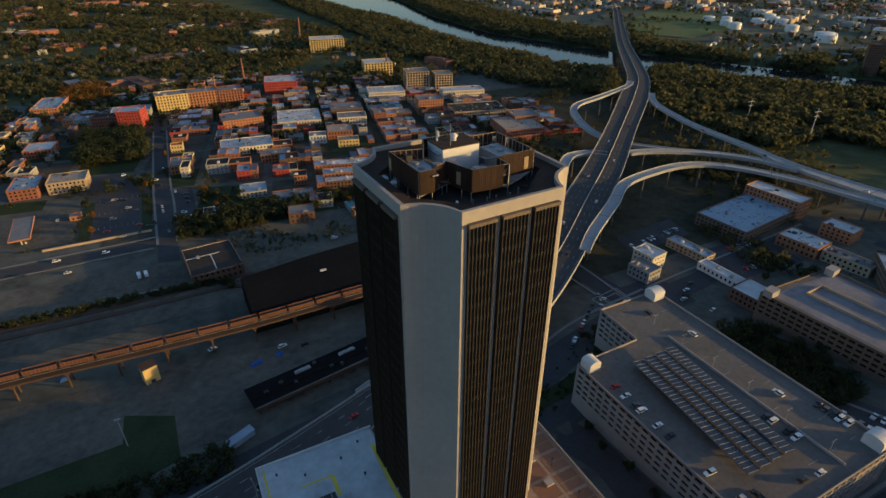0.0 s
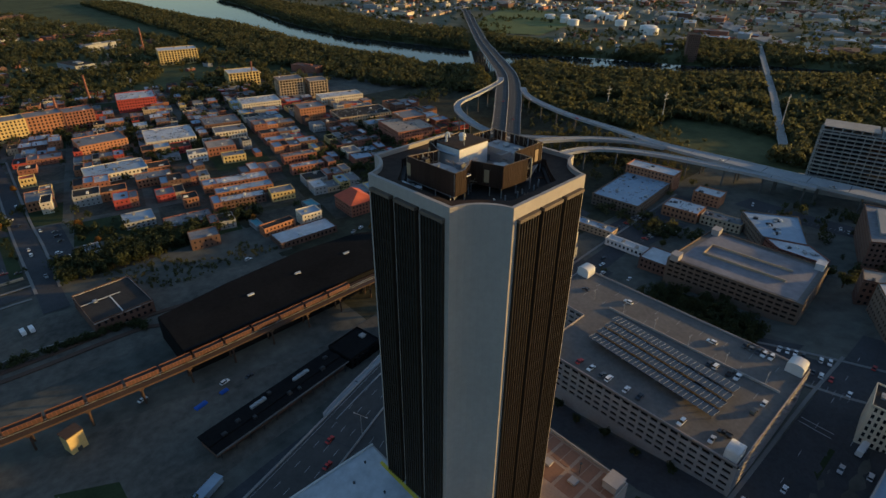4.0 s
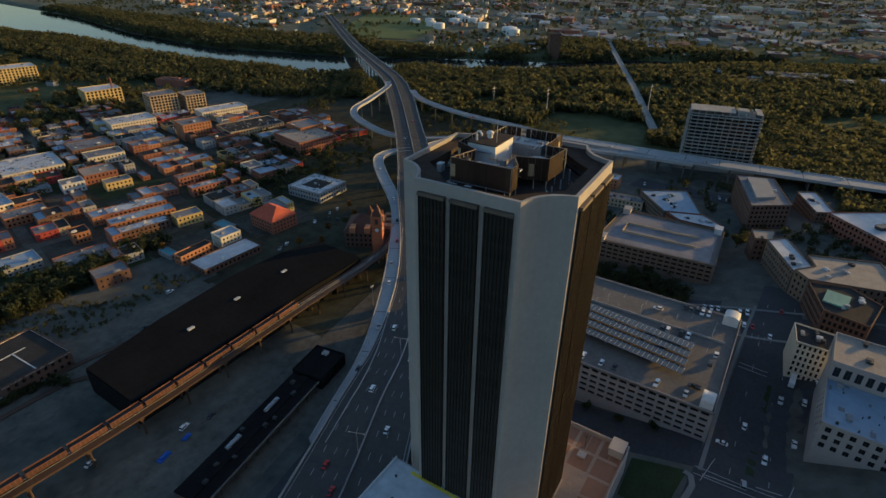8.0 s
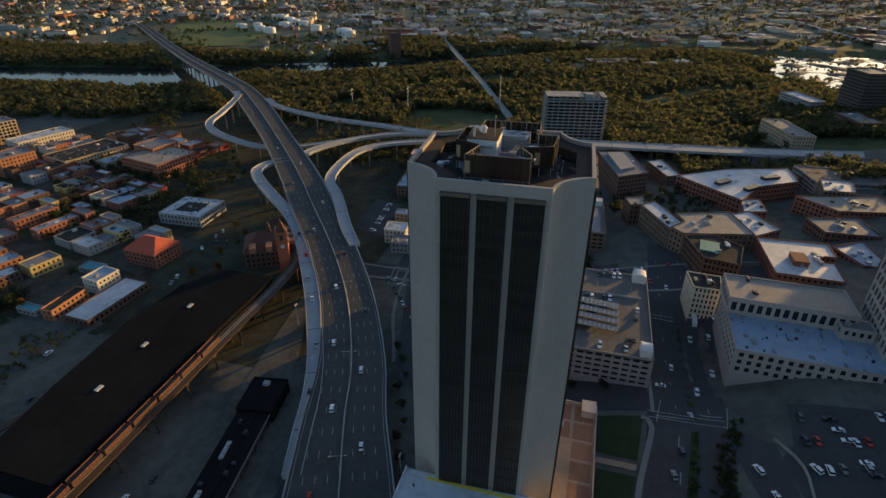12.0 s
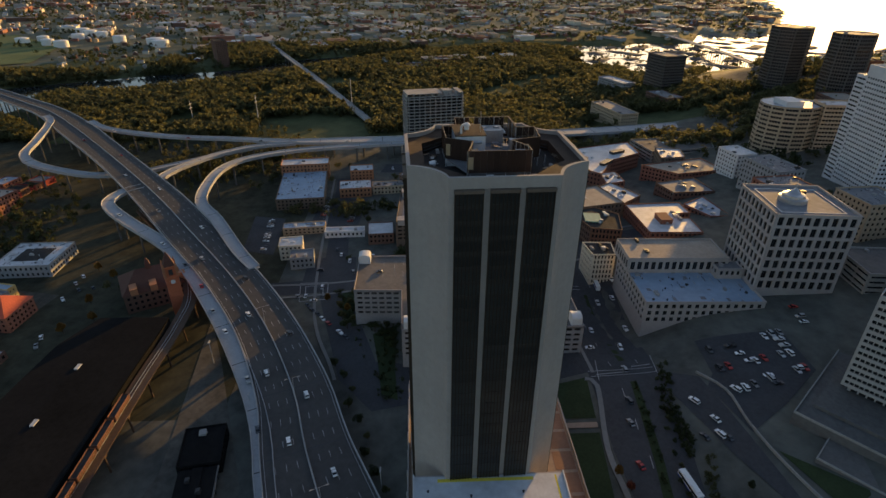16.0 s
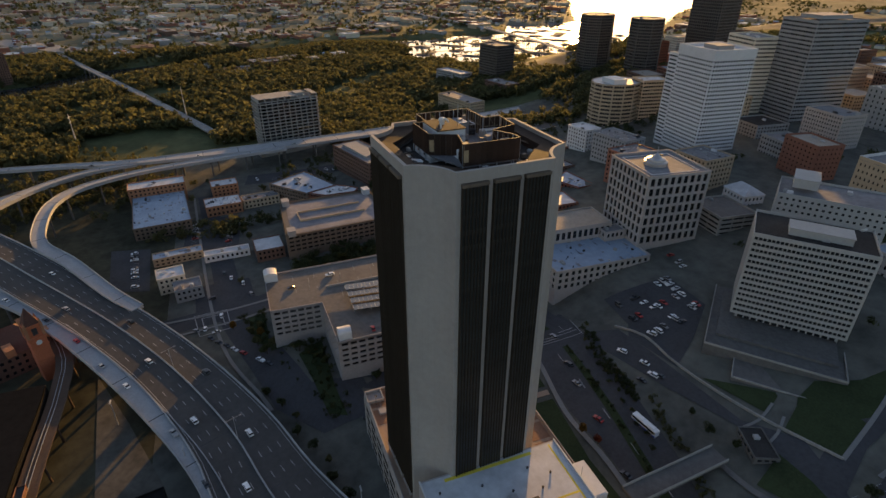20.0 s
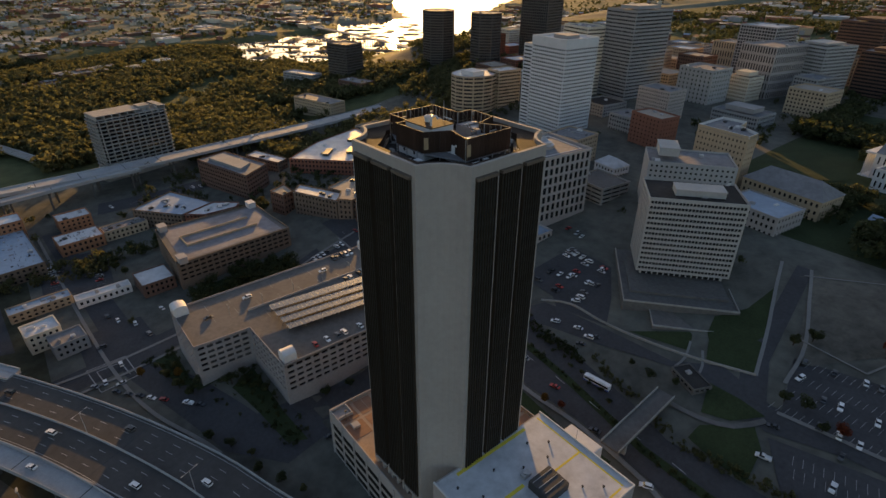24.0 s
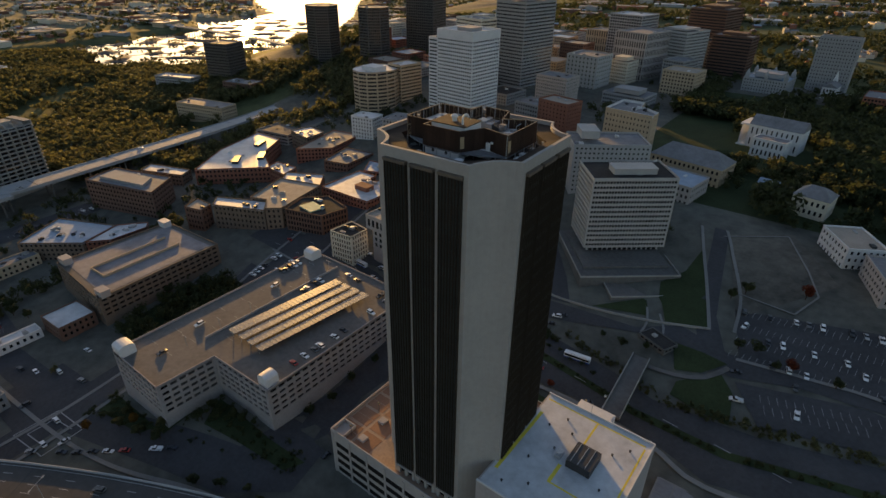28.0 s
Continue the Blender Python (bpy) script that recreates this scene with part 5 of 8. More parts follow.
for r in range(4):
    x = 152.8 + r * 6.6
    can = thing("solar_canopy", "dark rooftop solar canopy with pale joint rails on slim steel posts", "solar canopy", pose(x + 3.1, 93, 6.4, 0, 0, -5.7), "solar canopies")
    part("beam", Mesh().box(-0.15, -31, 2.75, 0.15, 31, 3.0), "metal", can)
    for k in range(8):
        part("post", Mesh().box(-0.12, -0.12, 0, 0.12, 0.12, 2.8), "metal", can, m=pose(0, -30 + k * 8.6, 0))
    for k in range(28):
        part("solar_panel", sol_panel, None, can, m=pose(0, -30 + k * 2.2, 3.05, 0, 6, 0))
    for k in range(29):
        part("joint_rail", sol_joint, None, can, "pale joint rail", m=pose(0, -31.1 + k * 2.2, 3.12, 0, 6, 0))
for i in range(6):
    lp = thing("roof_lamp", "slim twin-headed lamp post on the garage roof", "lamp post", pose(187.2, 56 + i * 17, 7.4), "garage lamps")
    part("pole", Mesh().tube((0, 0, 0), (0, 0, 6), 0.1), "lamp", lp)
    part("arm", Mesh().box(-1.2, -0.06, 5.9, 1.2, 0.06, 6.0), "lamp", lp)
    for sx in (-1.2, 1.2):
        part("lamp_head", Mesh().box(sx - 0.35, -0.15, 5.82, sx + 0.35, 0.15, 5.98), "lamp", lp)

G2 = [(275, 144), (281, 68), (336, 71), (335, 142)]
g2 = car_park("broad tan parking garage with a pale roof and ramp well", G2, -3.2, 4, -20, wall="brownstone", single_bays=False)
part("roof_coat", Mesh().prism([(279, 140), (284.5, 72), (332, 74.5), (331.5, 138)], -3.18, -3.1), "garagecoat", g2, "grey lilac roof coating")
part("ramp_well", Mesh().prism([(297, 131), (300.5, 84), (315, 84.6), (311.5, 131.6)], -3.09, -3.0), "garagecoat", g2, "grey ramp well")
part("ramp_wall", Mesh().prism([(296.4, 131), (299.9, 83.5), (300.5, 83.5), (297, 131)], -3.2, -1.6), "tan", g2)
part("ramp_wall", Mesh().prism([(311.5, 131.6), (315, 84.6), (315.6, 84.6), (312.1, 131.6)], -3.2, -1.6), "tan", g2)
part("ramp_wall", Mesh().prism([(296.4, 131), (312.1, 131.6), (312.1, 132.2), (296.4, 131.6)], -3.2, -1.6), "tan", g2)
for x, y in ((331, 138), (278, 140), (333, 75)):
    part("stair_tower", Mesh().cbox(0, 0, 0, 7, 5, 4).cbox(0, 0, 4, 7.4, 5.4, 0.3), "stone" if y > 100 else "roofwhite", g2, m=pose(x, y, -3.2, 0, 0, 4))

# courthouse: stone tower block with deep windows and a low wing
fed = building("pale stone office block with a grid of deep windows", 177, -73, 41, 41, -6, 44, "stone", "roofgrey", 12, 7, 4.6, 0.62, 0.74, 0.16, 1.0, 3, each=True, depth=0.7, foot=12)
part("roof_drum", Mesh().lathe([(7, 0), (7, 2.2), (5.6, 2.6), (5.4, 3.8), (3.2, 4.4), (1.2, 6.2), (0.3, 7.2), (0.15, 11)], 18), "metal", fed, "stepped round roof drum with a mast", m=pose(0, 3, 43))
part("roof_ring", Mesh().box(-16, -16, 43.0, 16, -15.6, 43.3).box(-16, 15.6, 43.0, 16, 16, 43.3).box(-16, -15.6, 43, -15.6, 15.6, 43.3).box(15.6, -15.6, 43, 16, 15.6, 43.3), "white", fed)
building("low stone courthouse wing with a bluish roof", 173, -21, 50, 62, -2, 13, "stone", "roofblue", -1.2, 3, 4.2, 0.5, 0.6, 0.24, 0.9, 6, each=True, foot=10)
up = building("upper stone storey with a row of tall windows", 191, -18, 24, 56, -2, 8.6, "stone", "rooftan", 11.9, 1, 4.0, 0.6, 0.62, 0.15, 0.8, 3, each=True, foot=1)
building("raised stone attic over the wing", 176, -44, 9, 14, -2, 5.5, "stone", "roofgrey", 11.9, 1, 4.0, 0.5, 0.5, 0.3, 0.6, 1, foot=1)

# slab block on its plinth
slab = building("white modernist slab block with banded windows", 72, -68, 47, 29, 40, 42, "palewall", "roofdark", 17.2, 14, 1.75, 0.82, 0.52, 0.3, 1.2, 2, each=True, depth=0.5, foot=0.4, cornice=False)
part("roof_house", Mesh().box(-14, -3, 41, 10, 7, 44.2).box(-14.3, -3.3, 44.2, 10.3, 7.3, 44.5), "palewall", slab, "pale roof plant house")
part("roof_dish", Mesh().lathe([(0.2, 0), (1.0, 0.3), (1.6, 0.9), (1.5, 0.9), (0.9, 0.4)], 12), "white", slab, "white satellite dish", m=pose(-19, -9, 42.5, 50, 0, 30))
plin = thing("plinth", "broad pale concrete terrace under the slab block", "terrace", pose(64, -58, 12.4, 0, 0, 40))
part("deck", Mesh().box(-24, -29, -14, 31, 27, 0), "terrace", plin)
part("recess", Mesh().box(-23.5, -29.1, -4.5, 30.5, -28.9, -1.2), "glass", plin)
part("roof_parapet", Mesh().box(-24, 26.6, 0, 31, 27, 0.9).box(-24, -29, 0, -23.6, 26.6, 0.9).box(30.6, -29, 0, 31, 26.6, 0.9), "oldconc", plin)
part("upper_terrace", Mesh().box(-21, -19, 0.05, 27, 18, 1.4), "terrace", plin)
part("lower_court", Mesh().box(-20, 27.02, -14, 18, 41, -3.6), "parkdeck", plin, "dark lower court in front of the terrace")
part("court_parapet", Mesh().box(-20, 40.6, -3.6, 18, 41, -2.8).box(-20, 27.4, -3.6, -19.6, 40.6, -2.8).box(17.6, 27.4, -3.6, 18, 40.6, -2.8), "oldconc", plin)
building("recessed lobby under the slab block", 72, -68, 42, 24, 40, 5, "greywall", "roofdark", 13.0, 1, 3, 0.8, 0.7, 0.15, 0.1, 0, foot=4, cornice=False)



def poly_block(label, poly, ztop, z0, wall, roof, fl=3.7, bay=3.4, ww=0.5, wh=0.5, sill=0.28, depth=0.3, parapet=0.7, units=3, category="building", name="building", glass="glass", blank=0.0, rim=""):
    """A building of any outline with real openings on each side; blank is the height of plain wall above the top row."""
    area = sum(a[0] * b[1] - b[0] * a[1] for a, b in zip(poly, poly[1:] + poly[:1]))
    if area < 0:
        poly = poly[::-1]
    cx, cy = sum(p[0] for p in poly) / len(poly), sum(p[1] for p in poly) / len(poly)
    pts = [(x - cx, y - cy) for x, y in poly]
    root = thing(name, label, category, pose(cx, cy, z0))
    h = ztop - z0
    top = h - parapet - blank
    ms, panes = Mesh(), Mesh()
    for a, b in zip(pts, pts[1:] + pts[:1]):
        L_ = math.hypot(b[0] - a[0], b[1] - a[1])
        m = pose(a[0], a[1], 0, 0, 0, math.degrees(math.atan2(b[1] - a[1], b[0] - a[0])))
        for za, zb in ((-6, 0), (top, h)):
            ms.face([tuple(m @ Vector(p)) for p in ((0, 0, za), (L_, 0, za), (L_, 0, zb), (0, 0, zb))])
        facade(ms, panes, L_, 0, top, max(1, round(top / fl)), max(1, round(L_ / bay)), ww, wh, sill, m, depth, min(0.8, L_ / 8))
        part("parapet", Mesh().box(0, 0.01, h - parapet, L_, 0.35, h + 0.06), rim or wall, root, m=m)
    part("wall", ms, wall, root)
    part("window_panes", panes, glass, root, kind="stuff")
    part("roof", Mesh().prism(pts, h - parapet - 0.5, h - parapet), roof, root)
    r = random.Random(int(cx * 7 + cy * 3) & 0xffff)
    e1 = Vector((pts[1][0] - pts[0][0], pts[1][1] - pts[0][1]))
    ang = math.degrees(math.atan2(e1.y, e1.x))
    for k in range(units):
        i, w1, w2 = r.randrange(len(pts)), r.uniform(0.15, 0.7), r.uniform(0.1, 0.5)
        p, q = pts[i], pts[(i + 1) % len(pts)]
        x, y = (p[0] * (1 - w2) + q[0] * w2) * w1, (p[1] * (1 - w2) + q[1] * w2) * w1
        sx, sy, hh = r.uniform(1.4, 3.6), r.uniform(1.2, 2.6), r.uniform(0.7, 1.9)
        u = Mesh().cbox(0, 0, 0, sx, sy, hh).box(-sx / 2 - 0.5, -0.3, 0, -sx / 2, 0.3, hh * 0.5).lathe([(sy * 0.3, hh), (sy * 0.3, hh + 0.25)], 8)
        part("rooftop_unit", u, r.choice(("metal", "white", "darkmetal", "greywall")), root, m=pose(x, y, h - parapet, 0, 0, ang))
    return root


def ring(cx, cy, rx, ry, n, turn=0.0):
    """A many-sided outline round a centre."""
    return [(cx + rx * math.cos(2 * math.pi * (k + 0.5) / n + turn), cy + ry * math.sin(2 * math.pi * (k + 0.5) / n + turn)) for k in range(n)]


# ---- downtown towers ----
def tower_block(label, cx, cy, w, d, ang, ztop, wall, glass="glass", bay=3.0, fl=3.8, ww=0.6, wh=0.5, roof="roofgrey", units=3, each=False, crown=0):
    z0 = gz(cx, cy) - 2
    b = building(label, cx, cy, w, d, ang, ztop - z0, wall, roof, z0, max(2, round((ztop - z0) / fl)), bay, ww, wh, 0.3, 1.2, units, category="high-rise", name="high_rise", each=each, glass=glass, cornice=False, foot=10)
    if crown:
        h = ztop - z0
        part("crown", Mesh().cbox(0, 0, h, w * 0.6, d * 0.6, crown).cbox(0, 0, h + crown, w * 0.62, d * 0.62, 0.4), wall, b)
    return b


wt_ = tower_block("white high-rise with paired windows and a plain top band", 285, -212, 42, 40, -4, 96, "white", bay=2.6, fl=3.3, ww=0.66, wh=0.46, roof="roofwhite")
wh_ = 96 - gz(285, -212) + 2
part("top_band", Mesh().box(-21.2, -20.2, wh_ - 0.8, 21.2, -19.4, wh_ + 6).box(-21.2, 19.4, wh_ - 0.8, 21.2, 20.2, wh_ + 6).box(-21.2, -19.4, wh_ - 0.8, -20.4, 19.4, wh_ + 6).box(20.4, -19.4, wh_ - 0.8, 21.2, 19.4, wh_ + 6), "white", wt_, "plain white top band")
part("roof_cover", Mesh().box(-20.4, -19.4, wh_ + 3.6, 20.4, 19.4, wh_ + 4.2), "roofwhite", wt_)
part("roof_house", Mesh().box(-9, -8, wh_ + 4.2, 8, 7, wh_ + 7).box(-9.3, -8.3, wh_ + 7, 8.3, 7.3, wh_ + 7.3), "greywall", wt_)
tower_block("white stepped wing with stacked balcony bands", 309, -211, 16, 34, -4, 94, "white", bay=3.4, fl=3.3, ww=0.95, wh=0.42, roof="roofgrey", units=2)
poly_block("dark chamfered high-rise against the sun", ring(650, -355, 25, 25, 8), 91, 4, "darktower", "roofgrey", 3.8, 3.2, 0.7, 0.6, category="high-rise", name="high_rise")
poly_block("dark chamfered twin high-rise against the sun", ring(562, -372, 23, 23, 8), 93, 4, "darktower", "roofgrey", 3.8, 3.2, 0.7, 0.6, category="high-rise", name="high_rise")
tower_block("tall dark brown high-rise in silhouette", 540, -462, 46, 40, 10, 135, "darktower", bay=3.2, ww=0.6, wh=0.6)
tower_block("tall grey-brown banded high-rise", 318, -372, 42, 56, -8, 115, "greywall", bay=2.8, ww=0.9, wh=0.42, crown=3)
tower_block("pale banded high-rise behind the white one", 364, -342, 42, 30, -12, 96, "cream", bay=2.6, ww=0.9, wh=0.42)
cv = poly_block("tan office block with curved bands", ring(410, -216, 23, 27, 14), 51, 0, "tan", "roofwhite", 3.8, 3.0, 0.94, 0.5, units=4, category="high-rise", name="high_rise")
part("penthouse", Mesh().cbox(-4, 6, 50.4, 20, 16, 4).cbox(-4, 6, 54.4, 20.6, 16.6, 0.4), "white", cv, "white penthouse")
tower_block("tan office slab beside the curved block", 396, -248, 22, 30, -8, 54, "tan", bay=3, ww=0.85, wh=0.45, roof="roofwhite")
tower_block("brown slab tower by the river", 712, -225, 40, 34, 15, 48, "darktower", bay=3, ww=0.6, wh=0.5)
tower_block("low riverside office block", 760, -175, 60, 22, 20, 4, "greywall", roof="roofblue")
tower_block("pale blue-grey office block with few windows", 250, -410, 40, 36, -4, 60, "palewall", bay=5, fl=5, ww=0.3, wh=0.45, roof="roofgrey", units=5)
tower_block("pale office tower with tall stone fins", 222, -500, 44, 54, -12, 79, "stone", bay=3.4, fl=9, ww=0.5, wh=0.85)
tower_block("pale square office tower", 188, -545, 44, 50, -16, 79, "palewall", bay=2.8, ww=0.7, wh=0.5, crown=2)
tower_block("dark brown slab with ribbon windows", 134, -588, 48, 30, -4, 73, "darkbrick", bay=2.6, ww=0.95, wh=0.5, roof="roofgrey", crown=3)
tower_block("red-brown office tower with banded floors", 186, -690, 52, 60, -8, 95, "darkbrick", bay=2.8, ww=0.9, wh=0.5, crown=3)
tower_block("grey office tower with a grid of dark windows", 265, -578, 48, 46, -8, 90, "greywall", bay=3.6, ww=0.72, wh=0.66, roof="roofblue")
tower_block("tan office tower with a colonnaded top", 312, -600, 40, 38, -8, 64, "tan", bay=4, fl=10, ww=0.4, wh=0.7)
tower_block("beige stepped office block", 224, -452, 26, 26, -8, 50, "cream", bay=2.6, ww=0.5, wh=0.5, crown=4)
tower_block("grey stone block with a grid of windows", 168, -488, 26, 34, -12, 53, "greywall", bay=3.2, ww=0.6, wh=0.6)
tower_block("long flat-roofed grey office block", 178, -358, 46, 32, -4, 35, "greywall", bay=2.6, ww=0.6, wh=0.55, roof="roofgrey", units=6, crown=4)
tower_block("tan hotel slab far along the street", 20, -560, 40, 20, -4, 84, "greywall", bay=3, ww=0.3, wh=0.4)
hall = tower_block("grey stone hall with a turreted roofline", 74, -518, 46, 40, -4, 40, "greywall", bay=3.0, ww=0.35, wh=0.5, roof="roofblue", crown=5)
for sx, sy in ((-20, -17), (20, -17), (20, 17), (-20, 17), (0, -18), (0, 18)):
    part("turret", Mesh().cbox(sx, sy, 40 - gz(74, -518), 4, 4, 6).tube((sx, sy, 46 - gz(74, -518)), (sx, sy, 51 - gz(74, -518)), 2.8, 0.1, 4), "greywall", hall)
tower_block("brown brick block far downtown", -40, -480, 40, 40, -4, 42, "brick")
tower_block("pale office block with a plain cornice", 240, -312, 36, 26, -4, 52, "stone", bay=2.6, fl=3.6, ww=0.4, wh=0.5, roof="roofgrey", units=5)
tower_block("red brick block half lost in the haze", 196, -232, 32, 22, -10, 48, "brick", bay=4, ww=0.3, wh=0.35, roof="rooftan")
tower_block("small grey block beside the red one", 232, -256, 34, 26, -8, 36, "greywall", bay=3, ww=0.5, wh=0.5, roof="roofgrey", units=6)
sq_ = tower_block("pale office slab with small square windows", 112, -137, 52, 30, 37, 52, "palewall", bay=3.0, fl=3.5, ww=0.42, wh=0.4, roof="roofgrey", units=5)
part("lift_house", Mesh().box(8, -10, 36, 20, 8, 41).box(7.7, -10.3, 41, 20.3, 8.3, 41.3), "palewall", sq_)
poly_block("tan stone block with a white roof rim", [(137, -190), (99, -187), (99, -200), (116, -210), (118, -224), (136, -224)], 59, 20, "tan", "roofgrey", 3.9, 3.0, 0.36, 0.42, units=5, category="high-rise", name="high_rise", blank=1.0, rim="white", parapet=1.8)
building("low dark shelter beside the footbridge", 21, 3, 15, 9, -24, 2.6, "terrace", "roofdark", 6.0, 1, 3, 0.7, 0.5, 0.25, 0.4, 1)
drape("lawn", [(116, -284), (71, -344), (54, -260), (88, -232)], "grass", "green lawn below the capitol", "lawn", 0.5)
building("open concrete parking deck", 163, -118, 30, 27, -6, 13, "oldconc", "parkdeck", 13, 4, 9, 0.92, 0.4, 0.4, 0.9, 2)
building("white domed market hall", 178, -152, 20, 16, -8, 9, "white", "roofwhite", 17, 2, units=0, hip=True)
building("stone court annex with blue skylights", 66, -150, 36, 28, -8, 14, "stone", "roofblue", 18, 3, each=False)
building("stone office with a slate roof", 66, -190, 52, 26, -8, 15, "tan", "roofgrey", 19, 3, hip=True, units=0)
cap = building("white temple-fronted capitol with a grey roof", 27, -289, 39, 21, -8, 18, "white", "roofgrey", 24, 2, 4.0, 0.3, 0.6, 0.2, 0.4, 0, gable=True)
for i in range(6):
    part("column", Mesh().lathe([(0.9, 0.3), (0.75, 0.9), (0.6, 16), (0.85, 16.6)], 10), "white", cap, m=pose(25, -9 + i * 3.6, 0))
part("portico", Mesh().box(19.7, -11, 16.6, 26.5, 11, 18).box(19.7, -11, -1, 26.5, 11, 0.4), "white", cap)
part("flagpole", Mesh().tube((0, 0, 23), (0, 0, 34), 0.12), "metal", cap)
building("white capitol wing with tall windows", 27, -263, 24, 14, -10, 14, "white", "roofgrey", 24, 2, 3.4, 0.4, 0.6, 0.2, 0.5, 2)
building("cream executive mansion with dark shutters", -15, -167, 20, 18, -10, 12, "cream", "roofgrey", 22, 2, hip=True, units=0)
building("small white garden house", 13, -194, 14, 8, -8, 5, "white", "roofblue", 21, 1, gable=True, units=0)
building("white townhouse on the hill", -40, -118, 20, 28, 30, 13, "white", "rooftan", 19, 3)
building("white clapboard house with hip roof", -66, -136, 14, 16, 30, 10, "white", "roofblue", 19, 2, hip=True, units=0)
building("grey hospital block on the hill", -70, -92, 40, 30, 20, 16, "stone", "roofgrey", 16, 4)
building("grey stone annex on the hill", -112, -70, 40, 34, 15, 15, "stone", "roofdark", 14, 4)
spire = building("white church with a steep spire", 13, -530, 14, 26, -4, 12, "white", "roofgrey", 24, 2, gable=True, units=0, category="church", name="church")
part("spire", Mesh().cbox(0, -12, 0, 5, 5, 14).prism([(0 + 2.4 * math.cos(k * math.pi / 4), -12 + 2.4 * math.sin(k * math.pi / 4)) for k in range(8)], 14, 17).tube((0, -12, 17), (0, -12, 27), 2.2, 0.1, 8), "white", spire)

# riverside apartment block with stacked balconies
apt = thing("apartment_tower", "tall glassy apartment block with stacked balconies", "apartment block", pose(536, 110, -22, 0, 0, 12))
part("core_wall", Mesh().box(-12, -31, -4, 12, 31, 54), "glass", apt)
for f in range(15):
    part("balcony_slab", Mesh().prism([(-14.5, -28), (-11, -33), (11, -33), (14, -30), (14, 30), (11, 33), (-11, 33), (-14.5, 28)], 0, 0.75), "oldconc", apt, m=pose(0, 0, 3 + f * 3.5))
part("penthouse_frame", Mesh().box(-12.5, -31.5, 54, 12.5, 31.5, 54.7).box(-12.5, -31.5, 57.4, 12.5, -26, 58).box(-12.5, -8, 57.4, 12.5, 31.5, 58).box(-6, -20, 54.7, 6, -10, 59), "oldconc", apt)
for k in range(10):
    part("penthouse_post", Mesh().box(-12.5, -0.4, 54.7, 12.5, 0.4, 57.4), "oldconc", apt, m=pose(0, -31 + k * 6.9, 0))
for k in range(11):
    part("balcony_divider", Mesh().box(-14.2, -0.25, 0, -12, 0.25, 52).box(12, -0.25, 0, 13.8, 0.25, 52), "oldconc", apt, m=pose(0, -30 + k * 6, 2))
for k in range(4):
    part("end_fin", Mesh().box(-0.25, -32.6, 0, 0.25, -31, 52).box(-0.25, 31, 0, 0.25, 32.6, 52), "oldconc", apt, m=pose(-9 + k * 6, 0, 2))
part("podium", Mesh().box(-19, -38, -4, 18, 38, 4), "oldconc", apt)

# blocks on the low ground behind the car parks
rd_ = random.Random(8)
solid = [(o.matrix_basis.translation.x, o.matrix_basis.translation.y) for o in bpy.data.objects if o.parent is None and o.name.split(".")[0] in ("high_rise", "building", "church")]
KINDS = [("tan", "tan stone"), ("stone", "pale stone"), ("brick", "red brick"), ("greywall", "grey panelled"), ("darkbrick", "dark brick"), ("cream", "cream rendered")]
for gx_ in range(130, 700, 52):
    for gy_ in range(-690, -240, 50):
        x, y = gx_ + rd_.uniform(-6, 6) + (-gy_ - 240) * 0.1, gy_ + rd_.uniform(-6, 6)
        if any(abs(x - a) < 42 and abs(y - b) < 40 for a, b in solid) or (x > 470 and y > -330) or x + 0.8 * y > 330 or (x < 180 and y > -420):
            continue
        if np.min(np.hypot(r2_plan[:, 0] - x, r2_plan[:, 1] - y)) < 42:
            continue
        wl, wd = rd_.choice(KINDS)
        tower_block("%s mid-rise block in the downtown grid" % wd, x, y, rd_.uniform(30, 40), rd_.uniform(28, 36), -5, gz(x, y) + rd_.choice((12, 16, 20, 26, 34, 18)), wl, bay=3.6, ww=0.5, wh=0.5, units=1, roof=rd_.choice(("roofgrey", "roofdark", "roofblue", "rooftan")))


def block(label, x, y, w, d, ang, h, wall, roof, units, **more):
    return building(label, x, y, w, d, ang, h, wall, roof, units=units, **more)


block("white flat-roofed warehouse with rooftop units", 386, 231, 74, 40, 6, 10, "brownstone", "roofblue", 12)
block("brick block with white window bands on a pale roof", 424, 235, 18, 44, 6, 17, "orange", "roofwhite", 3)
block("low brick block with a white roof", 383, 184, 20, 28, 6, 9, "orange", "roofwhite", 6)
block("small brick block with a white roof", 424, 182, 16, 22, 6, 10, "orange", "roofwhite", 3)
block("low shed with a cluttered roof", 386, 154, 12, 30, 6, 8, "tan", "roofgrey", 7)
block("small block with a white metal roof", 291, 156, 20, 19, 4, 8, "darkbrick", "roofwhite", 0)
block("low white strip building", 298, 184, 8, 30, 2, 5, "white", "roofwhite", 4)
block("low pale strip shop", 306, 216, 10, 32, 6, 6, "tan", "roofblue", 4)
block("white three-storey corner block", 268, 218, 14, 16, 8, 11, "cream", "roofwhite", 4)
block("grey low block beside the corner block", 254, 208, 13, 16, 8, 8, "greywall", "roofgrey", 4)
big = poly_block("large brick block with a bright white roof", [(399, 13), (356, -30), (391, -49), (412, -83), (446, -83), (428, -30)], 4, -20, "brick", "roofwhite", units=5)
for mx, my, ma in ((-14, 22, -45), (-22, 2, -45), (8, -18, -62)):
    part("roof_monitor", Mesh().box(-7.5, -2.5, 22.8, 7.5, 2.5, 25.5).box(-7.8, -2.8, 25.5, 7.8, 2.8, 25.75), "darkmetal", big, "dark roof monitor", m=pose(mx, my, 0, 0, 0, ma))
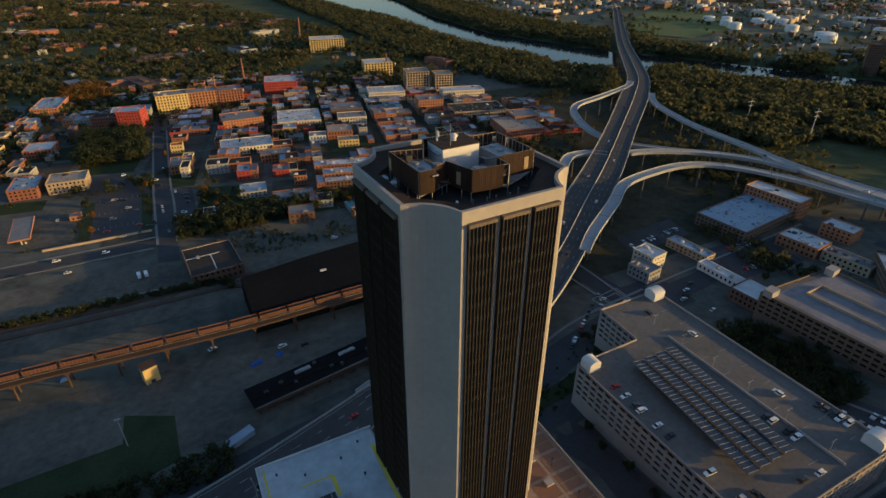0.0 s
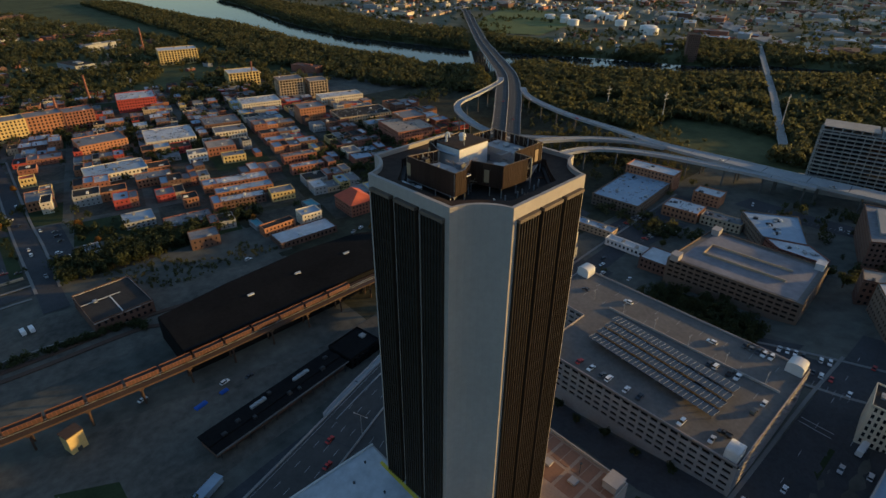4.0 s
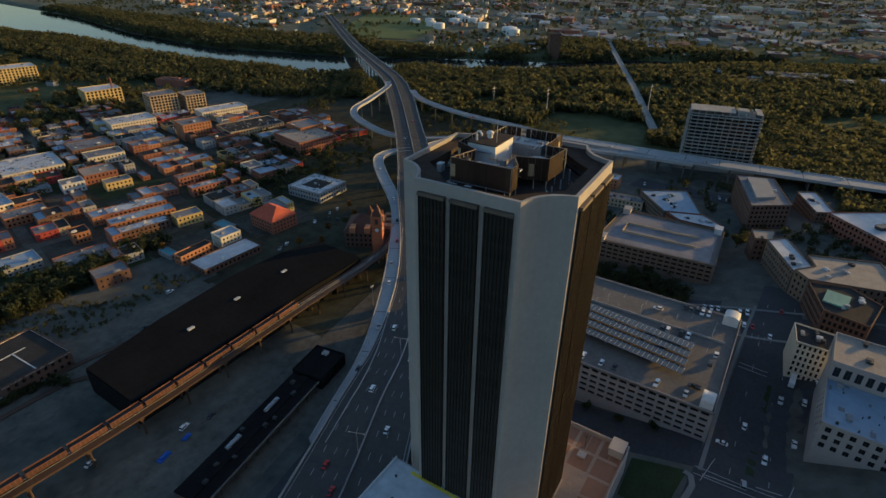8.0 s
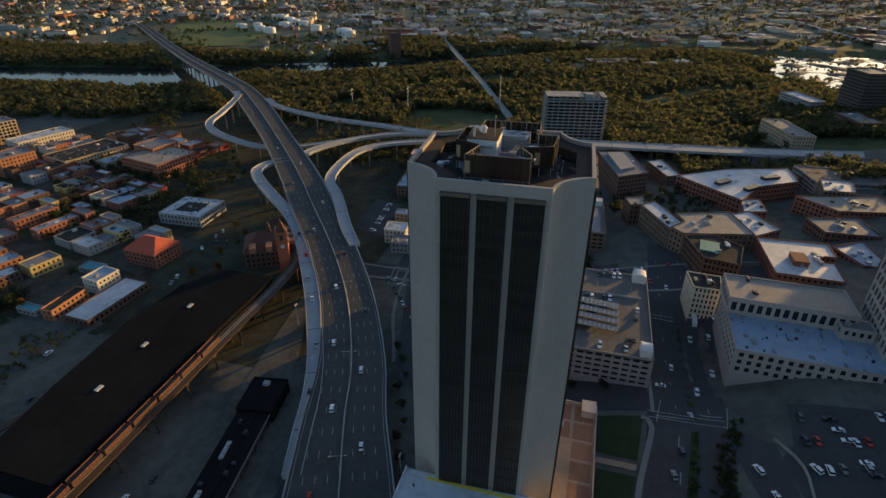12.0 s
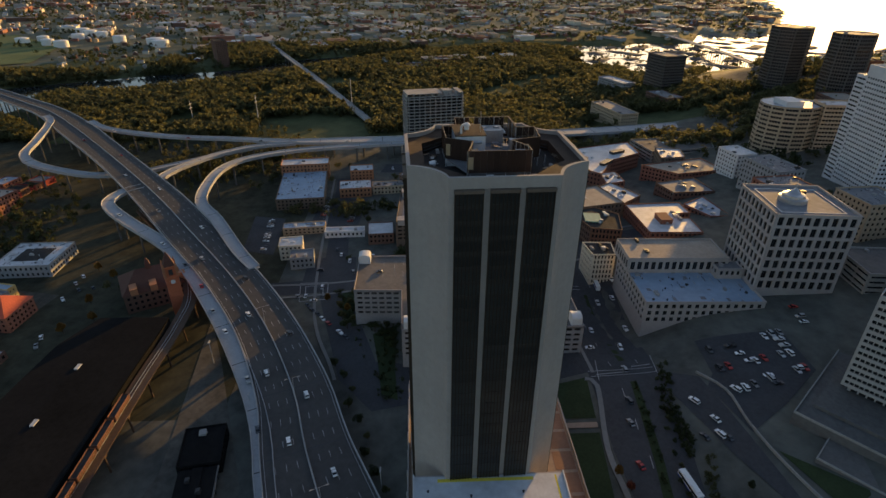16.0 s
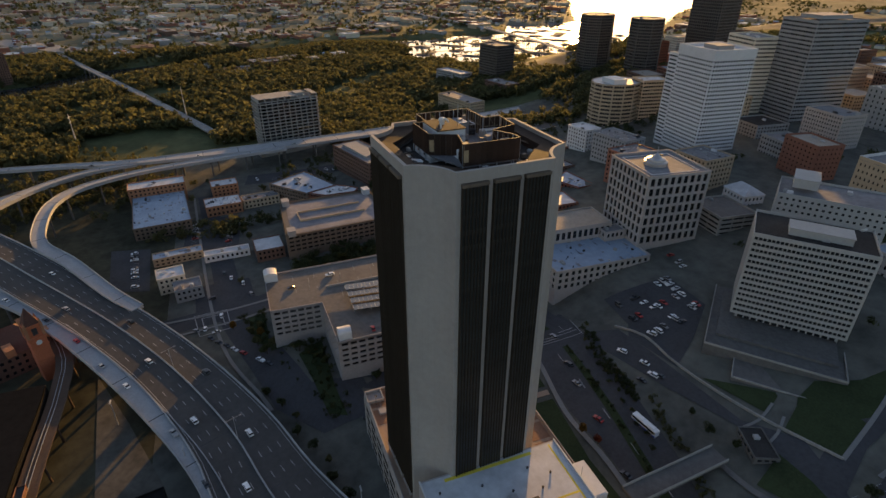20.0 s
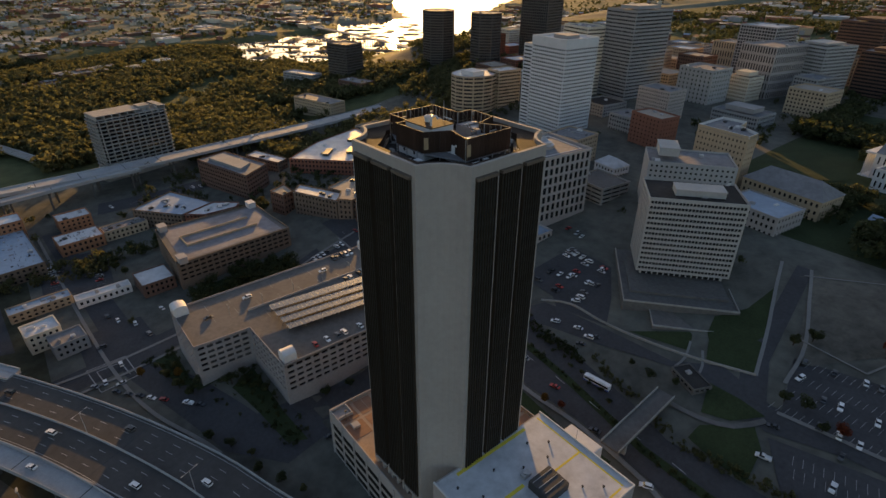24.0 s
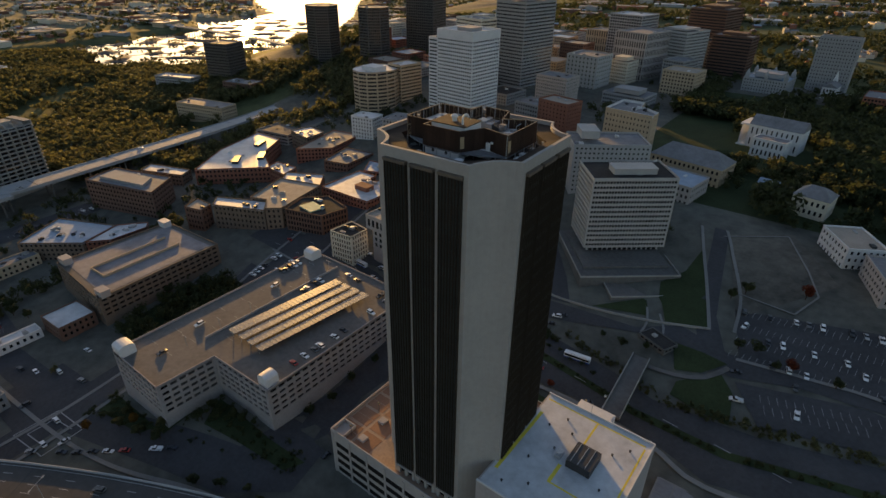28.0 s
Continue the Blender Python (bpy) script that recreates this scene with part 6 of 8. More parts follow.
tz = poly_block("brown stone office of trapezoid plan with a stepped roof", [(440, 80), (375, 61), (393, 36), (448, 53)], 6, -20, "darkbrick", "roofgrey", units=2)
part("attic", Mesh().prism([(20, 14), (-24, 2), (-14, -10), (24, 0)], 25.3, 27.4), "greywall", tz)
poly_block("low white-roofed block by the viaduct", [(449, 34), (411, 19), (417, 7), (457, 21)], -2, -20, "brownstone", "roofwhite", units=5)
poly_block("small brown corner block", [(340, 56), (325, 52), (329, 42), (346, 42)], 3, -18, "darkbrick", "rooftan", units=1)
poly_block("stone block with a white roof", [(321, 45), (285, 28), (296, 18), (331, 35)], 6, -18, "brownstone", "roofwhite", ww=0.4, units=4)
poly_block("stone block with a row of roof ribs", [(284.5, 27.5), (276, 20), (287, -25), (322, -15), (309, 22), (296, 17.5)], 7.5, -17, "brownstone", "rooftan", ww=0.4, units=5)
poly_block("white-roofed hall behind the stone block", [(322, -14), (290, -26), (306, -45), (334, -30)], 5, -12, "brownstone", "roofwhite", units=5)
ow = poly_block("old dark brick corner house with white window frames", [(272, 20), (244, 12), (240, -8), (266, -14), (278, 0)], 8, -12, "darkbrick", "roofdark", bay=2.4, ww=0.6, wh=0.62, units=4)
part("copper_roof", Mesh().prism([(-8, 0), (6, -2), (8, 9), (-6, 11)], 19.4, 20.2), "roofteal", ow, "green copper roof")
poly_block("cream corner house with tall shuttered windows", [(222, 24), (205, 22), (205, 8), (221, 6)], 9, -12, "cream", "roofdark", bay=2.2, fl=3.4, ww=0.5, wh=0.66, units=4)
wr_ = poly_block("brick block with a rough white roof", [(287, -26), (240, -27), (239, -63), (262, -64), (262, -56), (270, -56), (270, -68), (289, -68)], 6, -9, "brick", "roofwhite", units=14)
part("roof_house", Mesh().cbox(-6, 10, 14.3, 12, 8, 3.2).cbox(-6, 10, 17.5, 12.4, 8.4, 0.3), "brick", wr_)
poly_block("brick block with a patched pale roof", [(286, -70), (264, -80), (264, -95), (300, -91)], 6, -6, "brick", "roofblue", units=6)
poly_block("low brick shop with a white roof", [(361, -30), (336, -28), (341, -45), (365, -44)], 3, -14, "brick", "roofwhite", units=8)
poly_block("grey block with a white-edged roof", [(412, -97), (382, -91), (384, -114), (408, -119)], 9, -10, "brownstone", "roofwhite", units=8)
poly_block("long low parking deck with cars on it", [(462, -92), (421, -99), (432, -166), (470, -178)], 2, -18, "oldconc", "parkdeck", 3.4, 8, 0.9, 0.4, units=3)
poly_block("dark brick block with a tan gravel roof", [(372, -70), (349, -93), (358, -137), (389, -131)], 6, -8, "brick", "rooftan", units=8)
poly_block("brick block by the old exchange", [(330, -66), (308, -72), (310, -106), (340, -102)], 6, -6, "darkbrick", "roofgrey", units=6)
poly_block("long low works with a patched white roof", [(395, 145), (415, 112), (372, 92), (362, 118)], -8, -22, "brownstone", "roofblue", units=14)
poly_block("wedge of low brick shops with a pale roof", [(372, 91), (359, 75), (352, 80), (352, 104), (362, 116)], -8, -22, "brick", "roofwhite", units=9)
block("white block above the slip", 350, -140, 24, 18, 10, 12, "white", "roofwhite", 3)
block("grey block above the slip", 300, -140, 36, 24, 10, 14, "greywall", "roofgrey", 4)
block("brick block below the towers", 250, -120, 34, 30, 6, 15, "brick", "roofgrey", 5)
block("tan block below the towers", 216, -150, 28, 28, 4, 20, "tan", "roofgrey", 4)
block("riverside office with a curved front", 600, -120, 70, 24, 14, 14, "tan", "roofgrey", 3)
block("low hall by the canal", 560, -40, 40, 20, 12, 8, "greywall", "roofgrey", 2)
block("dark brick block beside the canal", 640, -200, 46, 26, 14, 12, "darkbrick", "roofgrey", 3)
block("long dark hall by the canal", 600, 20, 30, 60, 12, 9, "darkbrick", "roofgrey", 2)

# ---- the old market quarter below the hill ----
block("long orange-red brick apartment block", 79, 676, 45, 34, 0, 13, "orange", "roofgrey", 3)
block("cream warehouse with a white sawtooth roof", 143, 660, 50, 50, -12, 9, "cream", "roofwhite", 6)
block("row of low shops with grey roofs", 69, 588, 52, 32, -6, 8, "cream", "roofblue", 6)
block("low brick shop row", 90, 545, 30, 18, -10, 8, "orange", "roofgrey", 4)
block("low grey shop with a pale roof", 53, 465, 22, 20, -8, 6, "greywall", "roofblue", 3)
block("brick shop row with a grey roof", 81, 435, 34, 20, -8, 6, "brick", "roofgrey", 5)
block("small orange brick house", 96, 472, 12, 14, -12, 9, "orange", "roofdark", 1)
block("white three-storey corner house", 143, 579, 18, 16, -14, 9, "white", "roofgrey", 2)
block("red brick block with a brown roof", 171, 589, 28, 26, -14, 9, "brick", "rooftan", 3)
block("cream two-storey block with flat roof", 201, 634, 34, 24, -14, 9, "cream", "roofgrey", 3)
block("dark brick warehouse with grey roof", 205, 668, 40, 34, -12, 11, "darkbrick", "roofgrey", 4)
block("cream warehouse with a pale roof", 283, 727, 50, 34, -14, 11, "cream", "roofwhite", 5)
block("orange brick five-storey block", 305, 633, 32, 28, -14, 18, "orange", "roofgrey", 3)
block("tan mill with tall windows", 345, 758, 34, 30, -14, 26, "tan", "roofgrey", 3, bay=4.5, ww=0.7, wh=0.7)
block("tan brick wing of the mill", 380, 742, 26, 28, -14, 22, "tan", "roofgrey", 2, bay=4.5, ww=0.7, wh=0.7)
block("low cream warehouse behind the mill", 385, 690, 60, 26, -14, 9, "cream", "roofwhite", 4)
block("long tan warehouse with dark roof", 351, 590, 66, 40, -14, 11, "tan", "roofdark", 5)
block("big brick warehouse with lit gable", 350, 498, 46, 52, -12, 15, "brick", "rooftan", 4)
block("orange brick wing with white band", 372, 520, 30, 30, -12, 18, "orange", "roofgrey", 3)
yw = block("low warehouse with a pale roof round a dark court", 261, 392, 34, 37, 2, 9, "greywall", "roofwhite", 7)
yt = max(v.co.z for c in yw.children if c.name.split(".")[0] == "roof" for v in c.data.vertices)
# flat dark patch laid on the roof where the court is
part("roof_court", Mesh().box(-9, -10, yt - 0.2, 9, 10, yt + 0.06), "roofdark", yw, "flat dark patch marking the court")
for tx, ty, tw, td in ((118, 396, 6.5, 15), (168, 400, 9, 16)):
    block("small shed with a teal metal roof", tx, ty, tw, td, -2, 4, "greywall", "tealroof", 0)
building("old brick hall with a red tiled hip roof", 194, 373, 23, 27, -4, 10, "brick", "roofred", hip=True, units=0, roof_label="red tiled hip roof")
block("low market hall with a white roof", 137.5, 358, 45, 18.6, -3, 5, "darkbrick", "roofwhite", 3)
building("orange painted wall block beside the market", 127, 379, 26, 8, 2, 7.5, "orange", "roofdark", units=0)
block("pale block behind the market", 153, 377, 16, 13, -6, 10, "cream", "roofblue", 2)
block("grey shop row with white roofs", 146, 487, 48, 16, -14, 7, "brick", "roofwhite", 5)
block("orange brick row of low shops", 140, 465, 48, 14, -14, 7, "orange", "roofblue", 5)
block("dark shop row with pale roof", 130, 446, 36, 12, -14, 7, "darkbrick", "roofwhite", 4)
block("yellow brick two-storey shop house", 160, 435, 20, 14, -14, 8, "yellowbrick", "roofgrey", 2)
block("terrace of narrow shops", 218, 508, 34, 11, -12, 8, "brick", "roofgrey", 4)
block("terrace with a pale roof", 209, 476, 32, 10, -12, 8, "brick", "roofblue", 4)
block("small yellow brick corner shop", 169, 552, 22, 14, -14, 8, "yellowbrick", "roofgrey", 2)
block("red modern apartment block with grey roof", 163, 843, 46, 44, -12, 15, "redpaint", "roofwhite", 4)
block("long yellow brick factory", 12, 790, 38, 26, 1, 22, "yellowbrick", "roofgrey", 3, bay=4, ww=0.5, wh=0.6)
block("orange brick factory centre", 49.5, 790.5, 36.6, 26, 1, 22, "orange", "roofgrey", 3, bay=4, ww=0.5, wh=0.6)
block("brown brick factory wing", 83.6, 790, 31, 26, 1, 21, "brick", "roofgrey", 3, bay=4, ww=0.5, wh=0.6)
block("yellow brick factory with tall windows", 320, 1130, 66, 40, -12, 24, "yellowbrick", "roofwhite", 3, bay=5, ww=0.6, wh=0.7)
block("yellow brick works with big windows", 330, 880, 46, 36, -12, 20, "yellowbrick", "roofwhite", 3, bay=5, ww=0.6, wh=0.7)
block("bright red painted corner block", -35, 733, 26, 26, -16, 21, "redpaint", "roofblue", 3)
block("low brick wing beside the red block", -63, 752, 30, 18, -16, 12, "brick", "roofdark", 2)
block("grey shed with a pale bluish roof", -36, 775, 44, 30, -6, 11, "greywall", "roofblue", 4)
block("small yellow painted house", 3, 612, 12, 10, -8, 9, "yellowbrick", "roofred", 0)
gym = block("dark brick gym with a white-edged roof", 5, 349, 32, 38, 4, 9, "darkbrick", "roofdark", 2)
gt = max(v.co.z for v in gym.children[0].data.vertices)
for ex0, ey0, ex1, ey1 in ((-16, -19, 16, -18.5), (-16, 18.5, 16, 19), (-16, -18.5, -15.5, 18.5), (15.5, -18.5, 16, 18.5), (-0.3, -18.5, 0.3, 4), (-15.5, 4, 6, 4.6)):
    part("roof_edge", Mesh().box(ex0, ey0, gt - 0.7, ex1, ey1, gt + 0.15), "white", gym)
block("black-roofed depot at the end of the platform", 88, 219.5, 21, 17, 9.5, 7, "shed", "shed", 2)

# clock tower station with red tiled roof
st = building("ornate dark brick station with a steep roof", 218, 294, 28, 34, 30, 12, "darkbrick", "roofbrown", hip=True, units=0, category="station", name="station", roof_label="steep brown tiled roof")
for dx in (-9, 0, 9):
    part("dormer", Mesh().prism([(dx - 2, -18.5), (dx + 2, -18.5), (dx + 2, -11), (dx - 2, -11)], 12, 16.5).prism([(dx - 2.3, -18.8), (dx + 2.3, -18.8), (dx + 2.3, -10), (dx - 2.3, -10)], 16.5, 16.9), "orange", st)
    part("dormer", Mesh().box(-15.5, dx * 1.2 - 2, 12, -8, dx * 1.2 + 2, 16).tube((-15.6, dx * 1.2, 14), (-15.4, dx * 1.2, 14), 1.1, k=10), "orange", st)
part("ridge_turret", Mesh().cbox(0, 0, 19, 3, 3, 4).tube((0, 0, 23), (0, 0, 28), 2.2, 0.1, 4), "roofbrown", st)
stw = thing("clock_tower", "orange brick clock tower with a pointed roof", "clock tower", pose(200, 272, gz(200, 272), 0, 0, 30))
part("shaft", Mesh().cbox(0, 0, -4, 7, 7, 29).cbox(0, 0, 12, 7.4, 7.4, 0.6).cbox(0, 0, 20, 7.4, 7.4, 0.6), "stationbrick", stw)
part("belfry", Mesh().cbox(0, 0, 25, 8, 8, 0.8).cbox(0, 0, 25.8, 6.4, 6.4, 6).cbox(0, 0, 31.8, 7.4, 7.4, 0.7), "stationbrick", stw)
for px, py in ((-3.3, -3.3), (3.3, -3.3), (3.3, 3.3), (-3.3, 3.3)):
    part("pinnacle", Mesh().cbox(px, py, 25.8, 1.2, 1.2, 6.5).tube((px, py, 32.3), (px, py, 35.5), 0.9, 0.05, 4), "orange", stw)
    part("louvre", Mesh().cbox(px * 0.985, 0, 27, 0.4, 2.2, 3.6) if px * py > 0 else Mesh().cbox(0, py * 0.985, 27, 2.2, 0.4, 3.6), "darkmetal", stw)
part("clock_face", Mesh().tube((0, -3.5, 22.6), (0, -3.75, 22.6), 1.3, k=16), "white", stw)
part("clock_face", Mesh().tube((-3.5, 0, 22.6), (-3.75, 0, 22.6), 1.3, k=16), "white", stw)
part("roof", Mesh().tube((0, 0, 32.5), (0, 0, 41), 4.6, 0.15, 4), "roofbrown", stw)

# chimney stacks
for x, y, h in ((345, 875, 34), (120, 900, 40), (70, 830, 30), (300, 1260, 50)):
    ch = thing("chimney_stack", "tall brick factory chimney", "chimney", pose(x, y, gz(x, y)), "chimneys")
    part("flue", Mesh().lathe([(1.8, -1), (1.1, h - 1), (1.4, h - 0.8), (1.4, h), (0.9, h)], 12), "brick", ch)

# the rest of the quarter: blocks of small houses along its streets
taken = [(o.matrix_basis.translation.x, o.matrix_basis.translation.y) for o in bpy.data.objects if o.parent is None and o.name.split(".")[0] in ("building", "station", "high_rise")]
taken += [(x, y) for x in range(-30, 40, 12) for y in range(390, 500, 12)]
taken += [(x, y) for x in range(-142, -20, 12) for y in range(425, 580, 12)]
taken += [(x, y) for x in range(-85, -22, 12) for y in range(605, 700, 12)]
taken += [(-19, y) for y in range(380, 760, 9)]
r = random.Random(11)
WALLS = ["brick", "orange", "brick", "tan", "cream", "darkbrick", "greywall", "greywall", "orange", "tan", "brick", "yellowbrick", "brick", "redpaint", "darkbrick"]
ROOFS = ["roofgrey", "roofblue", "roofgrey", "roofwhite", "roofgrey", "roofdark", "roofblue", "roofdark", "roofdark", "roofgrey"]
WORDS = {"brick": "red brick", "orange": "orange brick", "tan": "tan masonry", "cream": "cream stucco", "darkbrick": "dark brick", "white": "white painted", "greywall": "grey rendered", "yellowbrick": "yellow brick", "redpaint": "red painted"}
RW = {"roofgrey": "grey roof", "roofblue": "pale bluish roof", "roofdark": "dark roof", "roofwhite": "white roof", "rooftan": "tan roof"}
ca, sa = math.cos(radians(-12)), math.sin(radians(-12))
GRID = -12


def quarter(u, v):
    return 60 + u * ca - v * sa, 400 + u * sa + v * ca


count = 0
far_rows = Mesh()
RMATS = sorted(set(WALLS)) + sorted(set(ROOFS)) + ["glass"]


def far_house(cx0, cy0, w, d, h, wl, rf):
    """A house beyond the nearer rows, joined with its neighbours."""
    z = min(gz(cx0, cy0), gz(cx0 + 5, cy0))
    m0 = pose(cx0, cy0, z, 0, 0, GRID)
    wm_, gm_, rm_ = RMATS.index(wl), len(RMATS) - 1, RMATS.index(rf)
    fl = max(1, round(h / 3.7))
    for q, (L_, off) in enumerate(((w, d), (d, w), (w, d), (d, w))):
        m = m0 @ pose(0, 0, 0, 0, 0, 90 * q) @ pose(-L_ / 2, -off / 2, 0)
        glass_ = Mesh()
        n = len(far_rows.f)
        facade(far_rows, glass_, L_, 0, h - 0.6, fl, max(1, round(L_ / 3.7)), 0.3, 0.38, 0.34, m, 0.2, min(0.8, L_ / 8))
        for a, b in ((-5, 0), (h - 0.6, h)):
            far_rows.face([tuple(m @ Vector(p)) for p in ((0, 0, a), (L_, 0, a), (L_, 0, b), (0, 0, b))])
        far_rows.face([tuple(m @ Vector(p)) for p in ((0, 0, h), (L_, 0, h), (L_ - 0.3, 0.3, h), (0.3, 0.3, h))])
        far_rows.mi[n:] = [wm_] * (len(far_rows.f) - n)
        for f in glass_.f:
            far_rows.face([glass_.v[i] for i in f], gm_)
    n = len(far_rows.v)
    far_rows.box(-w / 2 + 0.3, -d / 2 + 0.3, h - 0.7, w / 2 - 0.3, d / 2 - 0.3, h - 0.35, rm_)
    if w > 8:
        far_rows.cbox(w / 5, d / 6, h - 0.35, 2, 1.6, 1.2, rm_)
    far_rows.cbox(-w / 5, -d / 5, h - 0.35, 1.0, 1.0, 1.5, wm_)
    far_rows.v[n:] = [tuple(m0 @ Vector(p)) for p in far_rows.v[n:]]


for row in range(0, 14):
    for col in range(-5, 10):
        u0, v0 = col * 60.0 - 4, -8 + row * 52.0
        bx, by = quarter(u0 + 26, v0 + 20)
        if bx < (-75 if by < 580 else -230) or bx + 0.55 * by > 770 or by > 960 or (bx > 240 and by < 470) or by < 395 and bx < 60:
            continue
        if np.min(np.hypot(hw_line[:, 0] - bx, hw_line[:, 1] - by)) < 60:
            continue
        pv = [quarter(u0 + a_, v0 + b_) for a_, b_ in ((-1, -2), (51, -2), (51, 42), (-1, 42))]
        drape("city_block", pv, "yard" if (row + col) % 4 else "grass", "paved block ground in the old quarter", "ground", 0.15, 20)
        for side in (0, 1):
            u = u0
            base_h = r.uniform(4.5, 9)
            while u < u0 + 44:
                w = r.choice((6.5, 8, 9.5, 12, 15, 20))
                d = r.uniform(15.5, 19.2)
                cx0, cy0 = quarter(u + w / 2, v0 + (d / 2 if side == 0 else 40 - d / 2))
                gap = r.random() < (0.45 if bx < -40 else 0.22 if bx < 20 or by > 760 else 0.07)
                near_other = any((cx0 - a) ** 2 + (cy0 - b) ** 2 < (17.5 + w / 2) ** 2 for a, b in taken)
                if not gap and not near_other and count < 560 and w + u < u0 + 53:
                    wl, rf = r.choice(WALLS), r.choice(ROOFS)
                    if count >= 170:
                        far_house(cx0, cy0, w - 0.05, d, base_h + r.uniform(-1, 2.2), wl, rf)
                        count += 1
                        u += w
                        continue
                    block("%s row house with a %s" % (WORDS[wl], RW[rf]), cx0, cy0, w - 0.05, d, GRID, base_h + r.uniform(-1, 2.2), wl, rf, 1 if w > 9 else 0, group="old quarter row houses", cornice=False, bay=3.7, ww=0.3, wh=0.38, sill=0.34, depth=0.2)
                    count += 1
                u += w

single("far_row_houses", far_rows, RMATS, "brick and stucco row houses deeper in the old quarter", "houses", kind="stuff")

# storage tanks across the river
for x, y, rad, h in ((1364, 1081, 15, 12), (1395, 1050, 13, 12), (1330, 1001, 14, 14), (1310, 960, 16, 14), (1539, 1030, 17, 13), (1500, 990, 16, 13), (1480, 950, 16, 12), (1440, 990, 15, 12), (1395, 866, 15, 14), (1350, 760, 20, 15), (1320, 735, 18, 15)):
    tk = thing("storage_tank", "white cylindrical fuel storage tank", "tank", pose(x, y, gz(x, y)), "storage tanks")
    part("shell", Mesh().lathe([(rad, -2), (rad, h), (rad * 0.6, h + 1.2), (0.3, h + 2)], 24), "tank", tk)
    part("stair_rail", Mesh().tube((rad + 0.4, 0, 0), (0, rad + 0.4, h), 0.3), "metal", tk)
building("dark tower block across the river", 1085, 520, 36, 22, 30, 44, "darkbrick", "roofdark", units=2, category="high-rise", name="high_rise")


# far suburbs on the other bank and beyond the quarter: too many to count
def suburb(name, label, n, ok, spread, seed, mats=("brick", "tan", "cream", "white", "orange", "roofgrey", "roofwhite", "roofdark", "rooftan")):
    rs = np.random.RandomState(seed)
    ms = Mesh()
    done = 0
    xs, ys = rs.uniform(spread[0], spread[1], n * 4), rs.uniform(spread[2], spread[3], n * 4)
    gr = ground_z(xs, ys)
    rv = river_depth(xs, ys)
    for x, y, g, dd in zip(xs, ys, gr, rv):
        if done >= n or dd > -40 or not ok(x, y):
            continue
        big = rs.rand() < 0.16
        w, d, h = (rs.uniform(25, 80), rs.uniform(18, 45), rs.uniform(6, 13)) if big else (rs.uniform(9, 16), rs.uniform(8, 13), rs.uniform(5, 9))
        a = radians(rs.choice([18, 20, 108]) + rs.uniform(-3, 3))
        wall = rs.randint(0, 5)
        roof_ = 5 + rs.randint(0, 4)
        n0 = len(ms.v)
        if big or rs.rand() < 0.4:
            ms.box(-w / 2, -d / 2, -3, w / 2, d / 2, h, wall, False, False)
            ms.face([(-w / 2, -d / 2, h), (w / 2, -d / 2, h), (w / 2, d / 2, h), (-w / 2, d / 2, h)], roof_)
            ms.box(-w / 5, -d / 5, h, w / 12, d / 12, h + 1.6, wall)
        else:
            ms.box(-w / 2, -d / 2, -3, w / 2, d / 2, h * 0.7, wall, False, False)
            A = [(-w / 2, -d / 2, h * 0.7), (w / 2, -d / 2, h * 0.7), (w / 2, d / 2, h * 0.7), (-w / 2, d / 2, h * 0.7), (-w / 2, 0, h), (w / 2, 0, h)]
            for q in ((0, 1, 5, 4), (2, 3, 4, 5)):
                ms.face([A[i] for i in q], roof_)
            ms.face([A[i] for i in (1, 2, 5)], wall)
            ms.face([A[i] for i in (3, 0, 4)], wall)
        c, s_ = math.cos(a), math.sin(a)
        ms.v[n0:] = [(x + p * c - q * s_, y + p * s_ + q * c, g + z) for p, q, z in ms.v[n0:]]
        done += 1
    single(name, ms, list(mats), label, "houses", kind="stuff")


# far houses keep to muted mid tones, flattened for haze
suburb("far_suburb", "scattered low houses and sheds across the river", 3600, lambda x, y: x > 1000 and x < 3400 and not (1020 < x < 1520 and 880 < y < 1360 and x - y < 420) and 0.35 * y < x - 500, (1000, 3400, -1600, 2600), 3, ("brick", "tan", "greywall", "darkbrick", "cream", "roofgrey", "roofblue", "roofgrey", "roofbrown"))
suburb("hillside_suburb", "low houses scattered among trees beyond the quarter", 420, lambda x, y: x < 560 and y > 900 and x + 0.25 * y < 720, (-700, 560, 900, 2700), 4, ("brick", "darkbrick", "greywall", "tan", "brick", "roofdark", "roofgrey", "roofdark", "roofbrown"))
suburb("downtown_fringe", "dense low blocks beyond the downtown towers", 900, lambda x, y: y < -560 and x < 800 and not (-70 < x < 300 and y > -760), (-400, 800, -2600, -560), 6, ("brick", "tan", "greywall", "darkbrick", "cream", "roofgrey", "roofblue", "roofgrey", "roofbrown"))


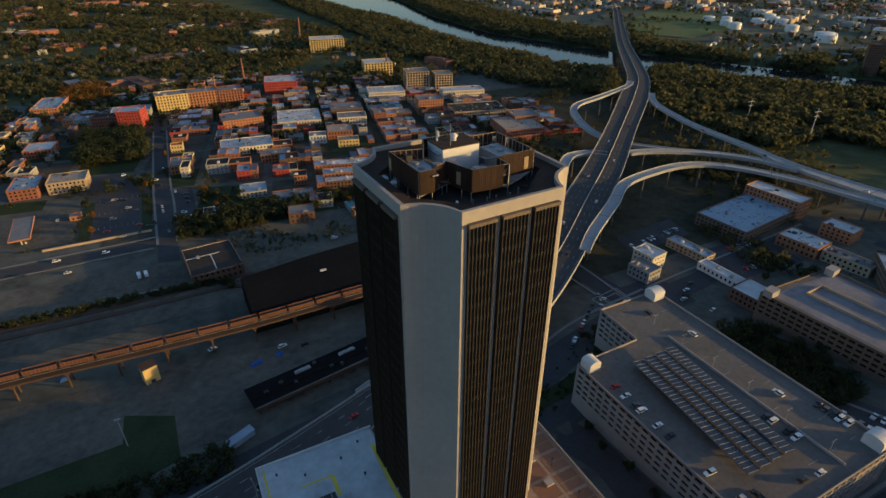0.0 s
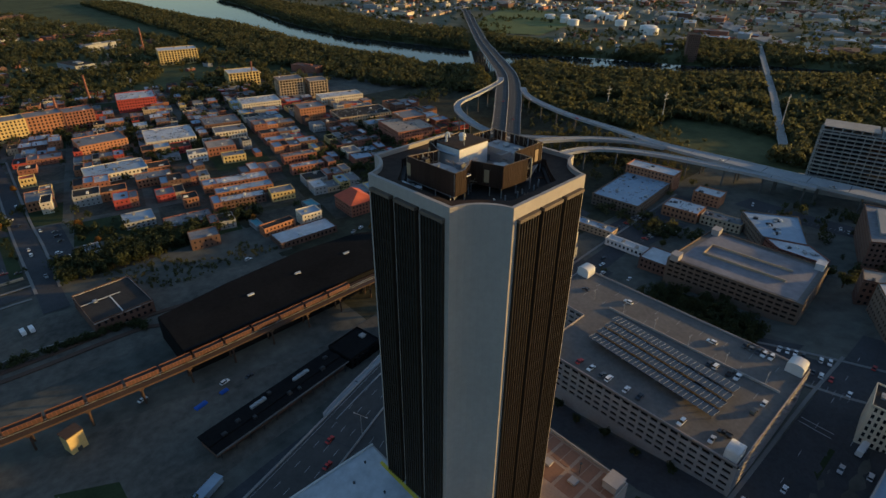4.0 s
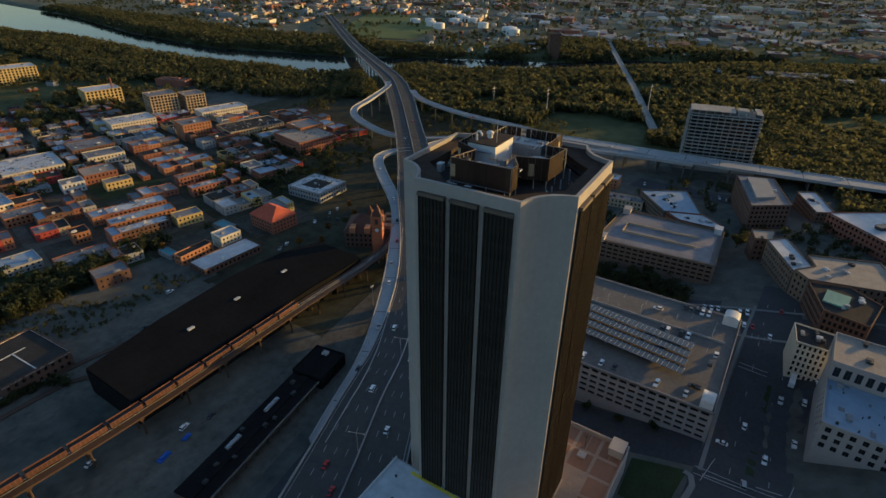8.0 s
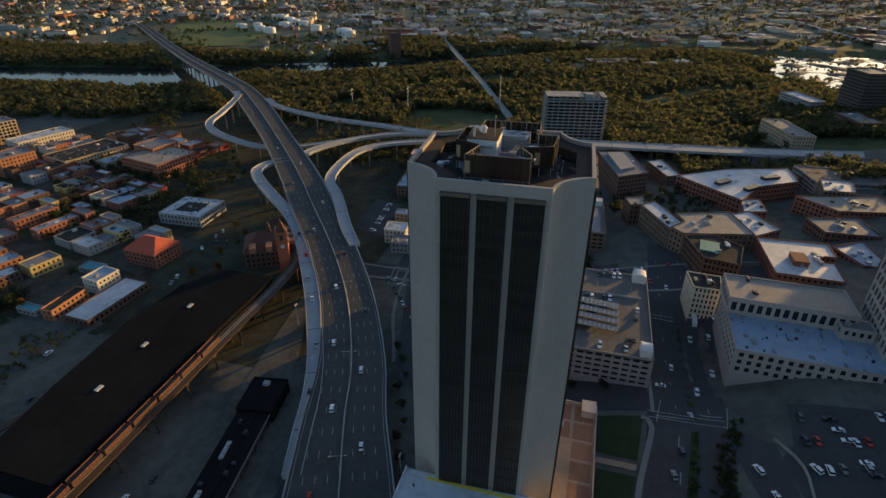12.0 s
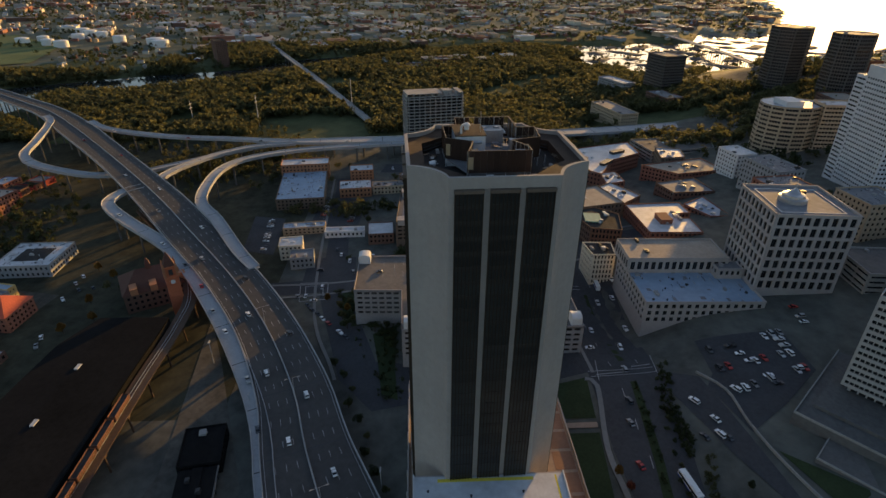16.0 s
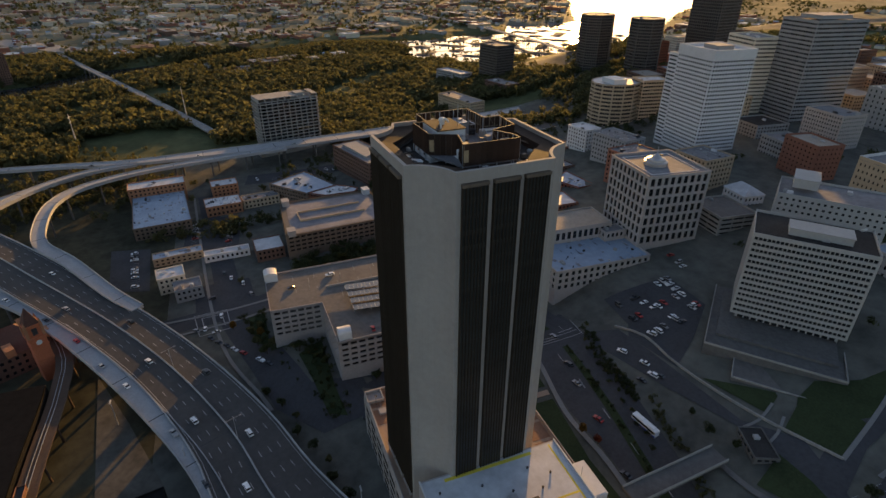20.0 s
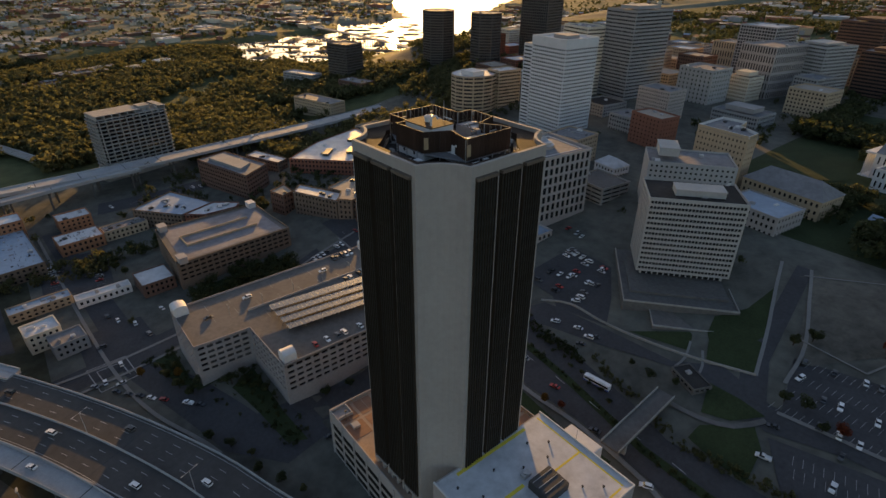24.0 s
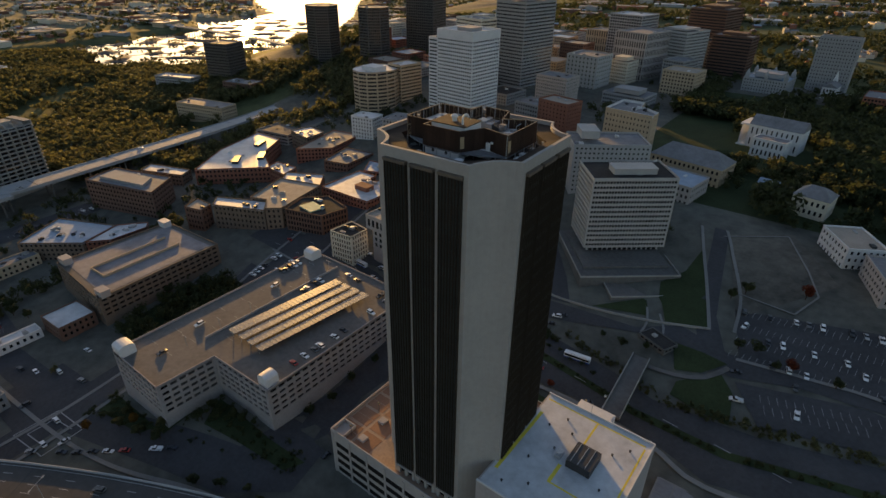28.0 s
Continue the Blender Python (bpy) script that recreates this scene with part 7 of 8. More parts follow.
# ---- trees ----
def crown_quads(rs, n, rx, rz, size):
    """Leaf clumps over an uneven crown of several lobes, round the origin: n three-cornered sprays."""
    nl = 7
    lc, lr = rs.normal(0, 0.36, (nl, 3)) * (1, 1, 0.7), rs.uniform(0.40, 0.66, nl)
    k = rs.randint(0, nl, n)
    v = rs.normal(0, 1, (n, 3))
    v /= np.linalg.norm(v, axis=1)[:, None]
    p = (lc[k] + v * (lr[k] * rs.uniform(0.7, 1.06, n))[:, None]) * (rx, rx, rz)
    out_ = v + rs.normal(0, 0.38, (n, 3)) + (0, 0, 0.25)
    out_ /= np.linalg.norm(out_, axis=1)[:, None]
    a = np.cross(out_, rs.normal(0, 1, (n, 3)))
    a /= np.linalg.norm(a, axis=1)[:, None]
    b = np.cross(out_, a)
    s_ = rs.uniform(0.5, 1.0, (n, 1)) * size
    return np.stack([p - a * s_, p + a * s_ * 0.7 - b * s_ * 0.7, p + a * s_ * 0.5 + b * s_ * 0.9], 1).reshape(-1, 3)


def leaf_mesh(name, v, mname):
    me = bpy.data.meshes.new(name)
    n = len(v)
    me.vertices.add(n)
    me.vertices.foreach_set("co", v.astype(np.float32).ravel())
    me.loops.add(n)
    me.loops.foreach_set("vertex_index", np.arange(n, dtype=np.int32))
    me.polygons.add(n // 3)
    me.polygons.foreach_set("loop_start", np.arange(0, n, 3, dtype=np.int32))
    me.materials.append(M[mname])
    me.update()
    return me


def woods(name, label, spots, mname, seed, leaves=52, hgt=(6, 11)):
    """Many trees in one mesh: fourteen crowns, each set down many times with its own turn and size."""
    rs = np.random.RandomState(seed)
    protos = [crown_quads(rs, leaves, 0.44, 0.5, 0.17 * (52 / leaves) ** 0.5) for _ in range(14)]
    z = ground_z(spots[:, 0], spots[:, 1])
    n = len(spots)
    h = rs.uniform(hgt[0], hgt[1], n)
    t = rs.uniform(0, 6.28, n)
    pick = rs.randint(0, 14, n)
    out = []
    for k in range(14):
        i = np.where(pick == k)[0]
        if not len(i):
            continue
        P = protos[k]
        c, s_ = np.cos(t[i])[:, None], np.sin(t[i])[:, None]
        x = (P[:, 0] * c - P[:, 1] * s_) * h[i][:, None] + spots[i, 0][:, None]
        y = (P[:, 0] * s_ + P[:, 1] * c) * h[i][:, None] + spots[i, 1][:, None]
        q = (P[:, 2] + 0.55) * h[i][:, None] + z[i][:, None]
        out.append(np.stack([x, y, q], -1).reshape(-1, 3))
    tagged(new(name, leaf_mesh(name, np.concatenate(out), mname)), label, "woods", kind="stuff")


def scatter(n, box_, ok, seed, clump=None):
    rs = np.random.RandomState(seed)
    x, y = rs.uniform(box_[0], box_[1], n), rs.uniform(box_[2], box_[3], n)
    keep = ok(x, y, river_depth(x, y))
    if clump is not None:
        keep &= (np.sin(x / 47.0 + 2 * np.sin(y / 61.0)) + np.sin(y / 53.0 + 1.5 * np.sin(x / 71.0)) + rs.normal(0, 0.5, n)) > clump
    return np.stack([x, y], 1)[keep]


HWX = hw_line[:, :2]
BX = np.array([o.matrix_basis.translation.x for o in bpy.data.objects if o.parent is None and o.name.split(".")[0] in ("building", "high_rise", "parking_garage")])
BY = np.array([o.matrix_basis.translation.y for o in bpy.data.objects if o.parent is None and o.name.split(".")[0] in ("building", "high_rise", "parking_garage")])


def off_hw(x, y, m=26):
    return np.min(np.hypot(HWX[:, 0][:, None] - x, HWX[:, 1][:, None] - y), 0) > m


def rb(x, y):
    return (np.abs((y - 180) - (x - 600) * 0.414) > 9) | (x < 620)


def dry(x, y):
    k = np.ones(x.shape, bool)
    for a, c, b, e in POND_SPOTS:
        k &= np.hypot((x - a) / b, (y - c) / e) > 1.2
    return k


woods("riverside_woods", "dense olive autumn woods along the river", scatter(16000, (440, 1000, 560, 2400), lambda x, y, d: (d > -200) & (d < -8) & off_hw(x, y) & (x + 0.55 * y > 790), 1), "leaf", 1, 30, (9, 17))
woods("island_woods", "olive autumn woods on the river island", scatter(19000, (560, 1330, -260, 640), lambda x, y, d: (d < -6) & off_hw(x, y) & rb(x, y) & dry(x, y) & (x > 585 - 0.1 * y) & ((x - 536) ** 2 + (y - 110) ** 2 > 55 ** 2) & ~((x > 560) & (x < 660) & (y > 190) & (y < 330)), 2, -1.1), "leaf", 2, 28, (9, 17))
woods("far_bank_woods", "woods along the far bank of the river", scatter(12000, (800, 2700, -1700, 2400), lambda x, y, d: (d > -300) & (d < -10) & (x > 820) & off_hw(x, y) & ~((x > 1020) & (x < 1520) & (y > 880) & (y < 1360)), 3, -0.1), "leafgreen", 3, 26)
woods("suburb_trees", "trees among the far houses", scatter(20000, (1000, 3400, -2400, 2700), lambda x, y, d: d < -100, 4, 0.15), "leafgreen", 4, 16, (8, 14))
woods("hill_trees", "trees on the hillside beyond the quarter", scatter(19000, (-900, 620, 800, 2800), lambda x, y, d: (d < -120) & (x + 0.25 * y < 760), 5, -0.8), "leaf", 5, 36, (9, 16))
woods("park_trees", "dark trees round the capitol grounds", scatter(8500, (-330, 130, -500, -135), lambda x, y, d: ~((x > -75) & (y > -165) & (x < -10)) & ~((x > 35) & (y > -240)) & ~((x > 60) & (y > -345)) & ((x + 22) ** 2 + (y + 180) ** 2 > 20 ** 2) & ((x - 13) ** 2 + (y + 194) ** 2 > 12 ** 2) & (np.abs(x + 60 - (y + 300) * 0.1) > 9) & ((x - 38) ** 2 + (y + 200) ** 2 > 12 ** 2) &  ((x - 30) ** 2 + (y + 280) ** 2 > 40 ** 2) & ~((x > 20) & (x < 110) & (y > -225)) & ~((x > 60) & (x < 110) & (y < -405)) & ((x + 8) ** 2 + (y + 212) ** 2 > 20 ** 2) & ~((x > -8) & (x < 60) & (y > -262) & (y < -228)), 6, -1.3), "leafgreen", 6, 48, (8, 15))
woods("embankment_bushes", "bushes on the embankment beside the shed", scatter(900, (-12, 130, 385, 440), lambda x, y, d: (y > 398 + 0.1 * x) & (y < 432 + 0.05 * x), 7, -0.5), "leafgreen", 7, 90, (5, 10))
woods("canal_trees", "trees by the canal and the elevated road", scatter(6500, (440, 900, -480, 60), lambda x, y, d: (d < -5) & (np.abs(x - 515 - np.maximum(0, -y - 60) * 0.4) > 16) & ((x - 460) ** 2 + (y - 40) ** 2 > 40 ** 2), 8, -0.35), "leaf", 8, 50, (8, 15))
woods("quarter_trees", "street trees in the old quarter", scatter(5200, (-240, 420, 400, 900), lambda x, y, d: (x + 0.55 * y < 800) & off_hw(x, y, 40) & ~((x > -145) & (x < 8) & (y < 585)), 9, 0.55), "leafgreen", 9, 60, (5, 10))
woods("hillside_shrubs", "dark scrub on the slope below the market", scatter(1100, (-220, 0, 520, 900), lambda x, y, d: x < 0, 10, 0.1), "leafgreen", 10, 50, (4, 9))
woods("ramp_scrub", "scrub and small trees below the ramps", scatter(2600, (300, 620, 230, 640), lambda x, y, d: off_hw(x, y, 24) & (x + 0.3 * y > 500) & (x > 420), 12, 0.1), "leaf", 12, 40, (4, 10))


def near_line(pts, width):
    """Keeps spots within a strip along a line."""
    ln = smooth_line([(x, y, 0) for x, y in pts], 4)
    return lambda x, y, d: np.min(np.hypot(ln[:, 0][:, None] - x, ln[:, 1][:, None] - y), 0) < width


woods("grove", "grove of tall green trees among the old houses", scatter(260, (-90, -18, 600, 705), lambda x, y, d: (x > -86) & (x < -26), 13), "leafgreen", 13, 200, (10, 17))
woods("orange_grove", "russet autumn trees at the foot of the hill", scatter(170, (-125, -65, 870, 970), lambda x, y, d: x < 0, 14), "leafgold", 14, 120, (10, 16))
for k, (pts, w_) in enumerate((([(-80, 430), (-78, 470), (-75, 525)], 3.0), ([(-29, 440), (-30, 480), (-36, 520)], 3.0), ([(-80, 428), (-30, 426)], 1.6), ([(-140, 430), (-84, 430)], 1.6))):
    woods("hedge", "green hedge along the edge of the car park", scatter(700, (-145, -20, 420, 530), near_line(pts, w_), 20 + k), "leafgreen", 20 + k, 60, (2, 4.5))
woods("siding_bushes", "dark bushes on the bank above the sidings", scatter(1500, (-160, 20, 316, 345), near_line([(-150, 334), (-93, 332.5), (-38, 331), (3, 327), (13, 318)], 3.2), 39), "leafgreen", 39, 60, (2.5, 5))
woods("slope_trees", "dark trees on the slope beside the slab block", scatter(420, (28, 62, -128, -84), lambda x, y, d: (x + 0.55 * y < 4), 40, -0.3), "leafgreen", 40, 90, (4, 9))
woods("drive_shrubs", "shrubs on the strip between avenue and drive", scatter(900, (60, 125, 5, 32), near_line([(117, 13), (91, 21), (71, 23), (55, 24)], 2.8), 41, -0.6), "leafgreen", 41, 60, (1.2, 3))
woods("verge_shrubs", "shrubs along the verges of the avenue", scatter(5000, (-110, 110, 0, 60), near_line([(-110, 25.5), (-62, 39.7), (-20, 47.7), (15, 45.7), (60, 36.7), (106, 29.5)], 1.5), 26), "leafgreen", 26, 50, (1.2, 2.6))
woods("bank_shrubs", "rusty shrubs on the bank above the avenue", scatter(1500, (-70, 60, 5, 40), near_line([(-70, 22), (-28, 31), (8, 34), (34, 26), (60, 20)], 2.6), 27), "leaf", 27, 50, (1.2, 3.2))
woods("garage_shrubs", "leafy bushes at the foot of the garage", scatter(1500, (114, 216, 136, 182), lambda x, y, d: ~((x > 134) & (y < 139)) & ~((x > 170.5) & (y < 166)) & (y < 146 + 0.36 * (x - 114)) , 28, -1.4), "leafgreen", 28, 80, (1.2, 3.6))
woods("garage_gap_trees", "dark trees between the two garages", scatter(160, (226, 272, 78, 144), lambda x, y, d: x < 270, 29, -0.2), "leafgreen", 29, 180, (5, 10))
woods("viaduct_trees", "olive trees beside the expressway", scatter(900, (505, 620, -60, 70), lambda x, y, d: (x > 520 - 0.2 * y) & ((x - 600) ** 2 + (y - 20) ** 2 > 40 ** 2), 30, -0.3), "leaf", 30, 70, (9, 16))
woods("motorway_trees", "dark trees on the verge by the motorway", scatter(200, (-95, -8, 170, 186), lambda x, y, d: (y < 184), 31), "leafgreen", 31, 120, (3, 7))
woods("slip_trees", "street trees among the low brick blocks", scatter(1300, (340, 480, -60, 200), lambda x, y, d: np.min(np.hypot(BX[:, None] - x, BY[:, None] - y), 0) > 30, 32, 0.2), "leafgreen", 32, 70, (4, 9))
woods("downtown_trees", "street trees between the downtown blocks", scatter(2600, (130, 700, -700, -100), lambda x, y, d: np.min(np.hypot(BX[:, None] - x, BY[:, None] - y), 0) > 33, 33, 0.2), "leafgreen", 33, 50, (5, 11))
woods("islet_trees", "small treed islets in the rapids", scatter(5000, (880, 1500, -640, -60), lambda x, y, d: (d > 12) & (ground_z(x, y) > -32.6), 34), "leaf", 34, 40, (4, 9))

# filling station canopy and the houses round the car park
fs = thing("filling_station", "filling station canopy with a pale roof and red edge", "filling station", pose(-115, 463, gz(-115, 463), 0, 0, 2))
part("canopy_roof", Mesh().box(-6.5, -21, 5.0, 6.5, 21, 5.9), "roofgrey", fs)
part("canopy_edge", Mesh().box(-6.7, -21.3, 4.9, 6.7, -21, 6.1).box(6.5, -21, 4.9, 6.75, 21, 6.1).box(-6.75, -21, 4.9, -6.5, 21, 6.1), "orange", fs, "red edge band")
for k in range(5):
    part("canopy_post", Mesh().box(-0.3, -0.3, -0.5, 0.3, 0.3, 5), "white", fs, m=pose(0, -17 + k * 8.5, 0))
    part("fuel_pump", Mesh().box(-0.5, -0.35, 0, 0.5, 0.35, 1.9).box(-0.9, -1.4, 0, 0.9, 1.4, 0.15), "white", fs, m=pose(2.5, -17 + k * 8.5, 0.1))
block("tan shop hut by the car park", -82, 478, 8, 8, 0, 4, "orange", "rooftan", 0)
block("tan mansard terrace with a pale roof", -90, 552, 30, 24, -4, 11, "tan", "rooftan", 4)
block("red brick block with a white roof edge", -122, 556, 22, 34, -4, 10, "brick", "roofblue", 4)
block("brown brick corner building", 3, 556, 20, 26, -6, 9, "orange", "roofgrey", 2)
block("white gabled house beside the street", 13, 430, 9, 14, -6, 7, "white", "roofgrey", 0)
block("red brick factory by the woods", -128, 850, 30, 60, -8, 12, "orange", "roofblue", 4)
block("red and white shop terrace", -122, 668, 26, 28, -8, 9, "brick", "roofwhite", 3)
stripes = Mesh()
for k in range(33):
    x, y = -74 + (k % 11) * 4, 446 + (k // 11) * 28
    stripes.box(x, y, gz(x, y) + 0.3, x + 0.14, y + 4.8, gz(x, y) + 0.34)
single("bay_markings", stripes, "paint", "white painted bays of the old quarter car park", "road marking", kind="stuff")
woods("fringe_trees", "trees among the far downtown blocks", scatter(15000, (-700, 800, -2200, -480), lambda x, y, d: (d < -30) & (np.min(np.hypot(BX[:, None] - x, BY[:, None] - y), 0) > 36), 35, 0.0), "leafgreen", 35, 26, (8, 14))
woods("ramp_foot_trees", "trees and scrub at the foot of the ramps", scatter(1800, (225, 480, 175, 345), lambda x, y, d: off_hw(x, y, 20) & (np.min(np.hypot(BX[:, None] - x, BY[:, None] - y), 0) > 30), 36, 0.2), "leaf", 36, 60, (4, 9))
woods("shed_scrub", "scrub on the rough ground behind the shed", scatter(700, (10, 150, 346, 402), lambda x, y, d: (y > 352) & (np.min(np.hypot(BX[:, None] - x, BY[:, None] - y), 0) > 26), 37, 0.5), "leaf", 37, 40, (1.5, 3.5))
woods("hill_street_trees", "dark trees along the hill streets", scatter(900, (-110, 60, -235, -135), lambda x, y, d: (np.min(np.hypot(BX[:, None] - x, BY[:, None] - y), 0) > 21) & (np.abs(x - 24) > 7), 38, 0.0), "leafgreen", 38, 80, (6, 11))


# ---- vehicles ----
def car_proto(label, paint, kind_):
    root = thing("car", label, "car", Matrix.Identity(4), "cars")
    L_, W_, H_ = {"sedan": (4.6, 1.8, 1.42), "suv": (4.8, 1.9, 1.75), "pickup": (5.4, 1.95, 1.8)}[kind_]
    b = Mesh()
    a, w = L_ / 2, W_ / 2
    belt = H_ * 0.6
    prof = [(-a, 0.35), (-a, belt * 0.92), (-a * 0.9, belt), (a * 0.45, belt), (a * 0.95, belt * 0.82), (a, belt * 0.6), (a, 0.35)]
    n = len(b.v)
    for y in (-w, w):
        b.v += [(x, y * (0.96 if z < 0.4 else 1), z) for x, z in prof]
    k = len(prof)
    for i in range(k):
        j = (i + 1) % k
        b.f.append((n + i, n + j, n + k + j, n + k + i))
        b.mi.append(0)
    b.f += [tuple(n + i for i in range(k)), tuple(n + 2 * k - 1 - i for i in range(k))]
    b.mi += [0, 0]
    c0, c1, r0, r1 = {"sedan": (-a * 0.72, a * 0.42, -a * 0.42, a * 0.08), "suv": (-a * 0.92, a * 0.45, -a * 0.8, a * 0.15), "pickup": (-a * 0.15, a * 0.5, -a * 0.1, a * 0.25)}[kind_]
    cab = Mesh()
    lo = [(c0, -w * 0.95, belt), (c1, -w * 0.95, belt), (c1, w * 0.95, belt), (c0, w * 0.95, belt)]
    hi = [(r0, -w * 0.78, H_), (r1, -w * 0.78, H_), (r1, w * 0.78, H_), (r0, w * 0.78, H_)]
    for i in range(4):
        j = (i + 1) % 4
        cab.face([lo[i], lo[j], hi[j], hi[i]])
    b.box(r0 - 0.02, -w * 0.8, H_ - 0.03, r1 + 0.02, w * 0.8, H_ + 0.04)
    if kind_ == "pickup":
        b.box(-a, -w, belt, c0, -w + 0.1, belt + 0.25).box(-a, w - 0.1, belt, c0, w, belt + 0.25)
    part("body", b, paint, root)
    part("glasshouse", cab, "glass", root)
    wh = Mesh().tube((0, -0.12, 0), (0, 0.12, 0), 0.34, k=10).data("wheel", "tyre")
    for x in (-a * 0.6, a * 0.62):
        for y in (-w + 0.1, w - 0.1):
            part("wheel", wh, None, root, m=pose(x, y, 0.34))
    return root


CARS = [("white", "carwhite", "sedan"), ("dark", "cardark", "sedan"), ("silver grey", "car", "suv"), ("white", "carwhite", "suv"), ("black", "cardark", "suv"), ("red", "carred", "sedan"), ("grey", "car", "pickup"), ("silver", "car", "sedan")]
protos = []
rc = random.Random(21)
fleet = [0]


def put_car(x, y, heading, z=None, which=None):
    i = which if which is not None else rc.choice((0, 0, 1, 2, 3, 3, 4, 7, 7, 6, 1, 5))
    if z is None:
        z = gz(x, y) + 0.2
    m = pose(x, y, z, 0, 0, heading)
    while len(protos) <= i:
        c = CARS[len(protos)]
        protos.append([c, None])
    if protos[i][1] is None:
        c = protos[i][0]
        protos[i][1] = car_proto("%s %s parked on the asphalt" % (c[0], {"sedan": "saloon car", "suv": "sport utility car", "pickup": "pickup truck"}[c[2]]), c[1], c[2])
        protos[i][1].matrix_basis = m
    else:
        copy_thing(protos[i][1], m)
    fleet[0] += 1


def car_row(x0, y0, x1, y1, n, heading, z=None, fill=0.8):
    for i in range(n):
        if rc.random() < fill:
            t = i / max(1, n - 1)
            put_car(x0 + (x1 - x0) * t + rc.uniform(-0.3, 0.3), y0 + (y1 - y0) * t + rc.uniform(-0.3, 0.3), heading + rc.choice((0, 180)) + rc.uniform(-3, 3), z)


def on_line(line, s, off):
    d = np.concatenate([[0], np.cumsum(np.linalg.norm(np.diff(line[:, :2], axis=0), axis=1))])
    nr = sides(line)
    p = [np.interp(s, d, line[:, c]) for c in range(3)]
    q = [np.interp(s, d, nr[:, c]) for c in range(2)]
    return p[0] + q[0] * off, p[1] + q[1] * off, p[2] + 0.08, math.degrees(math.atan2(-q[0], q[1]))


# garage roof
car_row(141.5, 58, 141.5, 127, 24, 0, 6.42, 0.42)
car_row(183.5, 66, 183.5, 78, 5, 0, 6.42, 0.8)
car_row(208, 58, 208, 75, 7, 0, 6.42, 0.7)
for x, y, a in ((199, 128, 90), (193, 150, 90), (199, 84, 90), (148, 56, 90), (168, 53, 0), (176, 52, 0)):
    put_car(x, y, a, 6.42)
# lots and streets behind the garages
car_row(238, 40, 240, 74, 10, 8, None, 0.75)
car_row(252, 44, 250, 66, 7, 8, None, 0.8)
for x, y, a in ((332, 187, 95), (322, 183, 95), (274, 187, 5), (266, 183, 0), (256, 176, 0), (244, 195, 95), (253, 209, 5), (253, 205, 8), (262, 160, 10), (240, 172, 10), (236, 150, 90)):
    put_car(x, y, a)
car_row(372, 201, 310, 206, 9, 2, None, 0.6)
car_row(350, 160, 348, 215, 9, 95, None, 0.7)
car_row(440, 120, 446, 160, 7, 14, None, 0.7)
car_row(432, 70, 448, 100, 6, 14, None, 0.7)
car_row(212, 204, 162, 168, 10, 35, None, 0.8)
for x, y, a in ((206, 193, 90), (212, 199, 0), (222, 190, 0)):
    put_car(x, y, a)
# avenue, drive and hillside lots
for x, y, a in ((69, 16, 20), (26, 44, 15), (5, 58, 30), (33, 51, 15), (-13, 4, 20), (-17, 20, 15), (-35, 1, 95), (-38, 16, 95), (-57, -21, 95), (-9, -29, 80), (95, 36, 10), (118, 30, 5), (82, 40, 12), (60, 44, 15), (89, 11, 30), (77, 8, 20), (69, 10, 20), (67, 8, 20), (160, 14, 0), (190, 12, 0), (205, 8, 0), (140, 40, 90), (108, 100, 90), (110, 130, 80)):
    put_car(x, y, a)
car_row(126, -50, 120, -10, 11, 5, None, 0.7)
car_row(111, -46, 106, -8, 10, 5, None, 0.65)
car_row(100, -42, 92, -12, 8, 5, None, 0.55)
car_row(150, -66, 132, -62, 5, 95, None, 0.7)
car_row(126, -44, 100, -40, 6, 95, None, 0.4)
car_row(120, -20, 92, -26, 6, 95, None, 0.7)
car_row(106, -8, 78, -8, 5, 30, None, 0.6)
car_row(-6, -40, -60, -48, 11, 100, None, 0.55)
car_row(-14, -22, -80, -30, 12, 100, None, 0.5)
car_row(-24, -8, -84, -12, 10, 100, None, 0.45)
# market quarter lots
for x, y, a in ((-56, 462, 0), (-59, 499, 0), (-31, 437, 0), (-49, 426, 0), (-22, 536, 0), (-108, 394, 10), (-82, 385, 10), (-14, 564, 90), (-7, 259, 20), (38, 240, 15), (27, 244, 15), (-60, 440, 0), (-45, 480, 0), (29, 179, 15), (-20, 470, 90), (-8, 500, 90), (0, 440, 90), (60, 330, 10), (90, 352, 5), (215, 350, 40), (226, 346, 40), (234, 352, 40), (243, 352, 40), (228, 338, 40), (176, 340, 30), (168, 338, 30)):
    put_car(x, y, a)
for k in range(2):
    vn = thing("box_van", "white box van parked on the empty lot", "van", pose(-40 + k * 4.2, 358, gz(-40, 358) + 0.2, 0, 0, 96), "vans")
    part("box", Mesh().box(-3.4, -1.1, 0.9, 1.6, 1.1, 3.3), "carwhite", vn)
    part("cab", Mesh().prism([(1.6, -1), (3.2, -1), (3.2, 1), (1.6, 1)], 0.5, 1.5).prism([(1.6, -0.95), (2.6, -0.95), (2.6, 0.95), (1.6, 0.95)], 1.5, 2.3), "carwhite", vn)
    part("windscreen", Mesh().face([(3.15, -0.9, 1.52), (3.15, 0.9, 1.52), (2.62, 0.85, 2.28), (2.62, -0.85, 2.28)]), "glass", vn)
    for x in (-2.2, 2.3):
        for y in (-1.0, 0.8):
            part("wheel", Mesh().tube((x, y, 0.45), (x, y + 0.25, 0.45), 0.45, k=10), "tyre", vn)
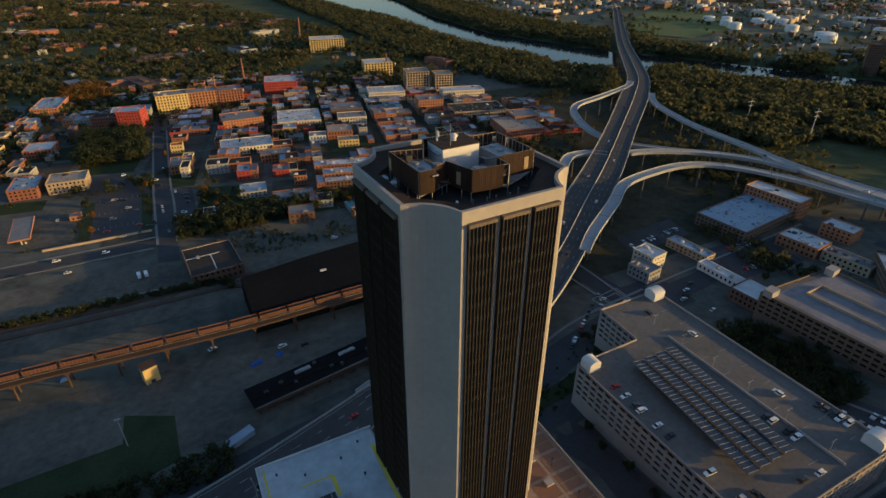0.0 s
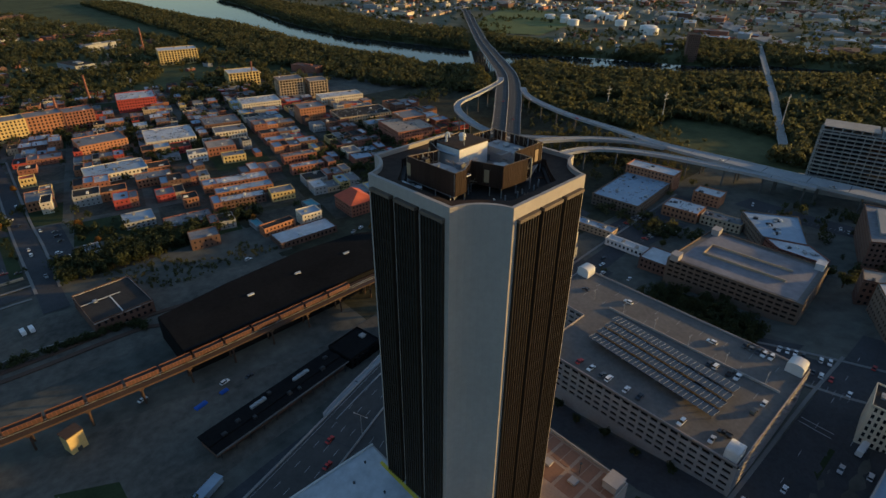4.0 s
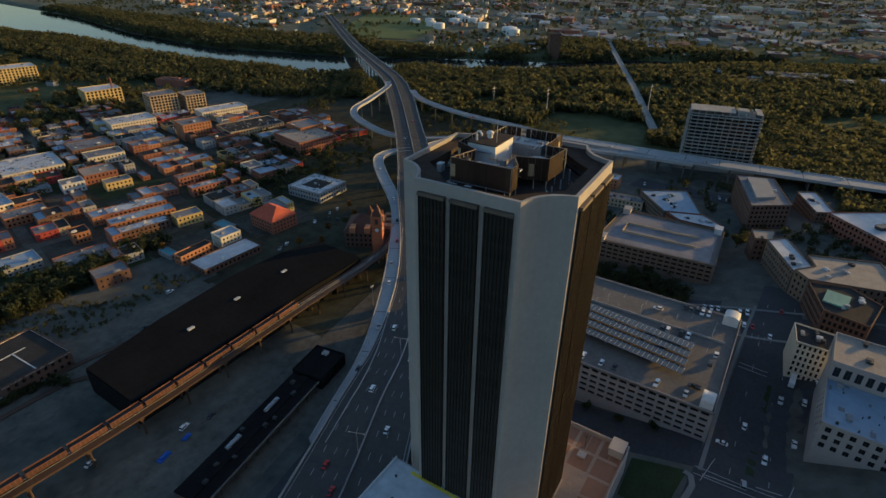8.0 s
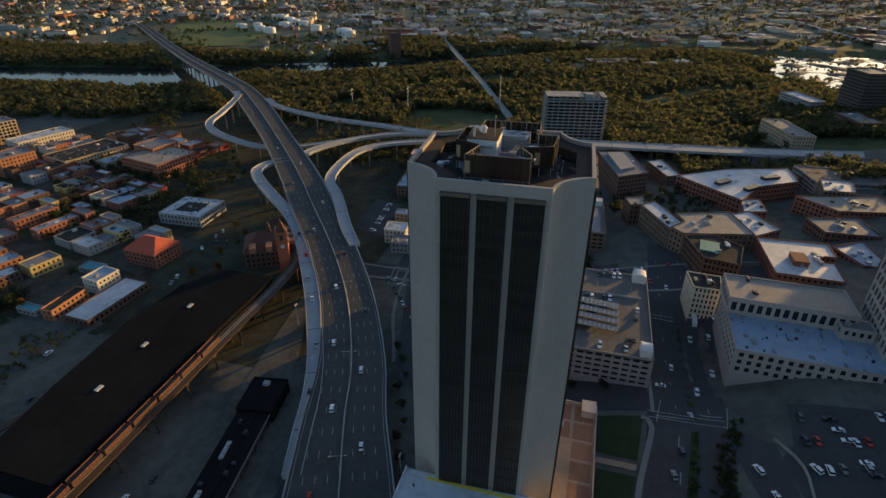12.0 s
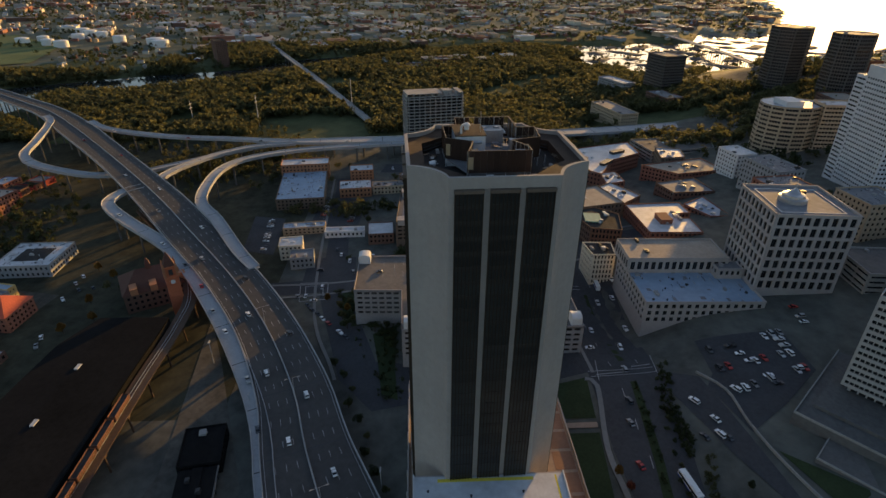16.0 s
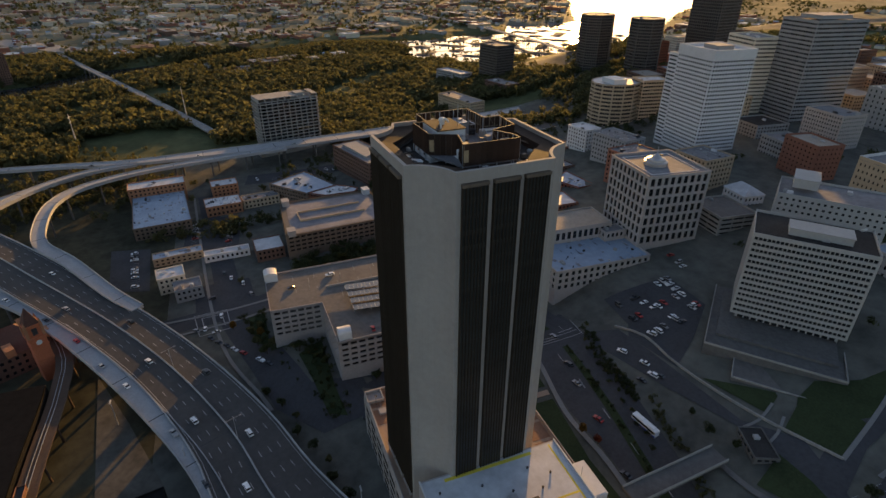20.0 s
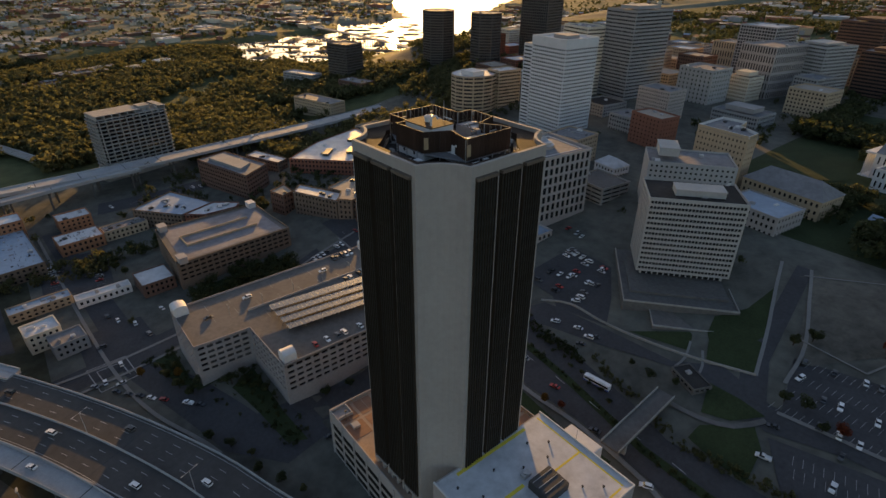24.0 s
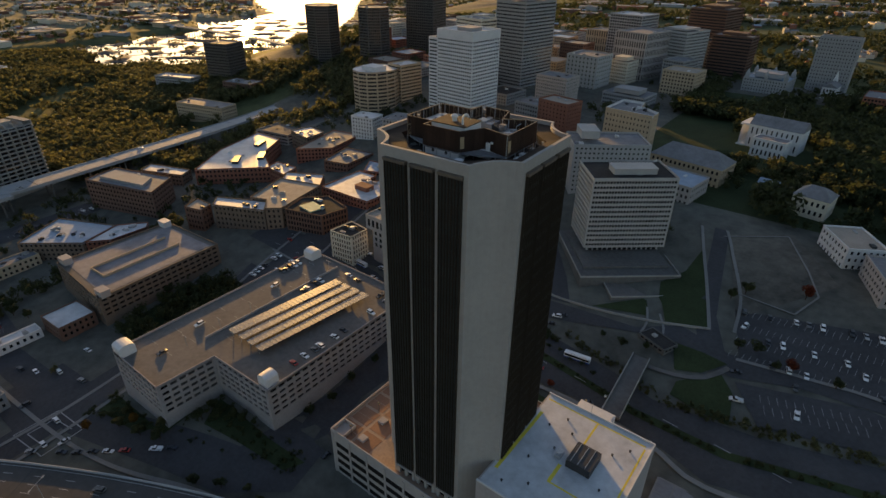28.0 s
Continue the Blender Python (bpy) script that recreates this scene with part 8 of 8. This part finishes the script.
# highway and ramp traffic, standing as it was caught
for s, o in ((52, 9), (60, -6), (66, 4), (84, -11), (98, 3), (106, -3), (118, 12), (128, -12), (140, 6), (152, -7), (171, 11), (180, 2), (192, -5), (207, -12), (214, 8), (233, -4), (251, 4), (262, 11), (284, -8), (306, 6), (330, -5), (352, 9), (377, -9), (404, 5), (440, -6), (478, 7), (520, -8), (566, 8), (610, -6), (660, 6), (720, -7), (800, 6)):
    x, y, z, a = on_line(hw_line, s, o)
    put_car(x, y, a, z)
lr_line = smooth_line(LRAMP)
for s in (45, 78, 120, 142, 170, 200, 236, 300):
    x, y, z, a = on_line(lr_line, s, rc.uniform(-1, 1))
    put_car(x, y, a, z)
r2_line = smooth_line(R2)
for s in (60, 150, 230, 320, 410, 520):
    x, y, z, a = on_line(r2_line, s, rc.choice((-5, 5)))
    put_car(x, y, a, z)


def lorry(label, x, y, z, a, cab):
    root = thing("lorry", label, "truck", pose(x, y, z, 0, 0, a))
    part("trailer", Mesh().box(-6.8, -1.25, 1.1, 6.0, 1.25, 4.0).box(-6.8, -0.5, 0.7, 6, 0.5, 1.1), "carwhite", root, "white box trailer")
    part("cab", Mesh().box(6.4, -1.2, 0.6, 8.6, 1.2, 3.0).box(6.4, -1.1, 3.0, 7.8, 1.1, 3.6), cab, root)
    part("windscreen", Mesh().box(8.6, -1.1, 1.8, 8.64, 1.1, 2.8), "glass", root)
    for wx in (-5.8, -4.6, 6.9, 8.0):
        for wy in (-1.2, 0.95):
            part("wheel", Mesh().tube((wx, wy, 0.5), (wx, wy + 0.25, 0.5), 0.5, k=10), "tyre", root)


x, y, z, a = on_line(hw_line, 66, 8.5)
lorry("articulated lorry with a white trailer and blue cab", x, y, z, a + 180, "blue")
x, y, z, a = on_line(hw_line, 222, -2.8)
lorry("articulated lorry with a white trailer", x, y, z, a, "carwhite")
x, y, z, a = on_line(hw_line, 121, -4)
lorry("short white box lorry on the highway", x, y, z, a, "cardark")
for x, y, a, lb in ((47.5, 31.3, 8, "white and blue city bus on the avenue"), (203, 18, -4, "white city bus at the junction")):
    bus = thing("bus", lb, "bus", pose(x, y, gz(x, y) + 0.35, 0, 0, a))
    part("body", Mesh().box(-6, -1.25, 0.4, 6, 1.25, 3.0), "carwhite", bus)
    part("roof_pod", Mesh().box(-4.5, -0.8, 3.0, -1.0, 0.8, 3.35), "carwhite", bus)
    part("roof_pod", Mesh().box(1, -0.8, 3.0, 3.6, 0.8, 3.3), "carwhite", bus)
    for yy in (-1.27, 1.25):
        part("window_band", Mesh().box(-5.6, yy, 1.5, 5.6, yy + 0.02, 2.5), "glass", bus)
        part("skirt_band", Mesh().box(-6, yy, 0.45, 6, yy + 0.02, 1.0), "blue", bus)
    for wx in (-3.8, 3.9):
        for wy in (-1.2, 0.95):
            part("wheel", Mesh().tube((wx, wy, 0.5), (wx, wy + 0.25, 0.5), 0.5, k=10), "tyre", bus)


# ---- single trees ----
def tree_proto(seed, label, leaf):
    rs = np.random.RandomState(seed)
    root = thing("tree", label, "tree", Matrix.Identity(4), "trees")
    tr = Mesh().tube((0, 0, -0.8), (0, 0, 2.6), 0.3, 0.2, 7)
    for i in range(5):
        g = i * 1.26 + rs.uniform(-0.3, 0.3)
        tr.tube((0, 0, 2.0 + 0.2 * i), (1.7 * math.cos(g), 1.7 * math.sin(g), 4.0 + rs.uniform(0, 1.2)), 0.13, 0.05, 5)
    part("trunk", tr, "bark", root)
    v = crown_quads(rs, 800, 3.3, 3.0, 0.55) + (0, 0, 5.0)
    part("crown", leaf_mesh("crown", v, leaf), None, root)
    return root


TREES = {}


def put_tree(x, y, leaf="leafgreen", size=1.0):
    words = {"leafgreen": "dark green leafy street tree", "leafgold": "golden autumn tree in full leaf", "leafred": "rusty red autumn tree in leaf", "leaf": "olive autumn tree in leaf"}
    m = pose(x, y, gz(x, y), 0, 0, (x * 37 + y * 11) % 360)
    k = leaf + str(int(x + y) % 2 if leaf == "leafgreen" else 0)
    if k not in TREES:
        TREES[k] = tree_proto(len(TREES) + 40, words[leaf], leaf)
        TREES[k].matrix_basis = m @ Matrix.Scale(size, 4)
        return
    t = copy_thing(TREES[k], m)
    t.scale = (size, size, size)


for i in range(9):
    put_tree(64 + i * 9.5, 141 + i * 3.2 + (i % 3) * 2, "leafgreen" if i % 3 else "leaf", 0.55 + 0.1 * (i % 3))
for x, y, l, s in ((160, 148, "leafgreen", 0.8), (155, 143, "leafgreen", 0.7), (165, 152, "leafgreen", 0.9), (150, 141, "leafgreen", 0.7), (167, 145, "leafgreen", 0.7), (181, 172, "leaf", 0.8), (171, 168, "leafgreen", 0.9), (190, 170, "leafgold", 0.7), (198, 170, "leaf", 0.6), (132, 120, "leafgreen", 0.8), (130, 108, "leafgreen", 0.7), (131, 95, "leafgreen", 0.75), (130, 80, "leafgreen", 0.7), (131, 66, "leafgreen", 0.7), (194, 175, "leaf", 0.8), (205, 184, "leafgold", 0.7), (176, 164, "leaf", 0.8),
                   (-28, -63, "leafred", 1.0), (-32, -8, "leafred", 0.9), (50, 51, "leafred", 0.6), (58, 53, "leafgold", 0.6), (-3, -55, "leafgreen", 1.0), (-17, -14, "leafgreen", 0.8), (-10, -12, "leafgreen", 0.8), (-48, -8, "leafgreen", 0.8), (-26, -6, "leafgreen", 0.7), (2, -48, "leafgreen", 0.9), (34, 13, "leafgreen", 0.6), (24, 10, "leafgreen", 0.6), (44, 12, "leafgreen", 0.5),
                   (278, 106, "leafgreen", 1.0), (256, 104, "leafgreen", 0.9), (268, 98, "leafgreen", 1.1), (281, 93, "leafgreen", 0.9), (262, 88, "leafgreen", 1.0), (344, 62, "leafgreen", 1.6), (350, 74, "leafgreen", 1.5), (340, 52, "leafgreen", 1.3), (356, 60, "leaf", 1.3), (352, 118, "leafgold", 1.0), (400, 104, "leafgreen", 1.0), (320, 168, "leafgreen", 0.9), (330, 172, "leafgreen", 1.0), (340, 170, "leafgreen", 0.9), (350, 172, "leafgreen", 0.9)):
    put_tree(x, y, l, s)
for i in range(12):
    put_tree(106 - i * 6.2, 20 + i * 1.3 + 1.5 * (i % 2), "leafgreen" if i % 4 else "leaf", 0.34)
for x, y in ((18, 470), (-2, 420), (20, 445), (120, 405), (-70, 470), (-76, 500), (-70, 440), (-30, 520), (-10, 600), (60, 500), (110, 520), (180, 330), (210, 330), (240, 330), (190, 318), (228, 318), (250, 345)):
    put_tree(x, y, "leafgold" if int(x) % 5 == 0 else "leafgreen", 0.9)
put_tree(14, 480, "leafgold", 1.2)

# ---- street furniture and markings ----
for i in range(7):
    x, y, z, a = on_line(hw_line, 30 + i * 60, 0)
    gl = thing("highway_lamp", "tall grey highway lamp with a single arm", "lamp post", pose(x, y, z + 0.9, 0, 0, a), "highway lamps")
    part("pole", Mesh().tube((0, 0, 0), (0, 0, 11), 0.14, 0.09), "lamp", gl)
    part("arm", Mesh().tube((0, -3, 11.3), (0, 3, 11.3), 0.08), "lamp", gl)
    for yy in (-3, 3):
        part("lamp_head", Mesh().box(-0.2, yy - 0.5, 11.2, 0.2, yy + 0.5, 11.4), "lamp", gl)
x, y, z, a = on_line(hw_line, 250, -15.5)
sg = thing("road_sign", "green overhead road sign on steel posts", "road sign", pose(x, y, z, 0, 0, a))
part("panel", Mesh().box(-0.1, -4, 4.6, 0.1, 4, 7.6), "signgreen", sg)
for i, (w_, zz) in enumerate(((5.5, 6.6), (4.2, 5.5))):
    part("lettering_bar", Mesh().box(-0.13, -w_ / 2, zz, -0.1, w_ / 2, zz + 0.4), "paint", sg)
for yy in (-3, 3):
    part("post", Mesh().tube((0.3, yy, -0.5), (0.3, yy, 7.4), 0.16), "metal", sg)
pb = thing("footbridge", "pale concrete footbridge over the avenue", "bridge", pose(21.5, 40, 7.0, 0, 0, -86), kind="structure")
part("deck", Mesh().box(-21, -3.8, -0.8, 21, 3.8, 0), "terrace", pb)
for yy in (-3.8, 3.5):
    part("parapet", Mesh().box(-21, yy, 0, 21, yy + 0.3, 1.1), "oldconc", pb)
for xx in (-12, 10):
    part("pier", Mesh().box(xx - 0.6, -2.5, -10, xx + 0.6, 2.5, -0.8), "oldconc", pb)


def strip(name, pts, width, mats, label, category, lift=0.3, h=0.0, kind="structure"):
    line = smooth_line([(x, y, 0) for x, y in pts], 5)
    line[:, 2] = ground_z(line[:, 0], line[:, 1]) + lift
    nr = sides(line)
    return single(name, sweep(line, nr, [(width / 2, 0), (width / 2, h + 0.02), (-width / 2, h + 0.02), (-width / 2, 0)]), mats, label, category, kind=kind)


strip("retaining_wall", [(107, 2), (92, -4), (72, -3), (50, -5), (27, -10), (4, -18)], 0.5, "oldconc", "pale curving retaining wall beside the drive", "wall", 0, 1.2)
strip("sidewalk", [(4, -18), (14, -50), (26, -84), (34, -108)], 1.6, "walk", "pale sidewalk up the hill", "sidewalk", 0.34, 0.1)
strip("sidewalk", [(-6, -22), (-2, -50), (12, -88), (20, -110)], 1.6, "walk", "pale sidewalk along the lot", "sidewalk", 0.34, 0.1)
for pts in ([(20, -101), (-10.4, -123)], [(-10.4, -123), (-33, -67)], [(-33, -67), (-26, -49)], [(-26, -49), (0.5, -53)]):
    strip("kerb", pts, 0.9, "walk", "pale kerb round the fenced lot", "kerb", 0.4, 0.14)
strip("sidewalk", [(-11, -4), (-40, -8), (-68, -10), (-130, -2)], 2.0, "walk", "pale sidewalk by the hillside car park", "sidewalk", 0.34, 0.1)
strip("sidewalk", [(-130, 38), (-62, 56), (-18, 64), (5, 57), (40, 53), (70, 53), (108, 46), (114, 50)], 2.2, "walk", "pale sidewalk along the avenue", "sidewalk", 0.34, 0.12)
strip("sidewalk", [(118, 45), (200, 44), (262, 41)], 1.6, "walk", "pale sidewalk below the garage", "sidewalk", 0.34, 0.12)
strip("path", [(34, -19), (30, -8), (30, 0)], 1.1, "walk", "narrow curved garden path", "path", 0.36, 0.06)
strip("path", [(27, -17), (22, -8), (20, 0)], 1.1, "walk", "narrow curved garden path", "path", 0.36, 0.06)
strip("path", [(84, 53), (86.5, 68)], 3.0, "pavelight", "pale path between the lawns", "path", 0.36, 0.06)
strip("retaining_wall", [(-150, 338), (-93, 336.5), (-38, 335), (3, 331), (15, 322)], 0.8, "oldconc", "low pale wall above the sidings", "wall", 0, 1.3)
strip("path", [(-10, 3), (-3, 14), (8, 19), (22, 20)], 2.6, "terrace", "worn curving path down to the footbridge", "path", 0.4, 0.06)
strip("siding_track", [(-130, 330), (-46, 327), (20, 329), (60, 322)], 3.2, "steel", "rusty railway siding behind the lot", "railway", 0.3, 0.3)
strip("siding_track", [(-130, 322), (-46, 319), (14, 318), (24, 300)], 3.2, "steel", "rusty railway siding in the cutting", "railway", 0.3, 0.3)
for k in range(9):
    strip("lane_line", [(104 - k * 20, 36 + 1.5 * k), (98 - k * 20, 36.8 + 1.5 * k)], 0.3, "paint", "white lane dash on the avenue", "road marking", 0.34)
for a in (0, 1, 2, 3):
    dx = 113 + a * 4.2
    strip("crosswalk_line", [(dx, 17), (dx + 2, 47)] if a < 2 else [(112, 17 + (a - 2) * 27), (128, 14 + (a - 2) * 27)], 0.3, "paint", "white crosswalk line at the junction", "road marking", 0.36)
for p in ([(206, 202), (228, 205)], [(228, 205), (228, 187)], [(228, 187), (207, 185)], [(207, 185), (206, 202)], [(210, 199), (224, 201)], [(224, 201), (224, 190)], [(224, 190), (211, 188)]):
    strip("parking_marking", p, 0.45, "paint", "white painted line of a small parking lot", "road marking", 0.34)
bays = Mesh()
for row in range(4):
    for k in range(26):
        x, y = -8 - k * 2.7, -42 + row * 11 - k * 0.28
        g = gz(x, y) + 0.26
        bays.face([(x, y, g), (x + 0.14, y, g), (x + 0.14 + 0.5, y + 4.6, gz(x, y + 4.6) + 0.26), (x + 0.5, y + 4.6, gz(x, y + 4.6) + 0.26)])
single("bay_markings", bays, "paint", "white painted parking bays", "road marking", kind="stuff")
for x, y, w_, d_ in ((-76, 268, 4, 2.4), (12, 236, 6, 2.4), (24, 238, 4, 2)):
    single("tarpaulin", Mesh().prism([(-w_ / 2, -d_ / 2), (w_ / 2, -d_ / 2), (w_ / 2, d_ / 2), (-w_ / 2, d_ / 2)], 0, 0.9).prism([(-w_ / 3, -d_ / 4), (w_ / 3, -d_ / 4), (w_ / 3, d_ / 4), (-w_ / 3, d_ / 4)], 0.9, 1.4), "blue", "blue tarpaulin over a heap", "tarpaulin", pose(x, y, gz(x, y) + 0.1, 0, 0, 15))
rh = thing("rail_hut", "small tan concrete hut beside the railway viaduct", "hut", pose(-37, 248, gz(-37, 248), 0, 0, 18))
part("wall", Mesh().box(-3.4, -3, -1, 3.4, 3, 9.5), "yellowbrick", rh)
part("roof", Mesh().box(-3.7, -3.3, 9.5, 3.7, 3.3, 9.9), "steel", rh)
part("door", Mesh().box(-1, -3.05, 0, 1, -2.98, 2.3), "darkmetal", rh)
wt = thing("trailer", "white flat-roofed trailer on the verge", "trailer", pose(-4, 186, gz(-4, 186), 0, 0, 24))
part("body", Mesh().box(-6, -2, 0.6, 6, 2, 3.6).box(-6.2, -2.2, 3.6, 6.2, 2.2, 3.8), "roofblue", wt)
for xx in (-3, 3):
    part("wheel", Mesh().tube((xx, -2, 0.4), (xx, 2, 0.4), 0.4, k=8), "tyre", wt)
for x, y, h in ((-48, 206, 16), (150, 236, 14), (110, 205, 14), (66, 143, 12), (620, 330, 40), (700, 220, 45), (640, 420, 38)):
    mp = thing("light_mast" if h < 20 else "transmission_pylon", "tall pale floodlight mast" if h < 20 else "slim steel transmission pylon", "mast", pose(x, y, gz(x, y)))
    part("pole", Mesh().tube((0, 0, -1), (0, 0, h), 0.28 if h < 20 else 0.9, 0.14 if h < 20 else 0.3), "lamp", mp)
    part("head", Mesh().box(-1.2, -0.3, h - 0.3, 1.2, 0.3, h + 0.3) if h < 20 else Mesh().box(-5, -0.3, h - 4, 5, 0.3, h - 3.5).box(-4, -0.3, h - 9, 4, 0.3, h - 8.5), "lamp", mp)

for pts in ([(-27, 400), (-26, 470), (-24, 540), (-17, 700)], [(-14, 400), (-11, 470), (-10, 540), (-3, 700)], [(-180, 412), (-26, 414)], [(-180, 395), (-30, 396)]):
    strip("sidewalk", pts, 1.8, "walk", "pale sidewalk along the old quarter street", "sidewalk", 0.3, 0.16)
for x, y, a in ((-55, 503, 0), (-49, 500, 0), (-73, 480, 0), (-39, 471, 90), (-38, 442, 0), (-48, 563, 20), (-42, 561, 20), (-18, 420, 90), (-20, 460, 90), (-18, 520, 90), (-60, 404, 0), (-90, 406, 0), (-95, 480, 90), (-130, 450, 0), (0, 470, 0), (0, 480, 0), (0, 490, 0), (-5, 450, 0)):
    put_car(x, y, a)
# paved court with a grid of pale bands beside the podium
court = thing("paved_court", "sunken court of dark squares between pale bands", "plaza", pose(-22, 82, gz(-22, 74) + 0.5, 0, 0, 2), kind="structure")
part("paving_bed", Mesh().box(-18, -14, -6, 18, 14, 0), "roofgrey", court)
for k in range(7):
    part("paving_band", Mesh().box(-18 + k * 6 - 0.3, -14, 0.004, -18 + k * 6 + 0.3, 14, 0.05), "walk", court)
for k in range(5):
    part("paving_band", Mesh().box(-18, -14 + k * 7 - 0.3, 0.054, 18, -14 + k * 7 + 0.3, 0.09), "walk", court)

# lots and streets behind the garages
for poly, lab in (([(216, 168), (262, 172), (262, 205), (216, 204)], "small asphalt lot with painted bays"), ([(312, 176), (368, 172), (372, 212), (318, 214)], "asphalt lot behind the strip shops"), ([(342, 72), (372, 72), (368, 140), (342, 140)], "asphalt lane behind the garage"), ([(430, 60), (452, 58), (460, 160), (436, 165)], "asphalt lot by the works"), ([(268, 232), (330, 236), (336, 262), (276, 256)], "asphalt yard below the ramp")):
    drape("car_park", poly, "asphalt", lab, "parking lot", 0.24)
lines = Mesh()
for x0, y0, n, dx, dy, lx, ly in ((316, 180, 16, 3, 0, 0, 5), (316, 204, 16, 3, 0, 0, 5), (345, 78, 18, 0, 3, 5, 0), (434, 64, 26, 0.2, 3, 5, 0), (274, 238, 18, 3, 0.3, 0, 5), (226, 30, 20, 0.3, 3, 5, 0), (-24, 12, 14, -3, -0.8, -1.4, 4.6), (-28, 22, 12, -3, -0.8, 1.4, -4.6)):
    for k in range(n):
        x, y = x0 + k * dx, y0 + k * dy
        z = max(gz(x, y), gz(x + lx, y + ly)) + 0.4
        w = (0.14, 0) if abs(ly) > abs(lx) else (0, 0.14)
        lines.face([(x, y, z), (x + w[0], y + w[1], z), (x + lx + w[0], y + ly + w[1], z), (x + lx, y + ly, z)])
single("bay_markings", lines, "paint", "white painted parking bays behind the garages", "road marking", kind="stuff")
car_row(318, 182, 362, 182, 14, 90, None, 0.55)
car_row(318, 206, 362, 206, 14, 90, None, 0.4)
car_row(347, 80, 347, 130, 16, 0, None, 0.5)
car_row(276, 241, 325, 246, 16, 92, None, 0.4)
for pts in ([(226, 250), (229, 160), (254, 60), (274, -60)], [(209, 250), (215, 160), (225, 60), (246, -60)], [(130, 170), (210, 193), (420, 208)]):
    strip("sidewalk", pts, 1.8, "walk", "pale kerbed sidewalk along the side street", "sidewalk", 0.3, 0.16)

for k in range(8):
    for yy in (21.3, 34.5):
        strip("lane_line", [(122 + k * 20, yy + 0.6), (126 + k * 20, yy + 0.6)], 0.22, "paint", "white lane dash on the street", "road marking", 0.44)
for pts in ([(201, 28.5), (201, 41.5)], [(204, 28.5), (204, 41.5)], [(120, 17.5), (120, 26)], [(116, 30), (116, 44)]):
    strip("stop_line", pts, 0.4, "paint", "white stop line at the junction", "road marking", 0.45)
for x, y, a in ((160, 33, 0), (188, 21, 180), (140, 24, 180), (232, 31, 0), (260, 28, 0)):
    put_car(x, y, a, gz(x, y) + 0.36)
